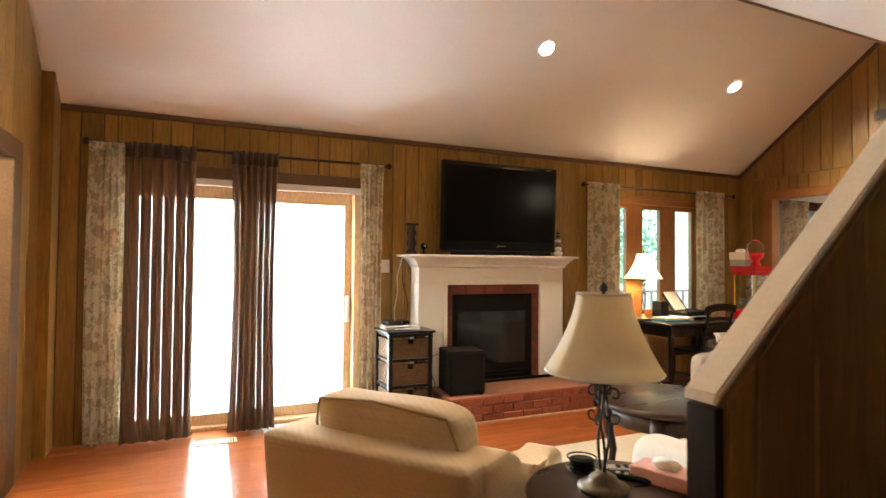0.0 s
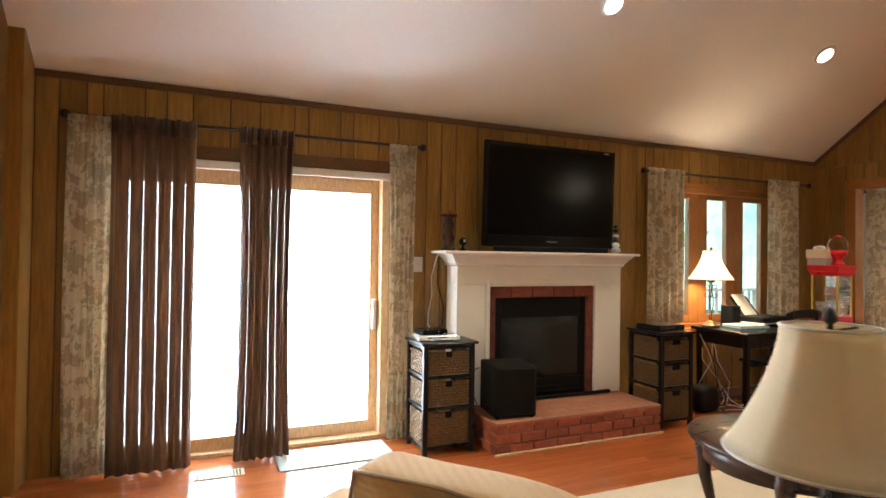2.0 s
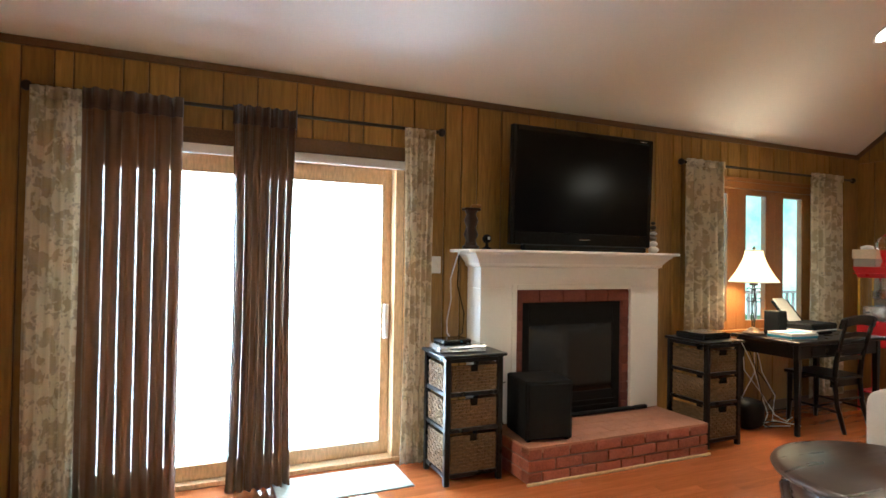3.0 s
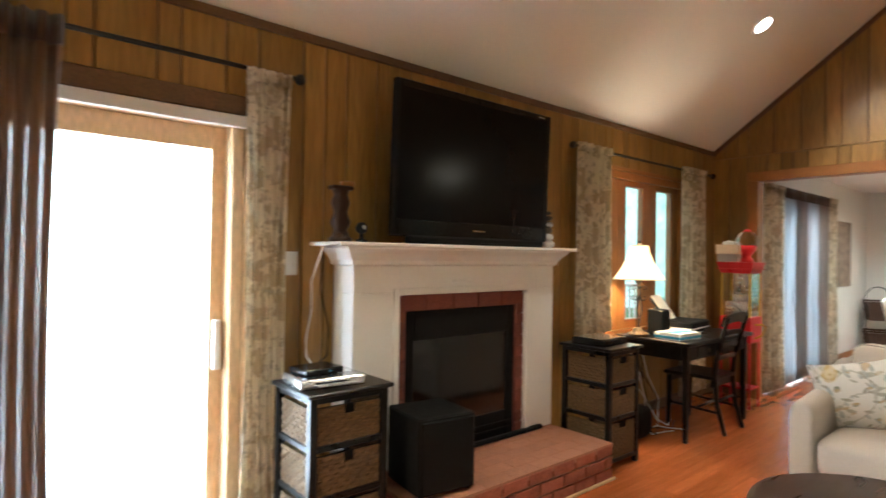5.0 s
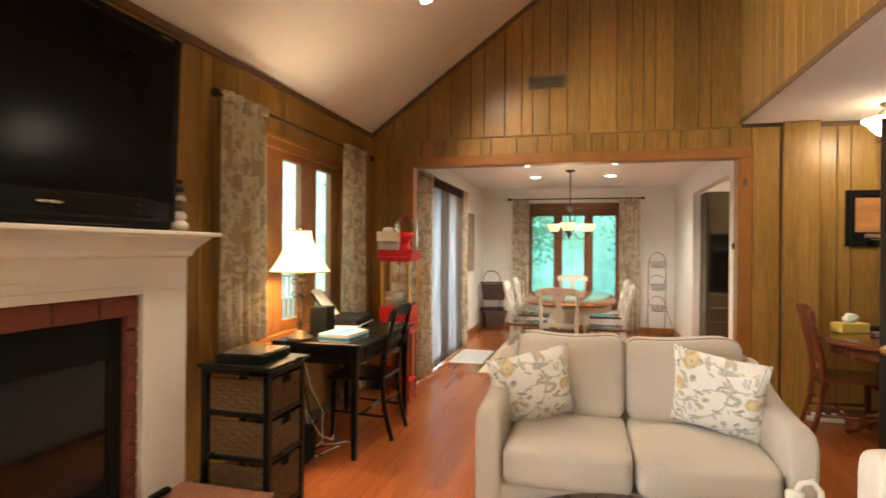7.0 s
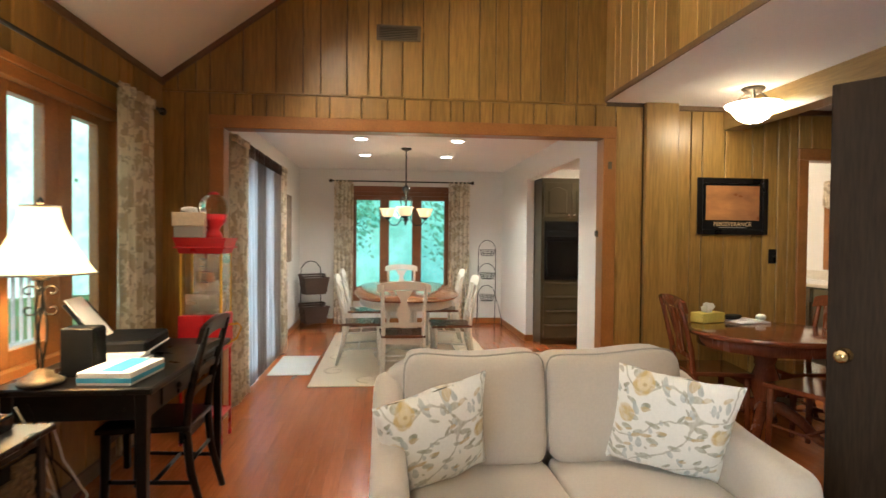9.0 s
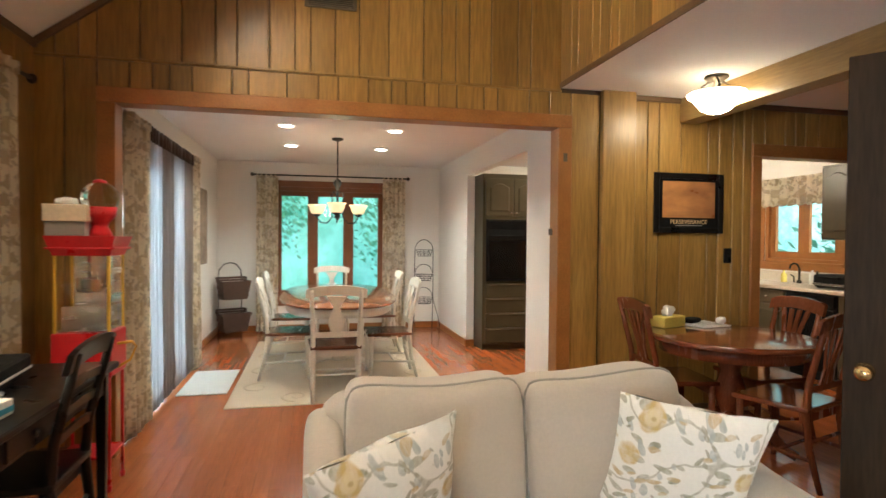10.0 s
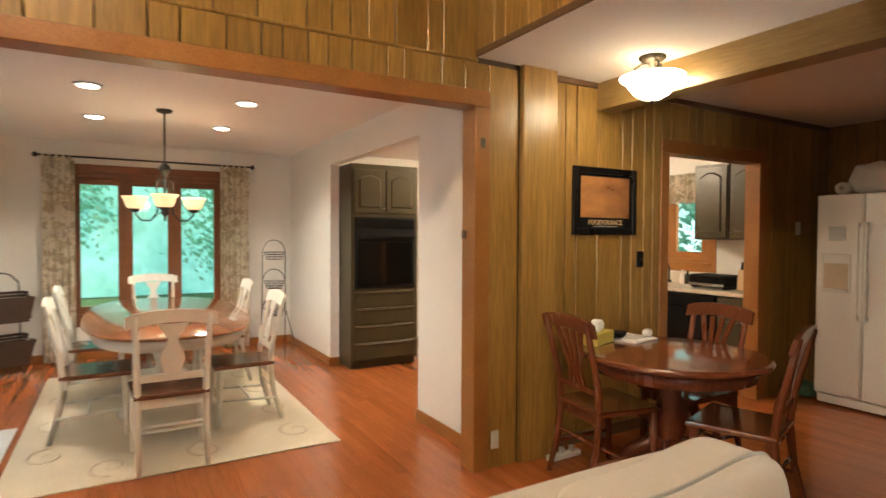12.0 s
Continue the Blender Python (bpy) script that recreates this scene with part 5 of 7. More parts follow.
def side_chair(name, m, wood, seat_m, label, group, splats, crest=0.95, w=0.44, style="slat", seat_label=""):
    """A wooden dining chair that faces +y: curved back posts, crest rail, splats or slats, seat, legs, stretchers."""
    d = thing(name, m, label, "chair", group)
    dep, sh = 0.42, 0.455
    bm = fresh()
    box(bm, -w / 2, w / 2, -0.01, dep, sh - 0.03, sh, 0.01, 2)
    for v in bm.verts:
        if v.co.y < 0.1:
            v.co.x *= 0.9
    part("seat", bm, seat_m, d, seat_label)
    for ya in (0.02, dep - 0.05):
        part("apron", boxes((-w / 2 + 0.03, w / 2 - 0.03, ya, ya + 0.02, sh - 0.09, sh - 0.031)), wood, d)
    for s in (-1, 1):
        bm = fresh()
        tube(bm, [(s * (w / 2 - 0.03), dep - 0.04, sh - 0.03), (s * (w / 2 - 0.03), dep - 0.038, 0.2), (s * (w / 2 - 0.028), dep - 0.03, 0.0)], [0.023, 0.021, 0.016], 8)
        part("front_leg", bm, wood, d, "", True)
        bm = fresh()
        xs = s * (w / 2 - 0.045)
        tube(bm, [(xs, -0.07, 0.0), (xs, -0.01, 0.22), (xs, 0.012, sh - 0.03), (xs * 1.02, -0.005, 0.6), (xs * 1.05, -0.05, 0.78), (xs * 1.07, -0.09, crest - 0.03)], [0.016, 0.02, 0.022, 0.02, 0.018, 0.016], 8)
        part("back_post", bm, wood, d, "", True)
        bm = fresh()
        tube(bm, [(s * (w / 2 - 0.035), -0.02, 0.17), (s * (w / 2 - 0.03), dep - 0.035, 0.19)], 0.011, 6)
        part("side_stretcher", bm, wood, d, "", True)
    for y, z in ((0.16, 0.178), (0.0, 0.26)):
        bm = fresh()
        tube(bm, [(-w / 2 + 0.035, y, z), (w / 2 - 0.035, y, z)], 0.010, 6)
        part("cross_stretcher", bm, wood, d, "", True)

    def back_y(z):
        return 0.012 - 0.10 * max(0.0, (z - sh) / (crest - sh)) ** 1.5

    def sheet(name, outline, thick=0.018):
        """A flat piece of the back, bent to the posts' curve; outline in (x, z)."""
        bm = fresh()
        A = [bm.verts.new((x, back_y(z) - thick / 2 - 0.004, z)) for x, z in outline]
        B = [bm.verts.new((x, back_y(z) + thick / 2 - 0.004, z)) for x, z in outline]
        n = len(outline)
        bm.faces.new(A)
        bm.faces.new(B[::-1])
        for i in range(n):
            bm.faces.new((A[i], B[i], B[(i + 1) % n], A[(i + 1) % n]))
        return part(name, bm, wood, d)
    k = 12
    hw = w / 2 + 0.015
    top = [(-hw + 2 * hw * i / k, crest - 0.03 + 0.035 * math.sin(math.pi * i / k) ** 0.6) for i in range(k + 1)]
    bot = [(hw - 2 * hw * i / k, crest - 0.105 + 0.03 * math.sin(math.pi * i / k)) for i in range(k + 1)]
    sheet("crest_rail", top + bot, 0.024)
    if style == "fan":
        for i in range(splats):
            u = (i - (splats - 1) / 2)
            pts = [(u * 0.045, 0.56), (u * 0.030, 0.66), (u * 0.05, 0.76), (u * 0.075, crest - 0.085)]
            hwid = (0.014, 0.012, 0.015, 0.017)
            sheet("splat", [(x - q, z) for (x, z), q in zip(pts, hwid)] + [(x + q, z) for (x, z), q in list(zip(pts, hwid))[::-1]], 0.012)
        sheet("lower_rail", [(-w / 2 + 0.05, 0.54), (w / 2 - 0.05, 0.54), (w / 2 - 0.05, 0.575), (-w / 2 + 0.05, 0.575)], 0.016)
    elif style == "vase":
        half = [(0.035, 0.56), (0.05, 0.60), (0.068, 0.66), (0.06, 0.71), (0.034, 0.75), (0.028, 0.79), (0.05, 0.83), (0.085, crest - 0.085)]
        sheet("splat", [(-x, z) for x, z in half] + [(x, z) for x, z in half[::-1]], 0.014)
        sheet("lower_rail", [(-w / 2 + 0.05, 0.53), (w / 2 - 0.05, 0.53), (w / 2 - 0.05, 0.575), (-w / 2 + 0.05, 0.575)], 0.016)
    else:
        for z in (0.58, 0.68, 0.78):
            sheet("slat", [(-w / 2 + 0.05, z), (0, z + 0.012), (w / 2 - 0.05, z), (w / 2 - 0.05, z + 0.04), (0, z + 0.052), (-w / 2 + 0.05, z + 0.04)], 0.014)
    return d


side_chair("desk_chair", pose(5.375, 4.35, 0, 0, 0, 1), BLACK, BLACK, "black slat-back wooden chair pulled up to the desk", "", 0, 0.97)

pr = thing("printer", pose(5.42, 4.72, 0.765, 0, 0, 6), "black printer with its paper tray raised", "printer")
part("body", boxes((-0.21, 0.21, -0.14, 0.14, 0.02, 0.10), bevel=0.012), MATTBLACK, pr)
part("side_band", boxes((-0.212, 0.212, -0.142, 0.142, 0.035, 0.05), bevel=0.004), PLASTICW, pr)
part("feet", boxes((-0.18, 0.18, -0.11, 0.11, 0.0, 0.021)), MATTBLACK, pr)
bm = fresh()
box(bm, -0.15, 0.13, -0.004, 0.004, 0, 0.24, 0.004)
shift(bm, Matrix.Translation((-0.02, 0.10, 0.09)) @ Matrix.Rotation(radians(-38), 4, "X"))
part("paper_tray", bm, MATTBLACK, pr)
bm = fresh()
box(bm, -0.11, 0.09, -0.009, -0.005, 0.01, 0.26)
shift(bm, Matrix.Translation((-0.02, 0.10, 0.09)) @ Matrix.Rotation(radians(-38), 4, "X"))
part("paper", bm, PAPER, pr, "cream paper in the tray")
bk = thing("paper_ream_box", pose(4.86, 4.50, 0.765, 0, 0, -4), "white and blue printed paper carton on the desk", "carton")
part("carton", boxes((-0.10, 0.20, -0.08, 0.14, 0.0, 0.055), bevel=0.003), PAPER, bk)
part("blue_band", boxes((-0.1015, 0.2015, -0.0815, 0.1415, 0.012, 0.032), bevel=0.001), BLUE, bk)
part("top_print", boxes((-0.08, 0.18, -0.03, 0.06, 0.055, 0.0565)), BLUE, bk)
single("tray_stack", boxes((5.02, 5.30, 4.55, 4.75, 0.765, 0.785), (5.03, 5.29, 4.56, 4.74, 0.79, 0.805), bevel=0.003), PLASTICW, "white paper trays stacked on the desk", "paper tray")
spk = thing("desk_speaker", pose(4.97, 4.72, 0.765), "black upright desktop loudspeaker", "speaker")
part("cabinet", boxes((-0.055, 0.055, -0.07, 0.07, 0.0, 0.215), bevel=0.006), MATTBLACK, spk)
part("grille", boxes((-0.047, 0.047, -0.076, -0.069, 0.012, 0.203), bevel=0.003), MATTBLACK, spk)
bm = fresh()
puff(bm, -0.13, 0.13, -0.10, 0.10, 0.0, 0.24, 6, 4, 0.05)
single("waste_bag", shift(bm, Matrix.Translation((4.62, 4.72, 0.0))), MATTBLACK, "black cloth bag on the floor under the desk", "bag", smooth=True)
rc = random.Random(9)
for i in range(6):
    x0, y0 = rc.uniform(4.7, 5.1), rc.uniform(4.75, 4.95)
    bm = fresh()
    pts = [(x0, y0, 0.70), (x0 + rc.uniform(-0.1, 0.1), y0 - 0.05, 0.45), (x0 + rc.uniform(-0.15, 0.15), y0 - 0.1, 0.25), (x0 + rc.uniform(-0.2, 0.2), y0 - 0.12, 0.06), (x0 + rc.uniform(0.0, 0.35), y0 - 0.2, 0.012), (x0 + rc.uniform(0.1, 0.5), y0 - rc.uniform(0.05, 0.3), 0.008)]
    fine = []
    for a in range(len(pts) - 1):
        for q in range(4):
            f = q / 4
            fine.append(tuple(pts[a][c] * (1 - f) + pts[a + 1][c] * f + 0.012 * math.sin(3 * (a + f) + c) for c in range(2)) + (pts[a][2] * (1 - f) + pts[a + 1][2] * f,))
    single("desk_cable", tube(bm, fine, 0.004, 6), PLASTICW if i % 3 else MATTBLACK, "tangled cable hanging under the desk to the floor", "cable", "cables under the desk", smooth=True)

# popcorn machine on its red stand
pc = thing("popcorn_machine", pose(6.163, 4.455, 0) @ Matrix.Diagonal((0.74, 0.72, 1, 1)), "red popcorn machine with glass sides on a red stand", "popcorn machine")
part("roof", boxes((-0.03, 0.37, -0.03, 0.43, 1.305, 1.315), bevel=0.003), RED, pc)
bm = fresh()
lo, hi = [(0.01, 0.01), (0.33, 0.01), (0.33, 0.39), (0.01, 0.39)], [(-0.035, -0.035), (0.375, -0.035), (0.375, 0.435), (-0.035, 0.435)]
A, B = [bm.verts.new((*p, 1.27)) for p in lo], [bm.verts.new((*p, 1.375)) for p in hi]
bm.faces.new(A)
bm.faces.new(B[::-1])
for i in range(4):
    bm.faces.new((A[i], A[(i + 1) % 4], B[(i + 1) % 4], B[i]))
part("canopy", bm, RED, pc, "flared red canopy")
for x in (0.012, 0.31):
    for y in (0.012, 0.368):
        part("post", boxes((x, x + 0.02, y, y + 0.02, 0.86, 1.27), bevel=0.002), YELLOW, pc)
for bx in ((0.016, 0.02, 0.034, 0.366, 0.87, 1.265), (0.034, 0.31, 0.016, 0.02, 0.87, 1.265)):
    g = part("glass_panel", boxes(bx), CLEAR, pc, "clear glass")
    g.visible_shadow = False
part("back_panel", boxes((0.318, 0.324, 0.034, 0.366, 0.86, 1.27)), CHROME, pc)
part("hopper_tray", boxes((0.04, 0.31, 0.04, 0.365, 0.86, 0.875), (0.05, 0.30, 0.05, 0.35, 0.875, 1.0), bevel=0.004), CHROME, pc)
bm = fresh()
lathe(bm, [(0.0, 1.07), (0.075, 1.07), (0.085, 1.08), (0.085, 1.14), (0.09, 1.145), (0.0, 1.15)], 20, (0.16, 0.2))
tube(bm, [(0.16, 0.2, 1.15), (0.16, 0.2, 1.275)], 0.012, 8)
part("kettle", bm, CHROME, pc, "steel kettle", True)
part("base_box", boxes((0.0, 0.335, 0.0, 0.40, 0.62, 0.86), bevel=0.006), RED, pc)
for x in (0.01, 0.30):
    for y in (0.01, 0.365):
        bm = fresh()
        tube(bm, [(x + 0.012, y + 0.012, 0.73), (x + 0.012, y + 0.012, 0.03)], 0.012, 8)
        part("stand_leg", bm, RED, pc, "", True)
        bm = fresh()
        lathe(bm, [(0.0, 0.0), (0.016, 0.0), (0.018, 0.03), (0.0, 0.034)], 10, (x + 0.012, y + 0.012))
        part("stand_foot", bm, RED, pc, "", True)
part("stand_shelf", boxes((0.01, 0.325, 0.01, 0.39, 0.18, 0.195), bevel=0.003), RED, pc)
bm = fresh()
tube(bm, [(0.10, -0.01, 0.79), (0.10, -0.11, 0.80), (0.12, -0.135, 0.77), (0.10, -0.10, 0.70), (0.10, -0.01, 0.66)], 0.008, 6)
part("push_handle", bm, YELLOW, pc, "gold push handle", True)
tb = thing("tissue_box", pose(6.20, 4.70, 1.376, 0, 0, 8), "pale wooden tissue box cover with a tissue, on a grey box", "tissue box")
part("grey_base", boxes((-0.04, 0.15, -0.11, 0.07, 0.0, 0.075), bevel=0.003), PIPING, tb)
part("cover", boxes((-0.05, 0.16, -0.12, 0.08, 0.075, 0.165), bevel=0.004), CARD, tb)
bm = fresh()
puff(bm, 0.0, 0.10, -0.06, 0.04, 0.155, 0.205, 6, 2.2)
for v in bm.verts:
    v.co += Vector(noise.noise_vector(v.co * 40)) * 0.014
part("tissue", bm, PAPER, tb, "", True)
gm = thing("gumball_machine", pose(6.335, 4.565, 1.376), "red gumball machine with an empty glass globe", "gumball machine")
bm = fresh()
lathe(bm, [(0.0, 0.0), (0.062, 0.0), (0.058, 0.02), (0.04, 0.05), (0.045, 0.07), (0.08, 0.11), (0.09, 0.16), (0.0, 0.16)], 20)
part("base", bm, RED, gm, "", True)
bm = fresh()
lathe(bm, [(0.085, 0.16), (0.098, 0.20), (0.09, 0.25), (0.06, 0.285), (0.03, 0.295), (0.0, 0.297)], 22)
part("globe", bm, CLEAR, gm, "clear glass globe", True)
bm = fresh()
lathe(bm, [(0.035, 0.294), (0.035, 0.305), (0.012, 0.315), (0.0, 0.316)], 14)
part("lid", bm, RED, gm, "", True)

# ---------------------------------------------------------------- seating


def rolled_arm(bm, x0, x1, y0, y1, zt, r):
    """A padded arm with a rounded top that runs along x; outline swept front to back with soft ends."""
    prof = [(-1, 0.06), (-1.0, zt - r), (-1.12, zt - r * 0.5), (-0.9, zt - r * 0.12), (-0.4, zt), (0.3, zt), (0.85, zt - r * 0.15), (1.0, zt - r * 0.6), (0.95, zt - r), (0.95, 0.06)]
    yc, hy = (y0 + y1) / 2, (y1 - y0) / 2
    rings = []
    for f, s, dz in ((0, 0.86, -0.03), (0.03, 0.97, -0.008), (0.08, 1, 0), (0.5, 1, 0.004), (0.9, 1, 0), (1, 0.97, -0.005)):
        rings.append([bm.verts.new((x0 + (x1 - x0) * f, yc + p * hy * s, z + (dz if z > 0.1 else 0))) for p, z in prof])
    for A, B in zip(rings, rings[1:]):
        for i in range(len(prof) - 1):
            bm.faces.new((A[i], A[i + 1], B[i + 1], B[i]))
    bm.faces.new(rings[0])
    bm.faces.new(rings[-1][::-1])
    return bm


def sofa(name, m, L, cloth_m, seats, label, dep=0.98, arm=0.19, rise=0.07):
    """A two-cushion sofa that faces -x, its middle at the origin in y, front at x = 0."""
    d = thing(name, m, label, "sofa")
    aw, zt = arm, 0.66
    part("base", boxes((0.06, dep - 0.04, -L / 2 + aw * 0.6, L / 2 - aw * 0.6, 0.05, 0.30), bevel=0.02), cloth_m, d)
    bm = fresh()
    puff(bm, dep - 0.20, dep, -L / 2 + aw * 0.3, L / 2 - aw * 0.3, 0.05, 0.865, 10, 7)
    part("back_frame", bm, cloth_m, d, "", True)
    for s in (-1, 1):
        bm = fresh()
        ya, yb = s * (L / 2 - aw), s * L / 2
        rolled_arm(bm, 0.02, dep - 0.05, min(ya, yb), max(ya, yb), zt, 0.14)
        if s < 0:
            for v in bm.verts:
                v.co.y = -(v.co.y + L / 2 - aw / 2) - L / 2 + aw / 2
        for v in bm.verts:
            if v.co.z > 0.3:
                v.co.z += rise * min(1.0, max(0.0, (v.co.x - 0.45) / (dep - 0.6)))
        side = part("arm", bm, cloth_m, d, "", True)
        md = side.modifiers.new("soft", "SUBSURF")
        md.levels = md.render_levels = 2
    w = (L - 2 * aw) / seats
    for i in range(seats):
        a = -L / 2 + aw + i * w
        bm = fresh()
        puff(bm, -0.005, dep - 0.25, a + 0.004, a + w - 0.004, 0.30, 0.475, 10, 10, 0.12)
        part("seat_cushion", bm, cloth_m, d, "", True)
        bm = fresh()
        puff(bm, dep - 0.38, dep - 0.16, a + 0.006, a + w - 0.006, 0.46, 0.905, 12, 8, 0.35, 0)
        for v in bm.verts:
            v.co.z += 0.012 * math.sin(9 * v.co.y + i * 2) * (v.co.z > 0.7)
            v.co.x += (v.co.z - 0.46) * 0.16
        back = part("back_cushion", bm, cloth_m, d, "", True)
        bm = fresh()
        hx, hy, hz, kk = 0.11, (w - 0.012) / 2, 0.2225, 8.0
        cx, cy, cz = dep - 0.27, a + w / 2, 0.6825

        def edge(v, q):
            sc = (0.55 ** kk + abs(v) ** kk + abs(q) ** kk) ** (-1 / kk)
            x, y, z = cx - 0.55 * hx * sc, cy + hy * v * sc, cz + hz * q * sc
            z += 0.012 * math.sin(9 * y + i * 2) * (z > 0.7)
            return (x + (z - 0.46) * 0.16, y + 0.002 * v, z + 0.002 * q)
        pts = [edge(-1, -0.8 + 0.2 * k) for k in range(9)] + [edge(-1 + 0.1 * k, 1) for k in range(21)] + [edge(1, 0.8 - 0.2 * k) for k in range(9)]
        part("piping", tube(bm, pts, 0.005, 6), PIPING, back, "grey piping", True)
        bm = fresh()
        part("piping", tube(bm, [(0.012, a + 0.02, 0.445), (0.004, a + w / 2, 0.45), (0.012, a + w - 0.02, 0.445)], 0.005, 6), cloth_m, d, "", True)
    for x in (0.1, dep - 0.1):
        for y in (-L / 2 + 0.12, L / 2 - 0.12):
            part("foot", boxes((x - 0.025, x + 0.025, y - 0.025, y + 0.025, 0.0, 0.055), bevel=0.005), ESPRESSO, d)
    return d


sofa("loveseat", pose(3.93, 2.71, 0, 0, 0, 0.3), 1.445, SOFA, 2, "oatmeal two-seat sofa with grey piping and two floral pillows", arm=0.125, rise=0.15)
sofa("sofa", pose(2.87, 1.94, 0, 0, 0, -90), 1.98, CREAM, 3, "cream sofa with its back to the stair wall", 0.76)


def pillow(m, s, label):
    bm = fresh()
    n = 16
    for side in (-1, 1):
        g = []
        for i in range(n + 1):
            row = []
            for j in range(n + 1):
                u, v = 2 * i / n - 1, 2 * j / n - 1
                e = (1 - u * u) * (1 - v * v)
                k = 1 - 0.07 * ((1 - v * v) * abs(u) ** 2 + (1 - u * u) * abs(v) ** 2)
                t = side * (0.085 * max(e, 0) ** 0.45 + 0.004 * math.sin(7 * u + 3 * v))
                row.append(bm.verts.new((t, u * s / 2 * k, v * s / 2 * k)))
            g.append(row)
        for a, b in zip(g, g[1:]):
            for j in range(n):
                bm.faces.new((a[j], a[j + 1], b[j + 1], b[j]))
    bmesh.ops.remove_doubles(bm, verts=bm.verts, dist=0.006)
    ob = single("throw_pillow", bm, FLORAL, label, "pillow", "floral throw pillows", smooth=True)
    ob.matrix_basis = m
    return ob


pillow(pose(4.38, 3.205, 0.655, -13, -20, 22), 0.44, "white throw pillow with grey and ochre flowers, tilted on the sofa")
pillow(pose(4.37, 2.295, 0.685, 8, -18, -27), 0.44, "white throw pillow with grey and ochre flowers on the sofa")
pillow(pose(2.24, 1.62, 0.67, 8, -20, -75), 0.42, "white throw pillow with a leaf print on the cream sofa")

# tan armchair seen from behind
ac = thing("armchair", pose(0.73, 2.02, 0, 0, 0, -54), "tan quilted armchair with a cream seat throw", "armchair")
bm = fresh()
box(bm, -0.43, 0.46, 0.0, 0.20, 0.05, 0.735, 0.05, 4)
for v in bm.verts:
    v.co.y -= 0.10 * v.co.z
part("back_frame", bm, TAN, ac, "", True)
for s in (-1, 1):
    bm = fresh()
    pts = [(0.04, 0.72), (0.24, 0.72), (0.34, 0.67), (0.42, 0.58), (0.51, 0.55), (0.66, 0.57), (0.79, 0.58), (0.85, 0.55), (0.87, 0.46), (0.87, 0.05), (0.04, 0.05)]
    prism(bm, pts, "x", s * 0.32 + 0.015 * (1 - s), s * 0.48 + 0.015 * (1 - s))
    bmesh.ops.bevel(bm, geom=list(bm.edges), offset=0.035, segments=3, affect="EDGES", profile=0.6)
    part("arm", bm, TAN, ac, "", True)
part("base", boxes((-0.33, 0.33, 0.1, 0.80, 0.05, 0.32), bevel=0.02), TAN, ac)
bm = fresh()
puff(bm, -0.315, 0.315, 0.14, 0.84, 0.31, 0.48, 9, 9, 0.12)
part("seat_cushion", bm, CREAM, ac, "cream seat throw", True)
bm = fresh()
puff(bm, -0.29, 0.345, 0.135, 0.33, 0.46, 0.88, 14, 8, 0.22, 1)
for v in bm.verts:
    v.co.y -= 0.14 * (v.co.z - 0.4)
    v.co.z -= (0.05 * (v.co.x + 0.29) - 0.01 * math.sin(v.co.x * 9)) * max(0, v.co.z - 0.46) / 0.4
cu = part("back_cushion", bm, TAN, ac, "", True)
bm = fresh()
part("piping", tube(bm, [(-0.287, 0.112, 0.62), (-0.287, 0.092, 0.75), (-0.262, 0.078, 0.85), (0.0, 0.070, 0.866), (0.305, 0.080, 0.838), (0.34, 0.094, 0.74), (0.342, 0.11, 0.62)], 0.006, 6), TANDARK, cu, "", True)
for x in (-0.37, 0.4):
    for y in (0.08, 0.78):
        part("foot", boxes((x - 0.03, x + 0.03, y - 0.03, y + 0.03, 0.0, 0.06), bevel=0.005), ESPRESSO, ac)

# coffee table, end table, rugs
ct = thing("coffee_table", pose(3.018, 2.775, 0.008), "round espresso coffee table with curved legs", "table")
bm = fresh()
lathe(bm, [(0.0, 0.47), (0.435, 0.47), (0.46, 0.477), (0.466, 0.49), (0.46, 0.502), (0.435, 0.511), (0.0, 0.511)], 64)
part("tabletop", bm, ESPRESSO, ct, "", True)
bm = fresh()
lathe(bm, [(0.37, 0.365), (0.39, 0.365), (0.39, 0.47), (0.37, 0.47), (0.37, 0.365)], 64)
part("apron", bm, ESPRESSO, ct, "", True)
for k in range(4):
    a = k * math.pi / 2 + 0.6
    c, s = math.cos(a), math.sin(a)
    bm = fresh()
    tube(bm, [(u * c, u * s, z) for u, z in ((0.36, 0.47), (0.385, 0.38), (0.38, 0.25), (0.35, 0.12), (0.36, 0.04), (0.40, 0.0))], [0.045, 0.045, 0.034, 0.026, 0.024, 0.028], 8)
    part("leg", bm, ESPRESSO, ct, "", True)
et = thing("end_table", pose(1.50, 1.55, 0), "round espresso end table beside the stair wall", "table")
bm = fresh()
lathe(bm, [(0.0, 0.575), (0.30, 0.575), (0.318, 0.585), (0.32, 0.598), (0.31, 0.61), (0.0, 0.612)], 48)
part("tabletop", bm, ESPRESSO, et, "", True)
bm = fresh()
lathe(bm, [(0.24, 0.51), (0.25, 0.51), (0.25, 0.575), (0.24, 0.575), (0.24, 0.51)], 40)
part("apron", bm, ESPRESSO, et, "", True)
for k in range(4):
    a = k * math.pi / 2 + 0.5
    c, s = math.cos(a), math.sin(a)
    bm = fresh()
    tube(bm, [(u * c, u * s, z) for u, z in ((0.235, 0.575), (0.24, 0.4), (0.215, 0.15), (0.24, 0.0))], [0.03, 0.028, 0.02, 0.02], 8)
    part("leg", bm, ESPRESSO, et, "", True)
co = thing("coaster_holder", pose(1.50, 1.755, 0.612), "black wire coaster holder with coasters on the end table", "coaster holder")
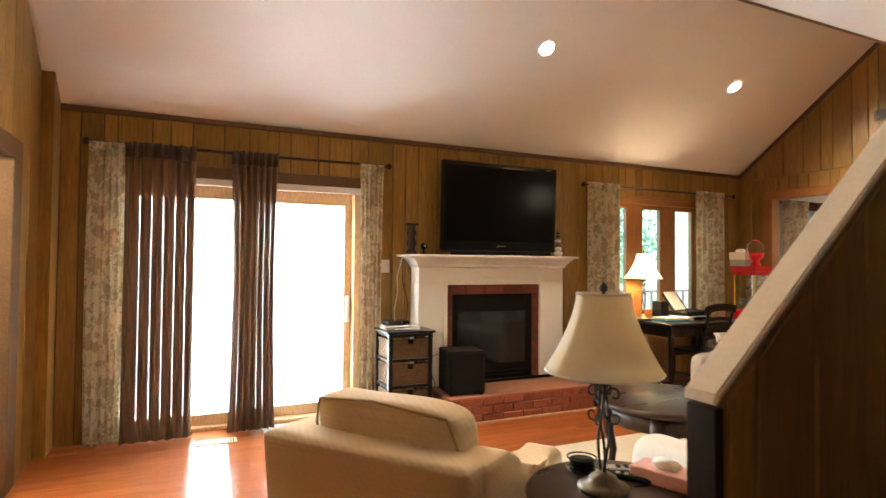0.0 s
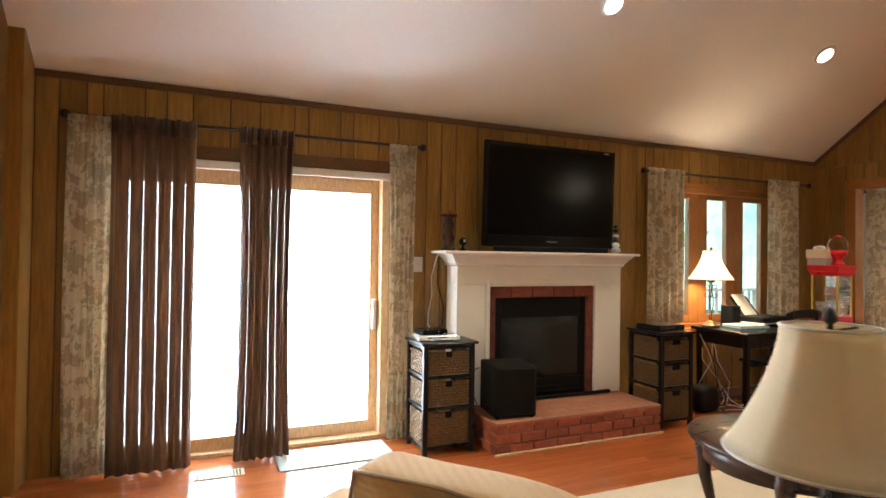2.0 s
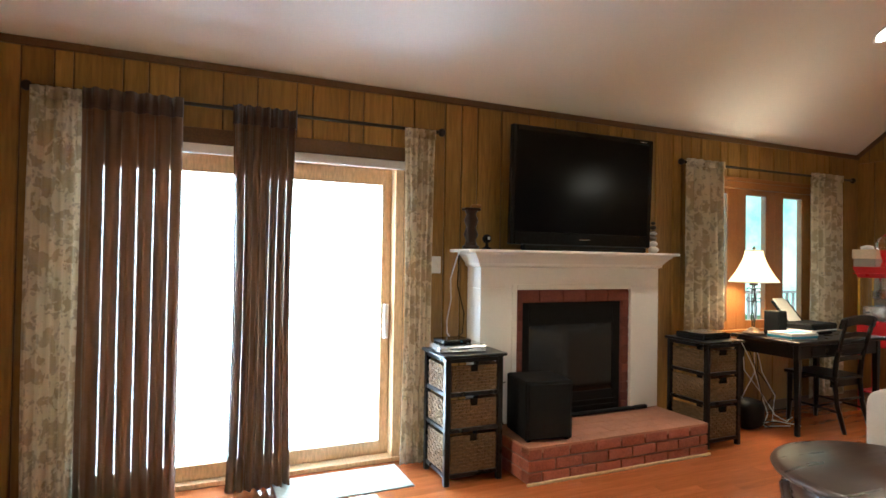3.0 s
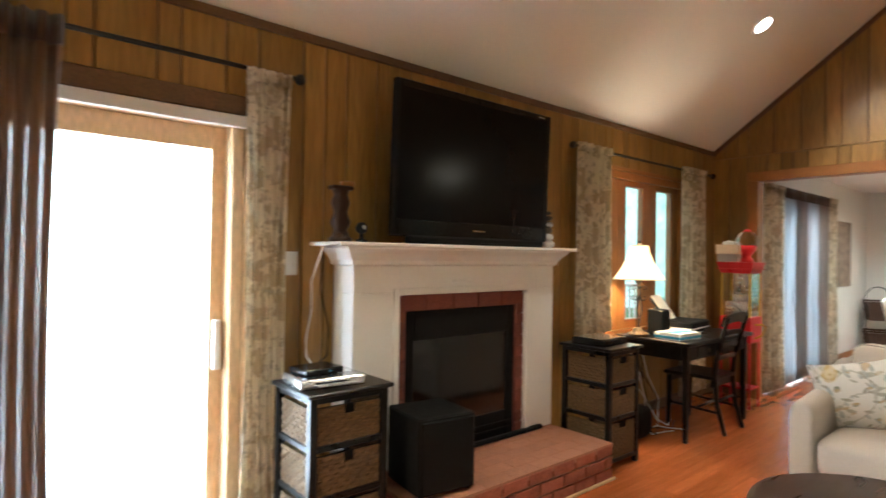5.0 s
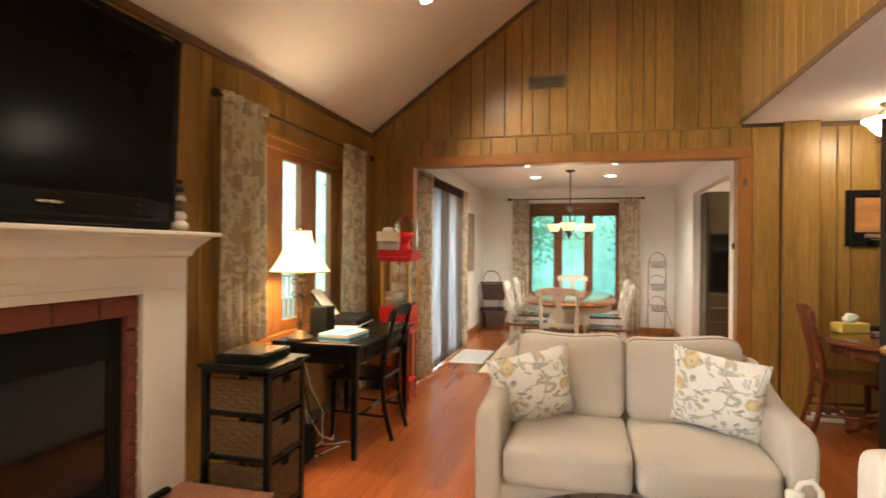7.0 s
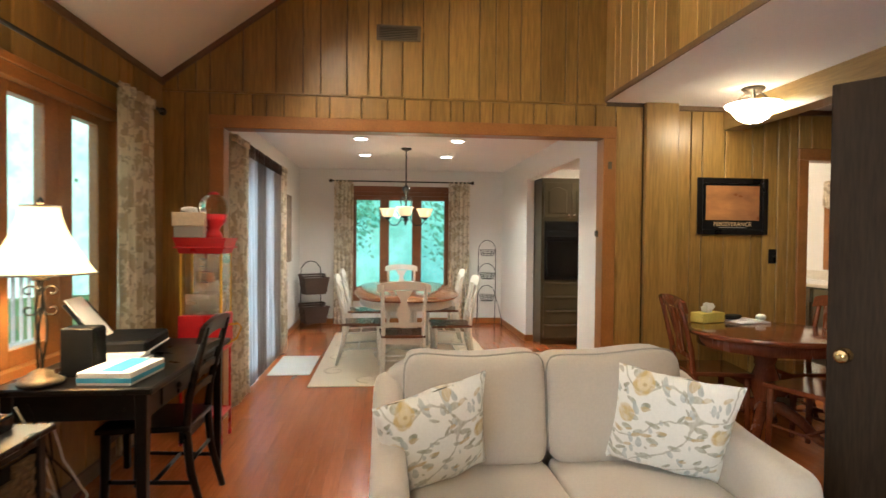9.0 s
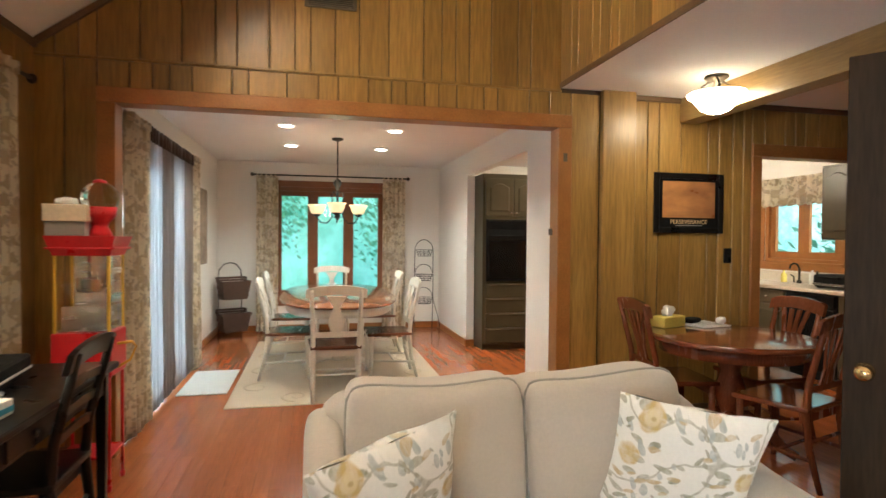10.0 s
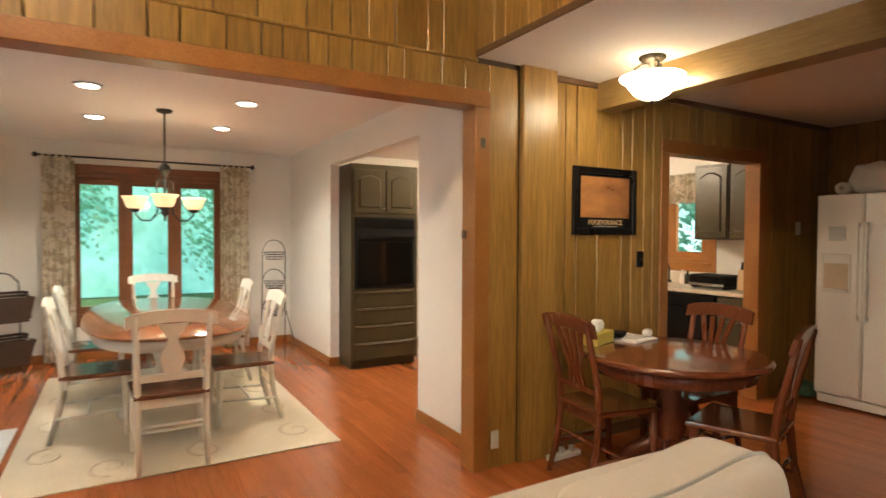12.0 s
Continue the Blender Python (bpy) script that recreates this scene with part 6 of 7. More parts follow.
for z in (0.006, 0.022, 0.038):
    bm = fresh()
    lathe(bm, [(0.0, z - 0.005), (0.045, z - 0.005), (0.045, z + 0.006), (0.0, z + 0.006)], 24)
    part("coaster", bm, MATTBLACK, co, "", True)
bm = fresh()
for z in (0.01, 0.05):
    tube(bm, [(0.053 * math.cos(k * math.tau / 28), 0.053 * math.sin(k * math.tau / 28), z) for k in range(28)], 0.003, 5, True)
part("wire_rings", bm, IRON, co, "", True)
for i, (x, y, a) in enumerate(((1.60, 1.62, 40), (1.655, 1.68, 65))):
    rm = thing("remote_control", pose(x, y, 0.612, 0, 0, a), "slim remote control on the end table", "remote control", "remote controls")
    part("body", boxes((-0.022, 0.022, -0.085, 0.085, 0, 0.018), bevel=0.006), (MATTBLACK, CHROME)[i], rm)
    for b in range(4):
        part("button", boxes((-0.012, 0.012, -0.06 + b * 0.03, -0.045 + b * 0.03, 0.018, 0.0205), bevel=0.001), (PIPING, MATTBLACK)[i], rm)
tx = thing("tissue_carton", pose(1.70, 1.54, 0.612, 0, 0, 20), "pink tissue carton with a white tissue on the end table", "tissue box")
part("carton", boxes((-0.06, 0.06, -0.11, 0.11, 0.0, 0.05), bevel=0.004), PINK, tx)
bm = fresh()
puff(bm, -0.03, 0.03, -0.05, 0.05, 0.04, 0.085, 6, 2.4)
for v in bm.verts:
    v.co += Vector(noise.noise_vector(v.co * 45)) * 0.01
part("tissue", bm, PAPER, tx, "", True)


def rug(name, x0, x1, y0, y1, m, label, t=0.008):
    bm = fresh()
    box(bm, x0, x1, y0, y1, 0.0005, t, 0.003)
    return single(name, bm, m, label, "rug")


jug = thing("plastic_jug", pose(3.80, 2.14, 0.008), "clear grey plastic jug with a white looped handle", "jug")
bm = fresh()
lathe(bm, [(0.0, 0.0), (0.075, 0.0), (0.08, 0.02), (0.08, 0.28), (0.06, 0.36), (0.03, 0.40), (0.03, 0.43), (0.0, 0.43)], 20)
part("body", bm, PIPING, jug, "", True)
bm = fresh()
tube(bm, [(0.02, 0, 0.42), (0.03, -0.03, 0.475), (0.03, -0.07, 0.485), (0.03, -0.10, 0.45), (0.03, -0.105, 0.38), (0.03, -0.085, 0.31)], 0.012, 8)
part("handle", bm, PLASTICW, jug, "white plastic handle", True)
bm = fresh()
lathe(bm, [(0.033, 0.425), (0.033, 0.45), (0.0, 0.455)], 16)
part("cap", bm, PLASTICW, jug, "", True)
rug("living_room_rug", 1.9, 3.85, 1.9, 3.575, RUG, "cream woven rug under the coffee table")
drug = rug("dining_rug", 7.58, 10.55, 2.17, 4.10, RUG, "cream woven rug with a sculpted border under the dining table")
for i, (cx, cy, fl) in enumerate(((7.95, 2.38, 1), (8.55, 2.38, -1), (9.2, 2.38, 1), (9.85, 2.40, -1), (7.86, 3.0, 1), (7.84, 3.55, -1), (8.2, 3.9, 1), (8.9, 3.9, -1), (9.6, 3.9, 1))):
    bm = fresh()
    pts = [(cx + fl * (0.16 - 0.007 * k) * math.cos(k * 0.42), cy + (0.13 - 0.0058 * k) * math.sin(k * 0.42), 0.0075) for k in range(20)]
    tube(bm, pts, [0.016 - 0.0005 * k for k in range(20)], 6)
    for v in bm.verts:
        v.co.z = 0.0075 + (v.co.z - 0.0075) * 0.22
    part("scroll_motif", bm, RUGDARK, drug, "tan raised scroll", True)
rug("door_mat", 8.05, 8.96, 4.14, 4.56, MATTING, "pale grey mat before the dining slider")
rug("slider_mat", 0.76, 1.56, 4.60, 4.98, MATTING, "pale mat before the sliding door")
fv_ = thing("floor_vent", pose(0.40, 4.70, 0), "cream metal floor register with slots", "floor vent")
part("plate", boxes((-0.15, 0.15, -0.06, 0.06, 0.0, 0.006), bevel=0.002), OAK, fv_)
for i in range(14):
    for y in (-0.03, 0.022):
        part("slot", boxes((-0.135 + i * 0.0195, -0.124 + i * 0.0195, y - 0.022, y + 0.022, 0.006, 0.0075)), IRON, fv_)

# wall register high on the gable
wv = thing("wall_register", pose(EX - 0.014, 3.30, 2.955), "brown louvred air register high on the panelled wall", "air vent")
part("frame", boxes((-0.01, 0, -0.17, -0.145, -0.06, 0.06), (-0.01, 0, 0.145, 0.17, -0.06, 0.06), (-0.01, 0, -0.145, 0.145, 0.045, 0.06), (-0.01, 0, -0.145, 0.145, -0.06, -0.045), bevel=0.002), BRONZE, wv)
part("backing", boxes((-0.003, 0, -0.145, 0.145, -0.045, 0.045)), MATTBLACK, wv)
for i in range(7):
    z = -0.040 + i * 0.0125
    part("slat", boxes((-0.009, -0.004, -0.145, 0.145, z, z + 0.006)), BRONZE, wv)

# ---------------------------------------------------------------- stairs
stair_wall = cut_wall("wall_stair", "y", 1.03, 1.13, 2.98, 4.66, 0, CZ, [(3.86, 4.58, 0, 2.04)], PANEL_BACK, "wood panelled wall of the stairs with a closet doorway")
bm = fresh()
prism(bm, [(1.34, 0), (2.98, 0), (2.98, 2.475), (1.34, 1.035)], "y", 1.04, 1.10)
hw_ = single("wall_stair_half", bm, PANEL, "wood panelled half wall rising with the stairs", "wall", kind="structure")
bm = fresh()
prism(bm, [(1.31, 1.035), (1.31, 1.063), (2.98, 2.527), (2.98, 2.487)], "y", 1.018, 1.118)
bmesh.ops.bevel(bm, geom=list(bm.edges), offset=0.006, segments=2, affect="EDGES")
single("trim_stair_cap", bm, CAPWHITE, "pale painted cap along the stair half wall", "trim", kind="structure")
strip("trim_stair_end", DOORDARK, [(1.315, 1.345, 1.024, 1.114, 0, 1.03)], "dark end board of the stair half wall")
stairs = thing("stairs", pose(0, 0, 0), "wooden stairs rising between panelled walls", "stairs", kind="structure")
for i in range(11):
    x, z = 1.72 + i * 0.205, 0.18 * (i + 1)
    part("tread", boxes((x - 0.025, x + 0.205, 0.06, 1.03, z - 0.03, z), bevel=0.006), TRIM, stairs)
    part("riser", boxes((x, x + 0.02, 0.06, 1.03, z - 0.18, z - 0.03)), DARKTRIM, stairs)
cut_wall("wall_stair_south", "y", -0.06, 0.05, 1.7, 4.66, 0, CZ, [], PANEL_BACK, "panelled wall on the far side of the stairs")
cl = thing("closet_door", pose(3.87, 1.13, 0, 0, 0, 36), "dark brown closet door standing ajar with a brass knob", "door", kind="structure")
part("slab", boxes((0, 0.75, -0.035, 0.0, 0.012, 2.03), bevel=0.004), DOORDARK, cl)
for s in (-1, 1):
    bm = fresh()
    lathe(bm, [(0.0, 0.0), (0.03, 0.0), (0.03, 0.006), (0.012, 0.012), (0.011, 0.03), (0.026, 0.042), (0.029, 0.055), (0.02, 0.066), (0.0, 0.069)], 20)
    shift(bm, Matrix.Translation((0.685, 0.0 if s > 0 else -0.035, 0.93)) @ Matrix.Rotation(radians(-90 * s), 4, "X"))
    part("knob", bm, BRASS, cl, "polished brass knob", True)
for z in (0.25, 1.0, 1.75):
    part("hinge", boxes((-0.012, 0.0, -0.03, 0.004, z, z + 0.09), bevel=0.002), BRASS, cl)

# ---------------------------------------------------------------- dining room
dt = thing("dining_table", pose(9.16, 3.15, 0), "oval dining table with a brown top on a white turned pedestal", "dining table")
bm = fresh()
lathe(bm, [(0.0, 0.735), (0.96, 0.735), (0.985, 0.74), (1.0, 0.752), (0.985, 0.764), (0.0, 0.765)], 72, sx=1.30, sy=0.60)
for v in bm.verts:
    a = math.atan2(v.co.y / 0.60, v.co.x / 1.30)
    k = (abs(math.cos(a)) ** 2.7 + abs(math.sin(a)) ** 2.7) ** (-1 / 2.7)
    v.co.x, v.co.y = v.co.x * k, v.co.y * k
part("tabletop", bm, TABLETOP, dt, "", True)
bm = fresh()
lathe(bm, [(0.90, 0.65), (0.915, 0.65), (0.915, 0.735), (0.90, 0.735), (0.90, 0.65)], 64, sx=1.30, sy=0.59)
for v in bm.verts:
    a = math.atan2(v.co.y / 0.59, v.co.x / 1.30)
    k = (abs(math.cos(a)) ** 2.7 + abs(math.sin(a)) ** 2.7) ** (-1 / 2.7)
    v.co.x, v.co.y = v.co.x * k, v.co.y * k
part("apron", bm, CHAIRWHITE, dt, "", True)
for px in (-0.42, 0.42):
    bm = fresh()
    lathe(bm, [(0.0, 0.12), (0.07, 0.12), (0.075, 0.2), (0.05, 0.25), (0.085, 0.36), (0.08, 0.5), (0.05, 0.58), (0.07, 0.65), (0.0, 0.65)], 20, (px, 0))
    part("pedestal", bm, CHAIRWHITE, dt, "", True)
    for s in (-1, 1):
        bm = fresh()
        tube(bm, [(px, 0, 0.16), (px + 0.05, s * 0.15, 0.15), (px + 0.08, s * 0.28, 0.07), (px + 0.09, s * 0.36, 0.035)], [0.045, 0.04, 0.033, 0.035], 8)
        part("foot", bm, CHAIRWHITE, dt, "", True)
G = "white chairs round the dining table"
dc = side_chair("dining_chair", pose(7.66, 3.215, 0.008, 0, 0, -90), CHAIRWHITE, SEATBROWN, "white painted dining chair with a vase splat and brown seat", G, 1, 0.97, 0.47, "vase", "brown wooden seat")
for x, y, a in ((8.62, 3.84, 180), (9.65, 3.86, 180), (8.45, 2.48, 0), (9.72, 2.46, 0), (11.0, 3.15, 90)):
    copy_thing(dc, pose(x, y, 0.008 if x < 10.5 else 0.0, 0, 0, a))
dpn = thing("wall_picture", pose(10.08, DY - 0.004, 1.50), "dark toned canvas print on the dining wall", "picture")
part("canvas", boxes((-0.37, 0.37, -0.03, 0, -0.46, 0.46), bevel=0.004), CANVAS, dpn)

# two-tier wicker baskets on an iron stand
ws = thing("basket_stand", pose(11.0, 4.48, 0, 0, 0, -62), "two dark wicker bins hung on a black iron stand", "basket stand")
bm = fresh()
tube(bm, [(-0.16, 0.10, 0.0), (-0.16, 0.11, 0.8), (-0.15, 0.11, 0.92), (-0.08, 0.11, 1.0), (0.0, 0.11, 1.02), (0.08, 0.11, 1.0), (0.15, 0.11, 0.92), (0.16, 0.11, 0.8), (0.16, 0.10, 0.0)], 0.008, 6)
part("frame", bm, IRON, ws, "", True)
for zb in (0.06, 0.50):
    bm = fresh()
    rows, n = 9, 36
    for r in range(rows):
        za, zc = zb + 0.03 + 0.26 * r / rows, zb + 0.03 + 0.26 * (r + 1) / rows
        f = 0.78 + 0.22 * r / rows
        for q in range(n):
            o = 0.004 * ((q + r) % 2)
            t0, t1 = q / n, (q + 1) / n

            def rim(t):
                u = (t * 4) % 4
                k = int(u)
                g = u - k
                c = ((-0.2, -0.16), (0.2, -0.16), (0.2, 0.12), (-0.2, 0.12))
                a, b = c[k], c[(k + 1) % 4]
                return (a[0] + (b[0] - a[0]) * g) * f, (a[1] + (b[1] - a[1]) * g) * f
            (xa, ya), (xb, yb) = rim(t0), rim(t1 - 1e-6)
            lift = 0.04 * (1 if (ya + yb) / 2 > 0 else -0.3) * r / rows
            vs = [bm.verts.new(p) for p in ((xa * (1 + o), ya * (1 + o), za + lift), (xb * (1 + o), yb * (1 + o), za + lift), (xb * (1 + o), yb * (1 + o), zc + lift), (xa * (1 + o), ya * (1 + o), zc + lift))]
            bm.faces.new(vs)
    box(bm, -0.155, 0.155, -0.12, 0.09, zb + 0.025, zb + 0.035)
    bk_ = part("wicker_bin", bm, DARKWICKER, ws, "dark woven bin")
    md = bk_.modifiers.new("thick", "SOLIDIFY")
    md.thickness = 0.01
# folding three-tier wire rack
wr = thing("wire_rack", pose(10.95, 1.83, 0, 0, 0, 60), "three-tier folding wire basket rack with arched tops", "rack")
for s in (-1, 1):
    bm = fresh()
    tube(bm, [(s * 0.15, 0.05, 0.0), (s * 0.145, 0.0, 0.5), (s * 0.14, -0.01, 1.22)], 0.006, 6)
    part("post", bm, IRON, wr, "", True)
    bm = fresh()
    tube(bm, [(s * 0.15, 0.0, 0.5), (s * 0.2, -0.16, 0.12), (s * 0.19, -0.19, 0.0)], 0.005, 6)
    part("strut", bm, IRON, wr, "", True)
for zb in (0.42, 0.76, 1.12):
    bm = fresh()
    for z, r in ((zb, 0.095), (zb + 0.03, 0.105), (zb + 0.06, 0.115), (zb + 0.09, 0.125)):
        tube(bm, [(r * math.cos(k * math.tau / 24), -0.03 + r * 0.7 * math.sin(k * math.tau / 24), z) for k in range(24)], 0.0035, 5, True)
    for k in range(10):
        c, s = math.cos(k * math.tau / 10), math.sin(k * math.tau / 10)
        tube(bm, [(0.02 * c, -0.03 + 0.014 * s, zb), (0.095 * c, -0.03 + 0.0665 * s, zb), (0.125 * c, -0.03 + 0.0875 * s, zb + 0.09)], 0.003, 5)
    part("wire_basket", bm, IRON, wr, "", True)
    bm = fresh()
    tube(bm, [(0.14 * math.cos(t), -0.01, zb + 0.08 + 0.16 * math.sin(t)) for t in [math.pi * k / 14 for k in range(15)]], 0.005, 6)
    part("arch", bm, IRON, wr, "", True)

# ---------------------------------------------------------------- kitchen


def raised_door(x0, x1, z0, z1, arch):
    """A cabinet door in local x and z that faces -y, with a sunk field and a raised, arched panel."""
    bm = fresh()
    box(bm, x0, x1, -0.02, 0.0, z0, z1, 0.003)
    k = 10
    w = x1 - x0
    top = [(x1 - 0.055 - (w - 0.11) * i / k, z1 - 0.06 - (0.05 * (1 - math.sin(math.pi * i / k)) if arch else 0)) for i in range(k + 1)]
    pts = [(x0 + 0.055, z0 + 0.06), (x1 - 0.055, z0 + 0.06)] + top
    A = [bm.verts.new((x, -0.021, z)) for x, z in pts]
    cx, cz = (x0 + x1) / 2, (z0 + z1) / 2
    B = [bm.verts.new((cx + (x - cx) * 0.93, -0.031, cz + (z - cz) * 0.95)) for x, z in pts]
    n = len(pts)
    for i in range(n):
        bm.faces.new((A[i], A[(i + 1) % n], B[(i + 1) % n], B[i]))
    bm.faces.new(B)
    return bm


def knob(parent, x, z, m=CHROME):
    bm = fresh()
    lathe(bm, [(0.0, 0.0), (0.006, 0.0), (0.006, 0.012), (0.013, 0.018), (0.011, 0.026), (0.0, 0.028)], 12)
    shift(bm, Matrix.Translation((x, -0.02, z)) @ Matrix.Rotation(radians(90), 4, "X"))
    return part("knob", bm, m, parent, "", True)


ov = thing("oven_tower", pose(9.45, 1.388, 0, 0, 0, -90), "tall olive brown cabinet with a black built-in double oven", "oven cabinet")
OW = 0.78
part("carcass", boxes((0, OW, 0.0, 0.62, 0.08, 2.18), (0.02, OW, 0.06, 0.6, 0, 0.08), bevel=0.003), OLIVE, ov)
for a, b in ((0.03, OW / 2 - 0.005), (OW / 2 + 0.005, OW - 0.03)):
    dr = part("door", raised_door(a, b, 1.66, 2.12, True), OLIVE, ov)
    knob(dr, b - 0.03 if a < 0.1 else a + 0.03, 1.70)
part("oven_face", boxes((0.04, OW - 0.04, -0.025, 0.0, 0.86, 1.62), bevel=0.004), MATTBLACK, ov, "black glass oven front")
part("control_panel", boxes((0.05, OW - 0.05, -0.032, -0.025, 1.50, 1.60), bevel=0.003), BLACKGLOSS, ov)
part("oven_door_glass", boxes((0.07, OW - 0.07, -0.034, -0.025, 0.90, 1.36), bevel=0.003), DARKGLASS, ov)
part("oven_handle", boxes((0.07, OW - 0.07, -0.065, -0.045, 1.40, 1.42), (0.09, 0.11, -0.05, -0.025, 1.40, 1.42), (OW - 0.11, OW - 0.09, -0.05, -0.025, 1.40, 1.42), bevel=0.003), BLACKGLOSS, ov)
for z0, z1 in ((0.66, 0.83), (0.475, 0.65), (0.29, 0.465), (0.10, 0.28)):
    part("drawer", boxes((0.035, OW - 0.035, -0.018, 0.0, z0, z1), (0.08, OW - 0.08, -0.03, -0.017, z1 - 0.03, z1 - 0.012), bevel=0.004), OLIVE, ov)


def base_unit(x0, x1, label, kind="door"):
    """A kitchen base cabinet along the south wall, facing north."""
    d = thing("base_cabinet", pose(x1, -1.45, 0, 0, 0, 180), label, "cabinet", "kitchen base cabinets")
    w = x1 - x0
    part("carcass", boxes((0.002, w - 0.002, 0.0, 0.59, 0.09, 0.87), (0.002, w - 0.002, 0.06, 0.58, 0, 0.09), bevel=0.002), OLIVE, d)
    dr = part("drawer", boxes((0.02, w - 0.02, -0.018, 0, 0.72, 0.85), bevel=0.004), OLIVE, d)
    knob(dr, w / 2, 0.785)
    dd = part("door", raised_door(0.02, w - 0.02, 0.12, 0.70, False), OLIVE, d)
    knob(dd, w - 0.05, 0.64)
    return d


for x0, x1 in ((6.88, 7.20), (7.80, 8.26), (8.27, 8.74), (8.75, 9.3)):
    base_unit(x0, x1, "olive brown kitchen base cabinet with a drawer")
dw = thing("dishwasher", pose(7.79, -1.45, 0, 0, 0, 180), "black dishwasher under the counter", "dishwasher")
part("body", boxes((0, 0.58, 0.0, 0.58, 0.09, 0.865), bevel=0.004), MATTBLACK, dw)
part("door_panel", boxes((0.01, 0.57, -0.03, 0.0, 0.12, 0.72), bevel=0.006), BLACKGLOSS, dw)
part("control_strip", boxes((0.01, 0.57, -0.03, 0.0, 0.73, 0.86), bevel=0.006), BLACKGLOSS, dw)
part("kickplate", boxes((0.0, 0.58, 0.05, 0.08, 0.0, 0.09)), MATTBLACK, dw)
single("countertop", boxes((6.87, 9.32, -2.045, -1.41, 0.872, 0.91), bevel=0.006), COUNTER, "cream laminate kitchen countertop", "countertop")
single("backsplash", boxes((6.87, 9.32, -2.047, -2.03, 0.912, 1.02), bevel=0.003), COUNTER, "low cream backsplash behind the counter", "backsplash")


def wall_unit(x0, x1, label):
    d = thing("wall_cabinet", pose(x1, -1.73, 0, 0, 0, 180), label, "cabinet", "kitchen wall cabinets")
    w = x1 - x0
    part("carcass", boxes((0.002, w - 0.002, 0, 0.318, 1.40, 2.16), bevel=0.002), OLIVE, d)
    dd = part("door", raised_door(0.015, w - 0.015, 1.42, 2.14, True), OLIVE, d)
    knob(dd, 0.05, 1.47)
    return d


wall_unit(7.28, 7.66, "olive brown arched-panel wall cabinet beside the window")
wall_unit(6.90, 7.275, "olive brown arched-panel wall cabinet by the doorway")
drape("window_valance", 7.66, 8.80, -2.0, 1.80, 2.12, 9, 0.02, FLORALC, "short floral valance over the kitchen window", seed=31)
fa = thing("kitchen_faucet", pose(8.12, -1.93, 0.911), "dark bronze gooseneck kitchen faucet", "faucet")
bm = fresh()
tube(bm, [(0, 0, 0), (0, 0, 0.16), (0, 0.03, 0.21), (0, 0.08, 0.225), (0, 0.12, 0.20), (0, 0.13, 0.16)], 0.011, 8)
part("spout", bm, IRON, fa, "", True)
bm = fresh()
lathe(bm, [(0.0, 0.0), (0.028, 0.0), (0.024, 0.03), (0.0, 0.035)], 14)
part("base", bm, IRON, fa, "", True)
bm = fresh()
tube(bm, [(0.07, 0, 0), (0.07, 0, 0.07), (0.09, 0.03, 0.09)], 0.008, 8)
part("lever", bm, IRON, fa, "", True)
for x, m, hgt, lab in ((7.92, PLASTICW, 0.16, "white soap bottle"), (8.30, YELLOWBOX, 0.14, "yellow dish soap bottle"), (7.86, IRON, 0.15, "dark soap dispenser")):
    bm = fresh()
    lathe(bm, [(0.0, 0.0), (0.03, 0.0), (0.032, 0.01), (0.03, hgt * 0.65), (0.012, hgt * 0.78), (0.012, hgt * 0.95), (0.0, hgt)], 16)
    ob = single("soap_bottle", bm, m, lab + " beside the sink", "bottle", "bottles by the sink", smooth=True)
    ob.location = (x, -1.9, 0.911)
to = thing("toaster_oven", pose(7.40, -1.70, 0.911), "black and steel countertop grill", "toaster oven")
part("body", boxes((-0.20, 0.20, -0.14, 0.14, 0.015, 0.14), bevel=0.02), MATTBLACK, to)
part("band", boxes((-0.19, 0.19, 0.14, 0.146, 0.03, 0.055), bevel=0.002), CHROME, to)
part("handle", boxes((-0.12, 0.12, 0.15, 0.165, 0.10, 0.12), (-0.12, -0.10, 0.13, 0.152, 0.10, 0.12), (0.10, 0.12, 0.13, 0.152, 0.10, 0.12), bevel=0.003), BLACKGLOSS, to)
part("feet", boxes((-0.18, -0.15, -0.1, 0.1, 0, 0.016), (0.15, 0.18, -0.1, 0.1, 0, 0.016)), MATTBLACK, to)
kb = thing("knife_block", pose(7.12, -1.75, 0.911, 0, 0, 20), "wooden knife block with black handled knives", "knife block")
bm = fresh()
prism(bm, [(-0.06, 0.0), (0.08, 0.0), (0.03, 0.20), (-0.08, 0.16)], "x", -0.05, 0.05)
part("block", bm, OAK, kb)
for x in (-0.03, 0.0, 0.03):
    for k in range(2):
        bm = fresh()
        tube(bm, [(x, -0.01 - k * 0.04, 0.18 - k * 0.015), (x, -0.04 - k * 0.04, 0.27 - k * 0.015)], 0.009, 6)
        part("knife_handle", bm, MATTBLACK, kb, "", True)

# refrigerator
fr = thing("refrigerator", pose(6.46, -1.70, 0, 0, 0, 180), "white side-by-side refrigerator with an ice dispenser", "refrigerator")
part("case", boxes((0, 0.90, 0.06, 0.76, 0.02, 1.79), bevel=0.008), FRIDGE, fr)
fd = part("freezer_door", boxes((0.004, 0.355, 0.0, 0.058, 0.10, 1.785), bevel=0.012), FRIDGE, fr)
rd = part("fridge_door", boxes((0.363, 0.896, 0.0, 0.058, 0.10, 1.785), bevel=0.012), FRIDGE, fr)
part("handle", boxes((0.318, 0.338, -0.045, -0.025, 0.75, 1.55), (0.318, 0.338, -0.03, 0.004, 0.75, 0.79), (0.318, 0.338, -0.03, 0.004, 1.51, 1.55), bevel=0.004), FRIDGE, fd)
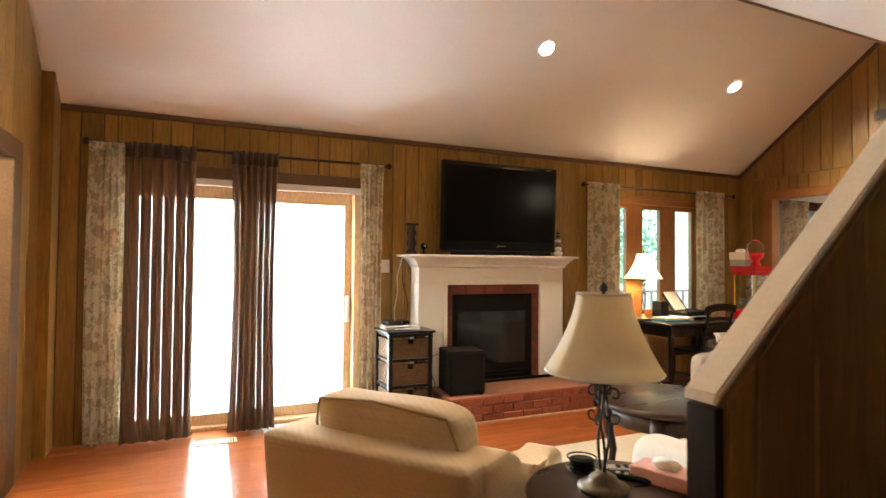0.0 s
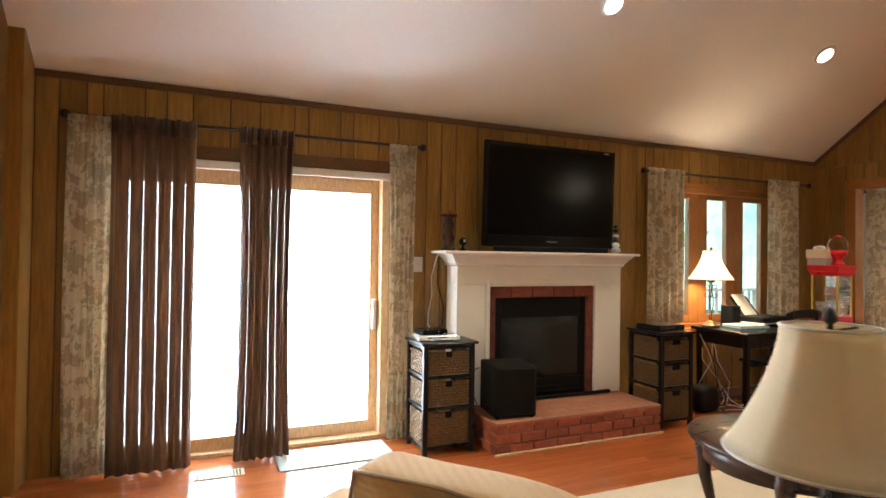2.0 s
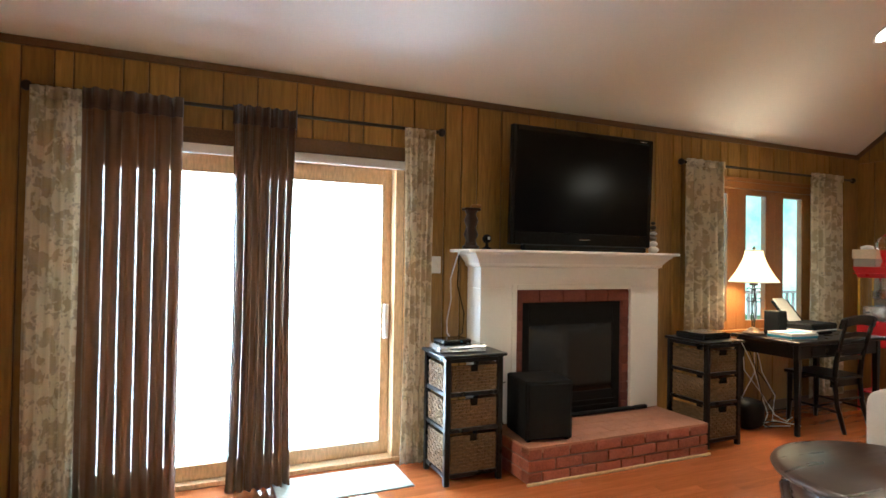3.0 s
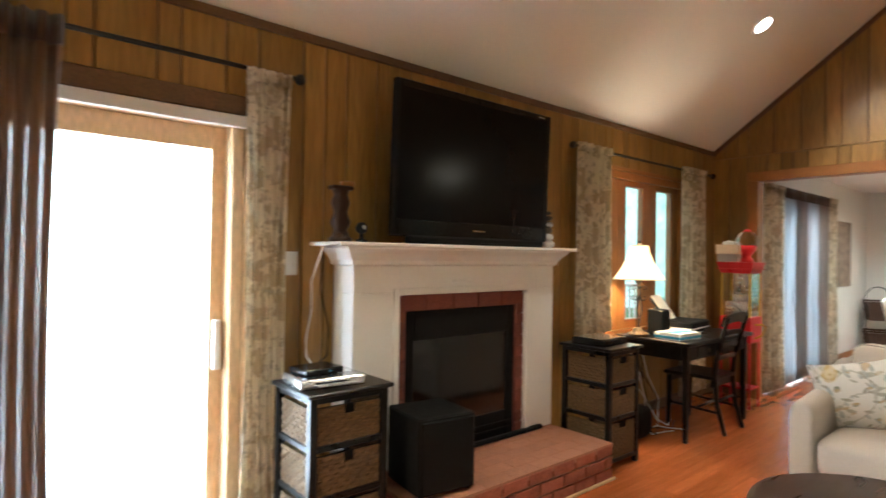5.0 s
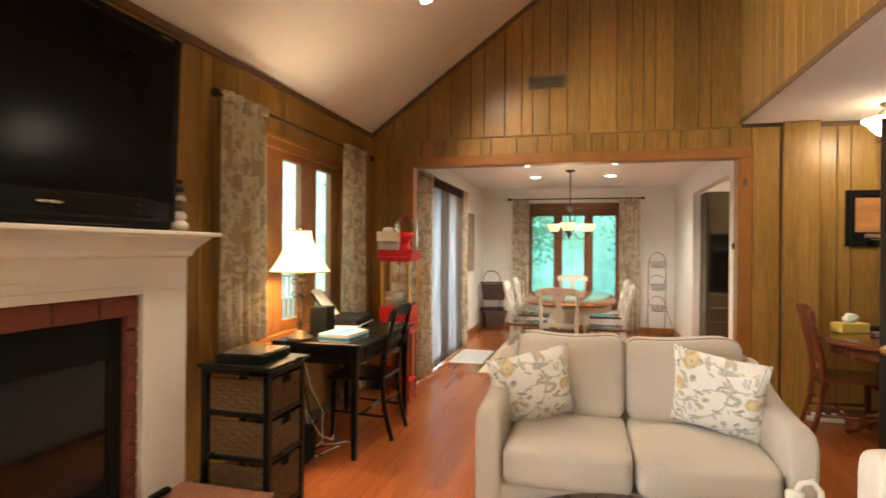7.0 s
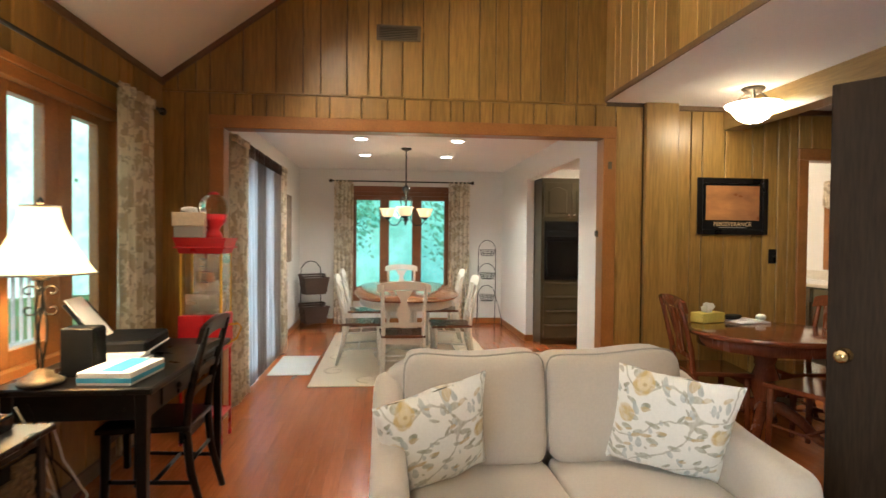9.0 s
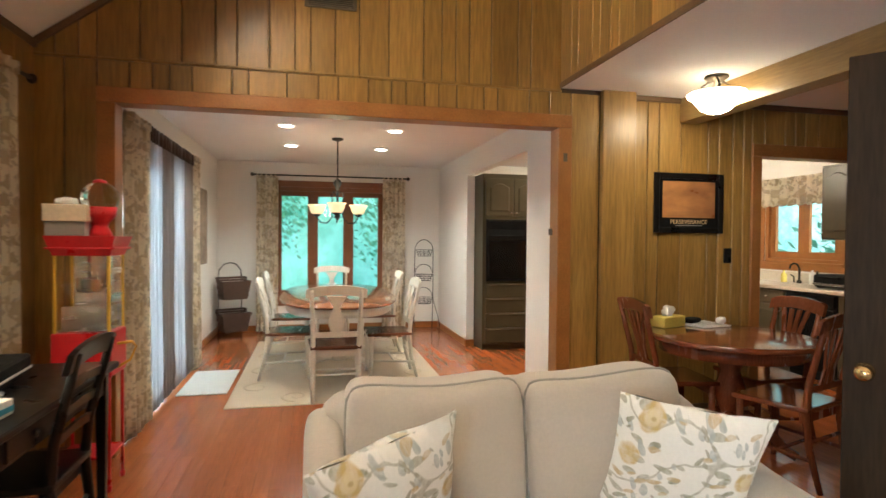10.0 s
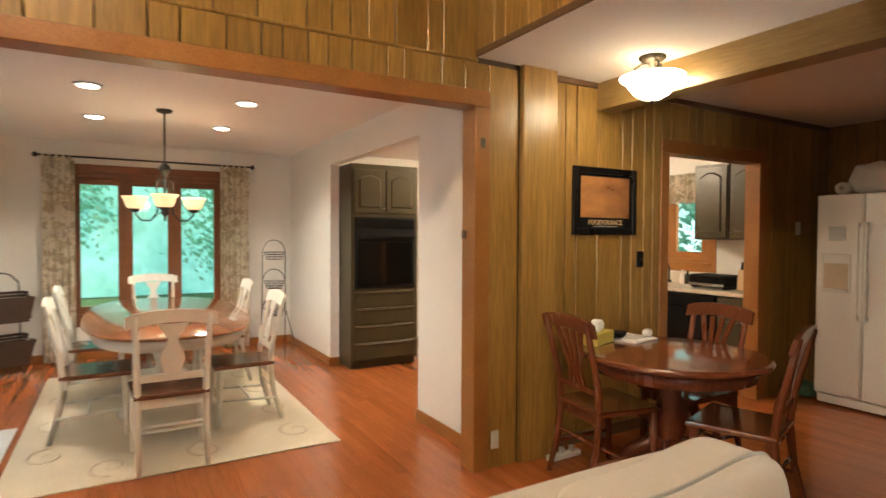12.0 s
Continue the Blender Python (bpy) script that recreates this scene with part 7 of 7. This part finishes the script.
part("handle", boxes((0.38, 0.40, -0.045, -0.025, 0.75, 1.55), (0.38, 0.40, -0.03, 0.004, 0.75, 0.79), (0.38, 0.40, -0.03, 0.004, 1.51, 1.55), bevel=0.004), FRIDGE, rd)
part("dispenser_frame", boxes((0.05, 0.07, -0.012, 0.002, 0.97, 1.29), (0.255, 0.275, -0.012, 0.002, 0.97, 1.29), (0.07, 0.255, -0.012, 0.002, 1.21, 1.29), (0.07, 0.255, -0.02, 0.002, 0.97, 1.0), bevel=0.004), PLASTICW, fd)
part("dispenser_recess", boxes((0.07, 0.255, -0.003, 0.001, 1.0, 1.21)), CARD, fd, "beige dispenser recess")
part("note", boxes((0.10, 0.23, -0.002, 0.0, 1.40, 1.52)), MATTING, fd, "pale paper note")
part("kick_grille", boxes((0.02, 0.88, 0.03, 0.06, 0.02, 0.09), bevel=0.004), FRIDGE, fr)
bm = fresh()
puff(bm, -0.18, 0.18, -0.14, 0.14, 0.0, 0.26, 9, 3.0)
for v in bm.verts:
    v.co += Vector(noise.noise_vector(v.co * 9)) * 0.035 * (v.co.z > 0.03)
ob = single("plastic_bag", bm, PLASTICW, "white plastic bag on the refrigerator", "bag", smooth=True)
ob.location = (6.12, -1.95, 1.79)
bm = fresh()
puff(bm, -0.10, 0.10, -0.10, 0.10, 0.0, 0.17, 8, 3.5)
ob = single("paper_pack", bm, PINK, "pink and white paper pack on the refrigerator", "package", smooth=True)
ob.location = (5.86, -1.86, 1.79)
bm = fresh()
lathe(bm, [(0.018, 0.0), (0.05, 0.0), (0.05, 0.10), (0.018, 0.10), (0.018, 0.0)], 20)
ob = single("paper_roll", shift(bm, Matrix.Rotation(radians(90), 4, "X")), PAPER, "white paper roll on the refrigerator", "paper roll", smooth=True)
ob.location = (6.30, -1.76, 1.842)

bm = fresh()
puff(bm, -0.10, 0.10, -0.10, 0.10, 0.0, 0.13, 8, 3.2)
for v in bm.verts:
    v.co += Vector(noise.noise_vector(v.co * 11)) * 0.02 * (v.co.z > 0.03)
ob = single("green_bag", bm, GREENBAG, "dark green shopping bag on the floor beside the refrigerator", "bag", smooth=True)
ob.location = (6.60, -1.86, 0.0)

# ---------------------------------------------------------------- round table corner
rt = thing("round_table", pose(6.03, 0.72, 0), "round cherry pedestal table", "table")
bm = fresh()
lathe(bm, [(0.0, 0.725), (0.49, 0.725), (0.515, 0.73), (0.525, 0.745), (0.515, 0.757), (0.49, 0.762), (0.0, 0.762)], 64)
part("tabletop", bm, CHERRYGLOSS, rt, "", True)
bm = fresh()
lathe(bm, [(0.43, 0.65), (0.445, 0.65), (0.445, 0.726), (0.43, 0.726), (0.43, 0.65)], 56)
part("apron", bm, CHERRY, rt, "", True)
bm = fresh()
lathe(bm, [(0.0, 0.14), (0.06, 0.14), (0.075, 0.18), (0.055, 0.24), (0.09, 0.34), (0.095, 0.42), (0.06, 0.52), (0.08, 0.58), (0.06, 0.62), (0.12, 0.65), (0.0, 0.65)], 24)
part("pedestal", bm, CHERRY, rt, "", True)
for k in range(4):
    a = k * math.pi / 2 + 0.78
    bm = fresh()
    tube(bm, [(u * math.cos(a), u * math.sin(a), z) for u, z in ((0.0, 0.22), (0.1, 0.23), (0.22, 0.16), (0.32, 0.06), (0.38, 0.03))], [0.05, 0.045, 0.036, 0.03, 0.03], 8)
    part("foot", bm, CHERRY, rt, "", True)
G = "cherry chairs round the pedestal table"
kc = side_chair("cherry_chair", pose(6.30, 1.19, 0, 0, 0, 172), CHERRY, CHERRYGLOSS, "cherry wood chair with fanned splats pushed to the round table", G, 4, 0.98, 0.46, "fan")
copy_thing(kc, pose(5.47, 0.56, 0, 0, 0, -72))
copy_thing(kc, pose(6.20, 0.11, 0, 0, 0, -4))
tbx = thing("tissue_carton", pose(6.42, 0.92, 0.763, 0, 0, 20), "yellow tissue carton with a white tissue on the round table", "tissue box")
part("carton", boxes((-0.06, 0.06, -0.12, 0.12, 0.0, 0.075), bevel=0.004), YELLOWBOX, tbx)
bm = fresh()
puff(bm, -0.035, 0.035, -0.055, 0.055, 0.065, 0.145, 7, 2.2)
for v in bm.verts:
    v.co += Vector(noise.noise_vector(v.co * 38)) * 0.016
part("tissue", bm, PAPER, tbx, "", True)
np_ = thing("newspaper", pose(6.40, 0.62, 0.763, 0, 0, 12), "folded newspaper and papers on the round table", "newspaper")
part("sheets", boxes((-0.10, 0.10, -0.14, 0.14, 0.0, 0.008), (-0.08, 0.12, -0.12, 0.10, 0.009, 0.015), bevel=0.002), PAPER, np_)
for i in range(5):
    part("print_line", boxes((-0.06 + i * 0.03, -0.045 + i * 0.03, -0.10, 0.08, 0.015, 0.0156)), PIPING, np_)
bm = fresh()
puff(bm, -0.05, 0.05, -0.09, 0.09, 0.0, 0.035, 7, 4)
ob = single("phone_case", bm, MATTBLACK, "small black case on the newspaper", "case", smooth=True)
ob.matrix_basis = pose(6.46, 0.70, 0.778, 0, 0, 30)
bm = fresh()
puff(bm, -0.03, 0.03, -0.05, 0.05, 0.0, 0.05, 7, 2.4)
ob = single("crumpled_tissue", bm, PAPER, "crumpled white tissue on the papers", "tissue", smooth=True)
ob.matrix_basis = pose(6.37, 0.52, 0.778, 0, 0, 30)

fpic = thing("framed_poster", pose(6.752, 0.524, 1.673), "black framed sunset poster with a lettered caption", "poster")
part("frame", boxes((-0.02, 0, -0.31, -0.265, -0.235, 0.235), (-0.02, 0, 0.265, 0.31, -0.235, 0.235), (-0.02, 0, -0.265, 0.265, 0.19, 0.235), (-0.02, 0, -0.265, 0.265, -0.235, -0.19), bevel=0.004), BLACK, fpic)
part("mat_board", boxes((-0.009, 0, -0.265, 0.265, -0.19, 0.19)), MATTBLACK, fpic)
part("print", boxes((-0.0105, -0.009, -0.235, 0.235, -0.115, 0.17)), SUNSET, fpic, "orange and red sunset print")
cu = bpy.data.curves.new("caption", "FONT")
cu.body, cu.size, cu.align_x, cu.extrude = "PERSEVERANCE", 0.048, "CENTER", 0.0005
cap = new("caption", cu)
cap.matrix_basis = Matrix(((0, 0, -1, -0.0115), (-1, 0, 0, 0), (0, 1, 0, -0.163), (0, 0, 0, 1)))
cu.materials.append(OAK)
cap.parent = fpic
part("small_print", boxes((-0.0102, -0.009, -0.12, 0.12, -0.178, -0.173)), PIPING, fpic)

# power strip by the table wall
ps = thing("power_strip", pose(6.60, 1.02, 0, 0, 0, 90), "white power strip with plugs on the floor", "power strip")
part("body", boxes((-0.13, 0.13, -0.025, 0.025, 0.0, 0.035), bevel=0.005), PLASTICW, ps)
for x in (-0.08, 0.0, 0.07):
    part("plug", boxes((x, x + 0.03, -0.015, 0.015, 0.035, 0.07), bevel=0.004), PLASTICW, ps)

# side room glimpsed through the west doorway
bx_ = thing("side_cabinet", pose(-2.1, 3.9, 0), "dark low cabinet in the side room", "cabinet")
part("body", boxes((0, 0.4, -0.45, 0.45, 0.06, 0.95), bevel=0.006), ESPRESSO, bx_)
part("plinth", boxes((0.02, 0.38, -0.43, 0.43, 0, 0.06)), ESPRESSO, bx_)
part("cabinet_door", boxes((0.4, 0.418, -0.43, -0.005, 0.1, 0.92), (0.4, 0.418, 0.005, 0.43, 0.1, 0.92), bevel=0.004), ESPRESSO, bx_)

# ---------------------------------------------------------------- yard
deck = thing("deck", pose(0, 0, 0), "weathered wooden deck outside the sliding doors", "deck", kind="structure")
for i in range(22):
    y = NY + 0.17 + i * 0.145
    part("deck_board", boxes((-2.5, 11.2, y, y + 0.138, -0.12, -0.085)), DECK, deck)
for x in range(-2, 12, 2):
    part("rail_post", boxes((x, x + 0.09, 8.3, 8.39, -0.7, 0.85)), DECK, deck)
part("top_rail", boxes((-2.5, 11.2, 8.27, 8.42, 0.85, 0.89)), DECK, deck)
for i in range(80):
    x = -2.4 + i * 0.17
    part("baluster", boxes((x, x + 0.035, 8.33, 8.365, -0.08, 0.85)), DECK, deck)


def tree(x, y, h, seed):
    rnd = random.Random(seed)
    d = thing("tree", pose(x, y, -0.66), "leafy deciduous tree in the yard", "tree", "trees of the yard")
    bm = fresh()
    lean = rnd.uniform(-0.4, 0.4)
    tube(bm, [(lean * f * f, 0.2 * math.sin(3 * f), h * 0.75 * f) for f in [i / 8 for i in range(9)]], [0.17 * (1 - 0.75 * i / 8) for i in range(9)], 9)
    tips = []
    for k in range(11):
        f = 0.18 + 0.55 * k / 10
        a = k * 2.4 + rnd.random()
        ln = h * (0.32 - 0.16 * f) * rnd.uniform(0.8, 1.2)
        p0 = Vector((lean * f * f, 0.2 * math.sin(3 * f), h * 0.75 * f))
        p1 = p0 + Vector((math.cos(a) * ln, math.sin(a) * ln, ln * rnd.uniform(0.2, 0.6)))
        tube(bm, [p0, (p0 + p1) / 2 + Vector((0, 0, 0.1)), p1], [0.05, 0.035, 0.012], 6)
        tips += [p1, (p0 + p1) / 2, p1 * 0.8 + p0 * 0.2]
    part("trunk", bm, BARK, d, "", True)
    v, f_ = [], []
    for p in tips:
        for _ in range(150):
            c = p + Vector((rnd.gauss(0, 0.55), rnd.gauss(0, 0.55), rnd.gauss(0, 0.4)))
            n = Vector((rnd.gauss(0, 1), rnd.gauss(0, 1), rnd.gauss(0, 1) + 0.6)).normalized()
            t = n.orthogonal().normalized()
            b = n.cross(t)
            s = rnd.uniform(0.06, 0.13)
            o = len(v)
            v += [c - t * s, c + b * s * 0.5, c + t * s, c - b * s * 0.5]
            f_.append((o, o + 1, o + 2, o + 3))
    me = bpy.data.meshes.new("crown")
    me.from_pydata([tuple(q) for q in v], [], f_)
    me.materials.append(LEAF)
    cr = new("crown", me)
    cr.parent = d
    return d


for x, y, h, s in ((22.8, 5.6, 9.0, 3), (20.5, 8.5, 9.0, 5), (22.0, -1.0, 8.0, 6),
                   (10.0, 20.0, 9.0, 8), (15.0, 18.0, 9.0, 10), (7.8, -7.5, 7.0, 11), (10.2, -8.5, 8.0, 12)):
    tree(x, y, h, s)

# ---------------------------------------------------------------- panelling, bricks and boards, piece by piece


def plank_mesh(w, h, k, d=0.012, c=0.005):
    v, f = [], []
    for y, i in ((0, 0), (d - c, 0), (d, c)):
        v += [(i, y, i * 0.2), (w - i, y, i * 0.2), (w - i, y, k - i * 0.2), (i, y, h - i * 0.2)]
    for a in (0, 4):
        for k in range(4):
            j = (k + 1) % 4
            f.append((a + k, a + j, a + 4 + j, a + 4 + k))
    f.append((8, 9, 10, 11))
    me = bpy.data.meshes.new("panel_board")
    me.from_pydata(v, [], f)
    me.update()
    return me


def plank(w, h, k, m, parent, world_m):
    me = plank_mesh(w, h, k)
    me.materials.append(m)
    ob = new("panel_board", me)
    ob.parent = parent
    ob.matrix_basis = world_m
    return ob


def panelling(wall, axis, c, face, u0, u1, z0, top, holes, seed, material=PANEL):
    """Vertical boards of uneven width over a wall's face, cut round its openings. face: +1 or -1, the way that they look."""
    rnd = random.Random(seed)
    cuts = {u0, u1}
    for h in holes:
        cuts |= {h[0], h[1]}
    u = u0
    while u < u1 - 0.1:
        u += rnd.choice((0.10, 0.13, 0.16, 0.20, 0.24))
        if all(abs(u - k) > 0.05 for k in cuts):
            cuts.add(u)
    cs = sorted(k for k in cuts if u0 <= k <= u1)
    for a, b in zip(cs, cs[1:]):
        spans = [(z0, 99.0)]
        for h in holes:
            if h[0] < (a + b) / 2 < h[1]:
                spans = [s for lo, hi in spans for s in ((lo, min(hi, h[2])), (max(lo, h[3]), hi)) if s[1] - s[0] > 0.01]
        for lo, hi in spans:
            w = b - a - 0.006
            ha, hb = (top(a) - lo, top(b) - lo) if hi > 90 else (hi - lo, hi - lo)
            if (axis == "y") == (face < 0):
                ha, hb = hb, ha
            if axis == "y":
                m = pose(b - 0.003, c, lo, 0, 0, 180) if face < 0 else pose(a + 0.003, c, lo)
            else:
                m = pose(c, a + 0.003, lo, 0, 0, 90) if face < 0 else pose(c, b - 0.003, lo, 0, 0, -90)
            plank(w, ha, hb, material, wall, m)


panelling(wall_north, "y", NY, -1, -0.70, EX, 0, lambda u: EAVE - 0.04, [(-0.42, 1.68, 0, 2.15), (WINDOW[0] - 0.08, WINDOW[1] + 0.08, WINDOW[2] - 0.09, WINDOW[3] + 0.035)], 3)
panelling(wall_east, "x", EX, -1, 1.33, NY, 0, lambda u: 2.455, [(1.56, 4.70, 0, 2.29)], 5)
panelling(wall_east, "x", EX, -1, 1.64, NY, 2.473, lambda u: roof_z(u) - 0.03, [], 6)
panelling(wall_dinette, "x", 6.765, -1, -2.48, 1.05, 0, lambda u: CZ, [(-1.45, -0.06, 0, 2.17)], 7)
panelling(wall_west, "x", -0.79, 1, 1.64, 4.80, 0, lambda u: roof_z(u) - 0.02, [(3.0, 4.30, 0, 2.10)], 8)
panelling(wall_west, "x", -0.79, 1, -2.48, 1.64, 0, lambda u: CZ, [], 12)
panelling(wall_loft, "y", 1.64, 1, -0.78, EX - 0.015, CZ + 0.035, lambda u: roof_z(1.64) - 0.02, [], 9)
panelling(wall_south, "y", -2.48, 1, -0.78, 6.75, 0, lambda u: CZ, [], 10)
panelling(stair_wall, "y", 1.03, -1, 2.98, 4.66, 0, lambda u: CZ, [(3.80, 4.64, 0, 2.10)], 11)
panelling(stair_wall, "y", 1.13, 1, 2.98, 4.66, 0, lambda u: CZ, [(3.80, 4.64, 0, 2.10)], 13)
panelling(hw_, "y", 1.04, -1, 1.37, 2.98, 0, lambda u: 1.02 + 0.877 * (u - 1.34), [], 14)
panelling(hw_, "y", 1.10, 1, 1.37, 2.98, 0, lambda u: 1.02 + 0.877 * (u - 1.34), [], 15)

# floor boards: the field as one sheet of boards, the stretch by the dining opening board by board
floor = thing("floor", pose(0, 0, 0), "glossy reddish cherry strip floor", "floor", kind="structure")
BW = 0.083
rnd = random.Random(21)
fv, ff = [], []
loose = 0
unit = {}
y = -3.5
while y < NY + 0.05:
    x = -2.5 - rnd.random()
    while x < 11.5:
        w = rnd.choice((0.6, 0.9, 1.2, 1.5))
        a, b = max(x, -2.5), min(x + w, 11.5)
        x += w
        if b - a < 0.05:
            continue
        if 4.9 < a < 9.6 and 1.3 < y < 4.6 and loose < 300:
            loose += 1
            key = round(b - a, 2)
            if key not in unit:
                me = bpy.data.meshes.new("floor_board")
                k = 0.0005
                me.from_pydata([(0, 0, -0.012), (key - 0.0004, 0, -0.012), (key - 0.0004, BW - 0.0004, -0.012), (0, BW - 0.0004, -0.012),
                                (0, 0, -k), (key - 0.0004, 0, -k), (key - 0.0004, BW - 0.0004, -k), (0, BW - 0.0004, -k),
                                (k, k, 0), (key - 0.0004 - k, k, 0), (key - 0.0004 - k, BW - 0.0004 - k, 0), (k, BW - 0.0004 - k, 0)], [],
                               [(p + q, p + (q + 1) % 4, p + 4 + (q + 1) % 4, p + 4 + q) for p in (0, 4) for q in range(4)] + [(8, 9, 10, 11)])
                me.materials.append(FLOOR)
                unit[key] = me
            ob = new("floor_board", unit[key])
            ob.parent = floor
            ob.location = (a, y, 0)
        else:
            o, k = len(fv), 0.0005
            for z, i in ((-0.012, 0), (-k, 0), (0, k)):
                fv += [(a + i, y + i, z), (b - 0.0004 - i, y + i, z), (b - 0.0004 - i, y + BW - 0.0004 - i, z), (a + i, y + BW - 0.0004 - i, z)]
            ff += [(o + p + q, o + p + (q + 1) % 4, o + p + 4 + (q + 1) % 4, o + p + 4 + q) for p in (0, 4) for q in range(4)] + [(o + 8, o + 9, o + 10, o + 11)]
    y += BW
me = bpy.data.meshes.new("board_field")
me.from_pydata(fv, [], ff)
me.materials.append(FLOORI)
field = new("board_field", me)
field.parent = floor
tagged(field, kind="stuff")
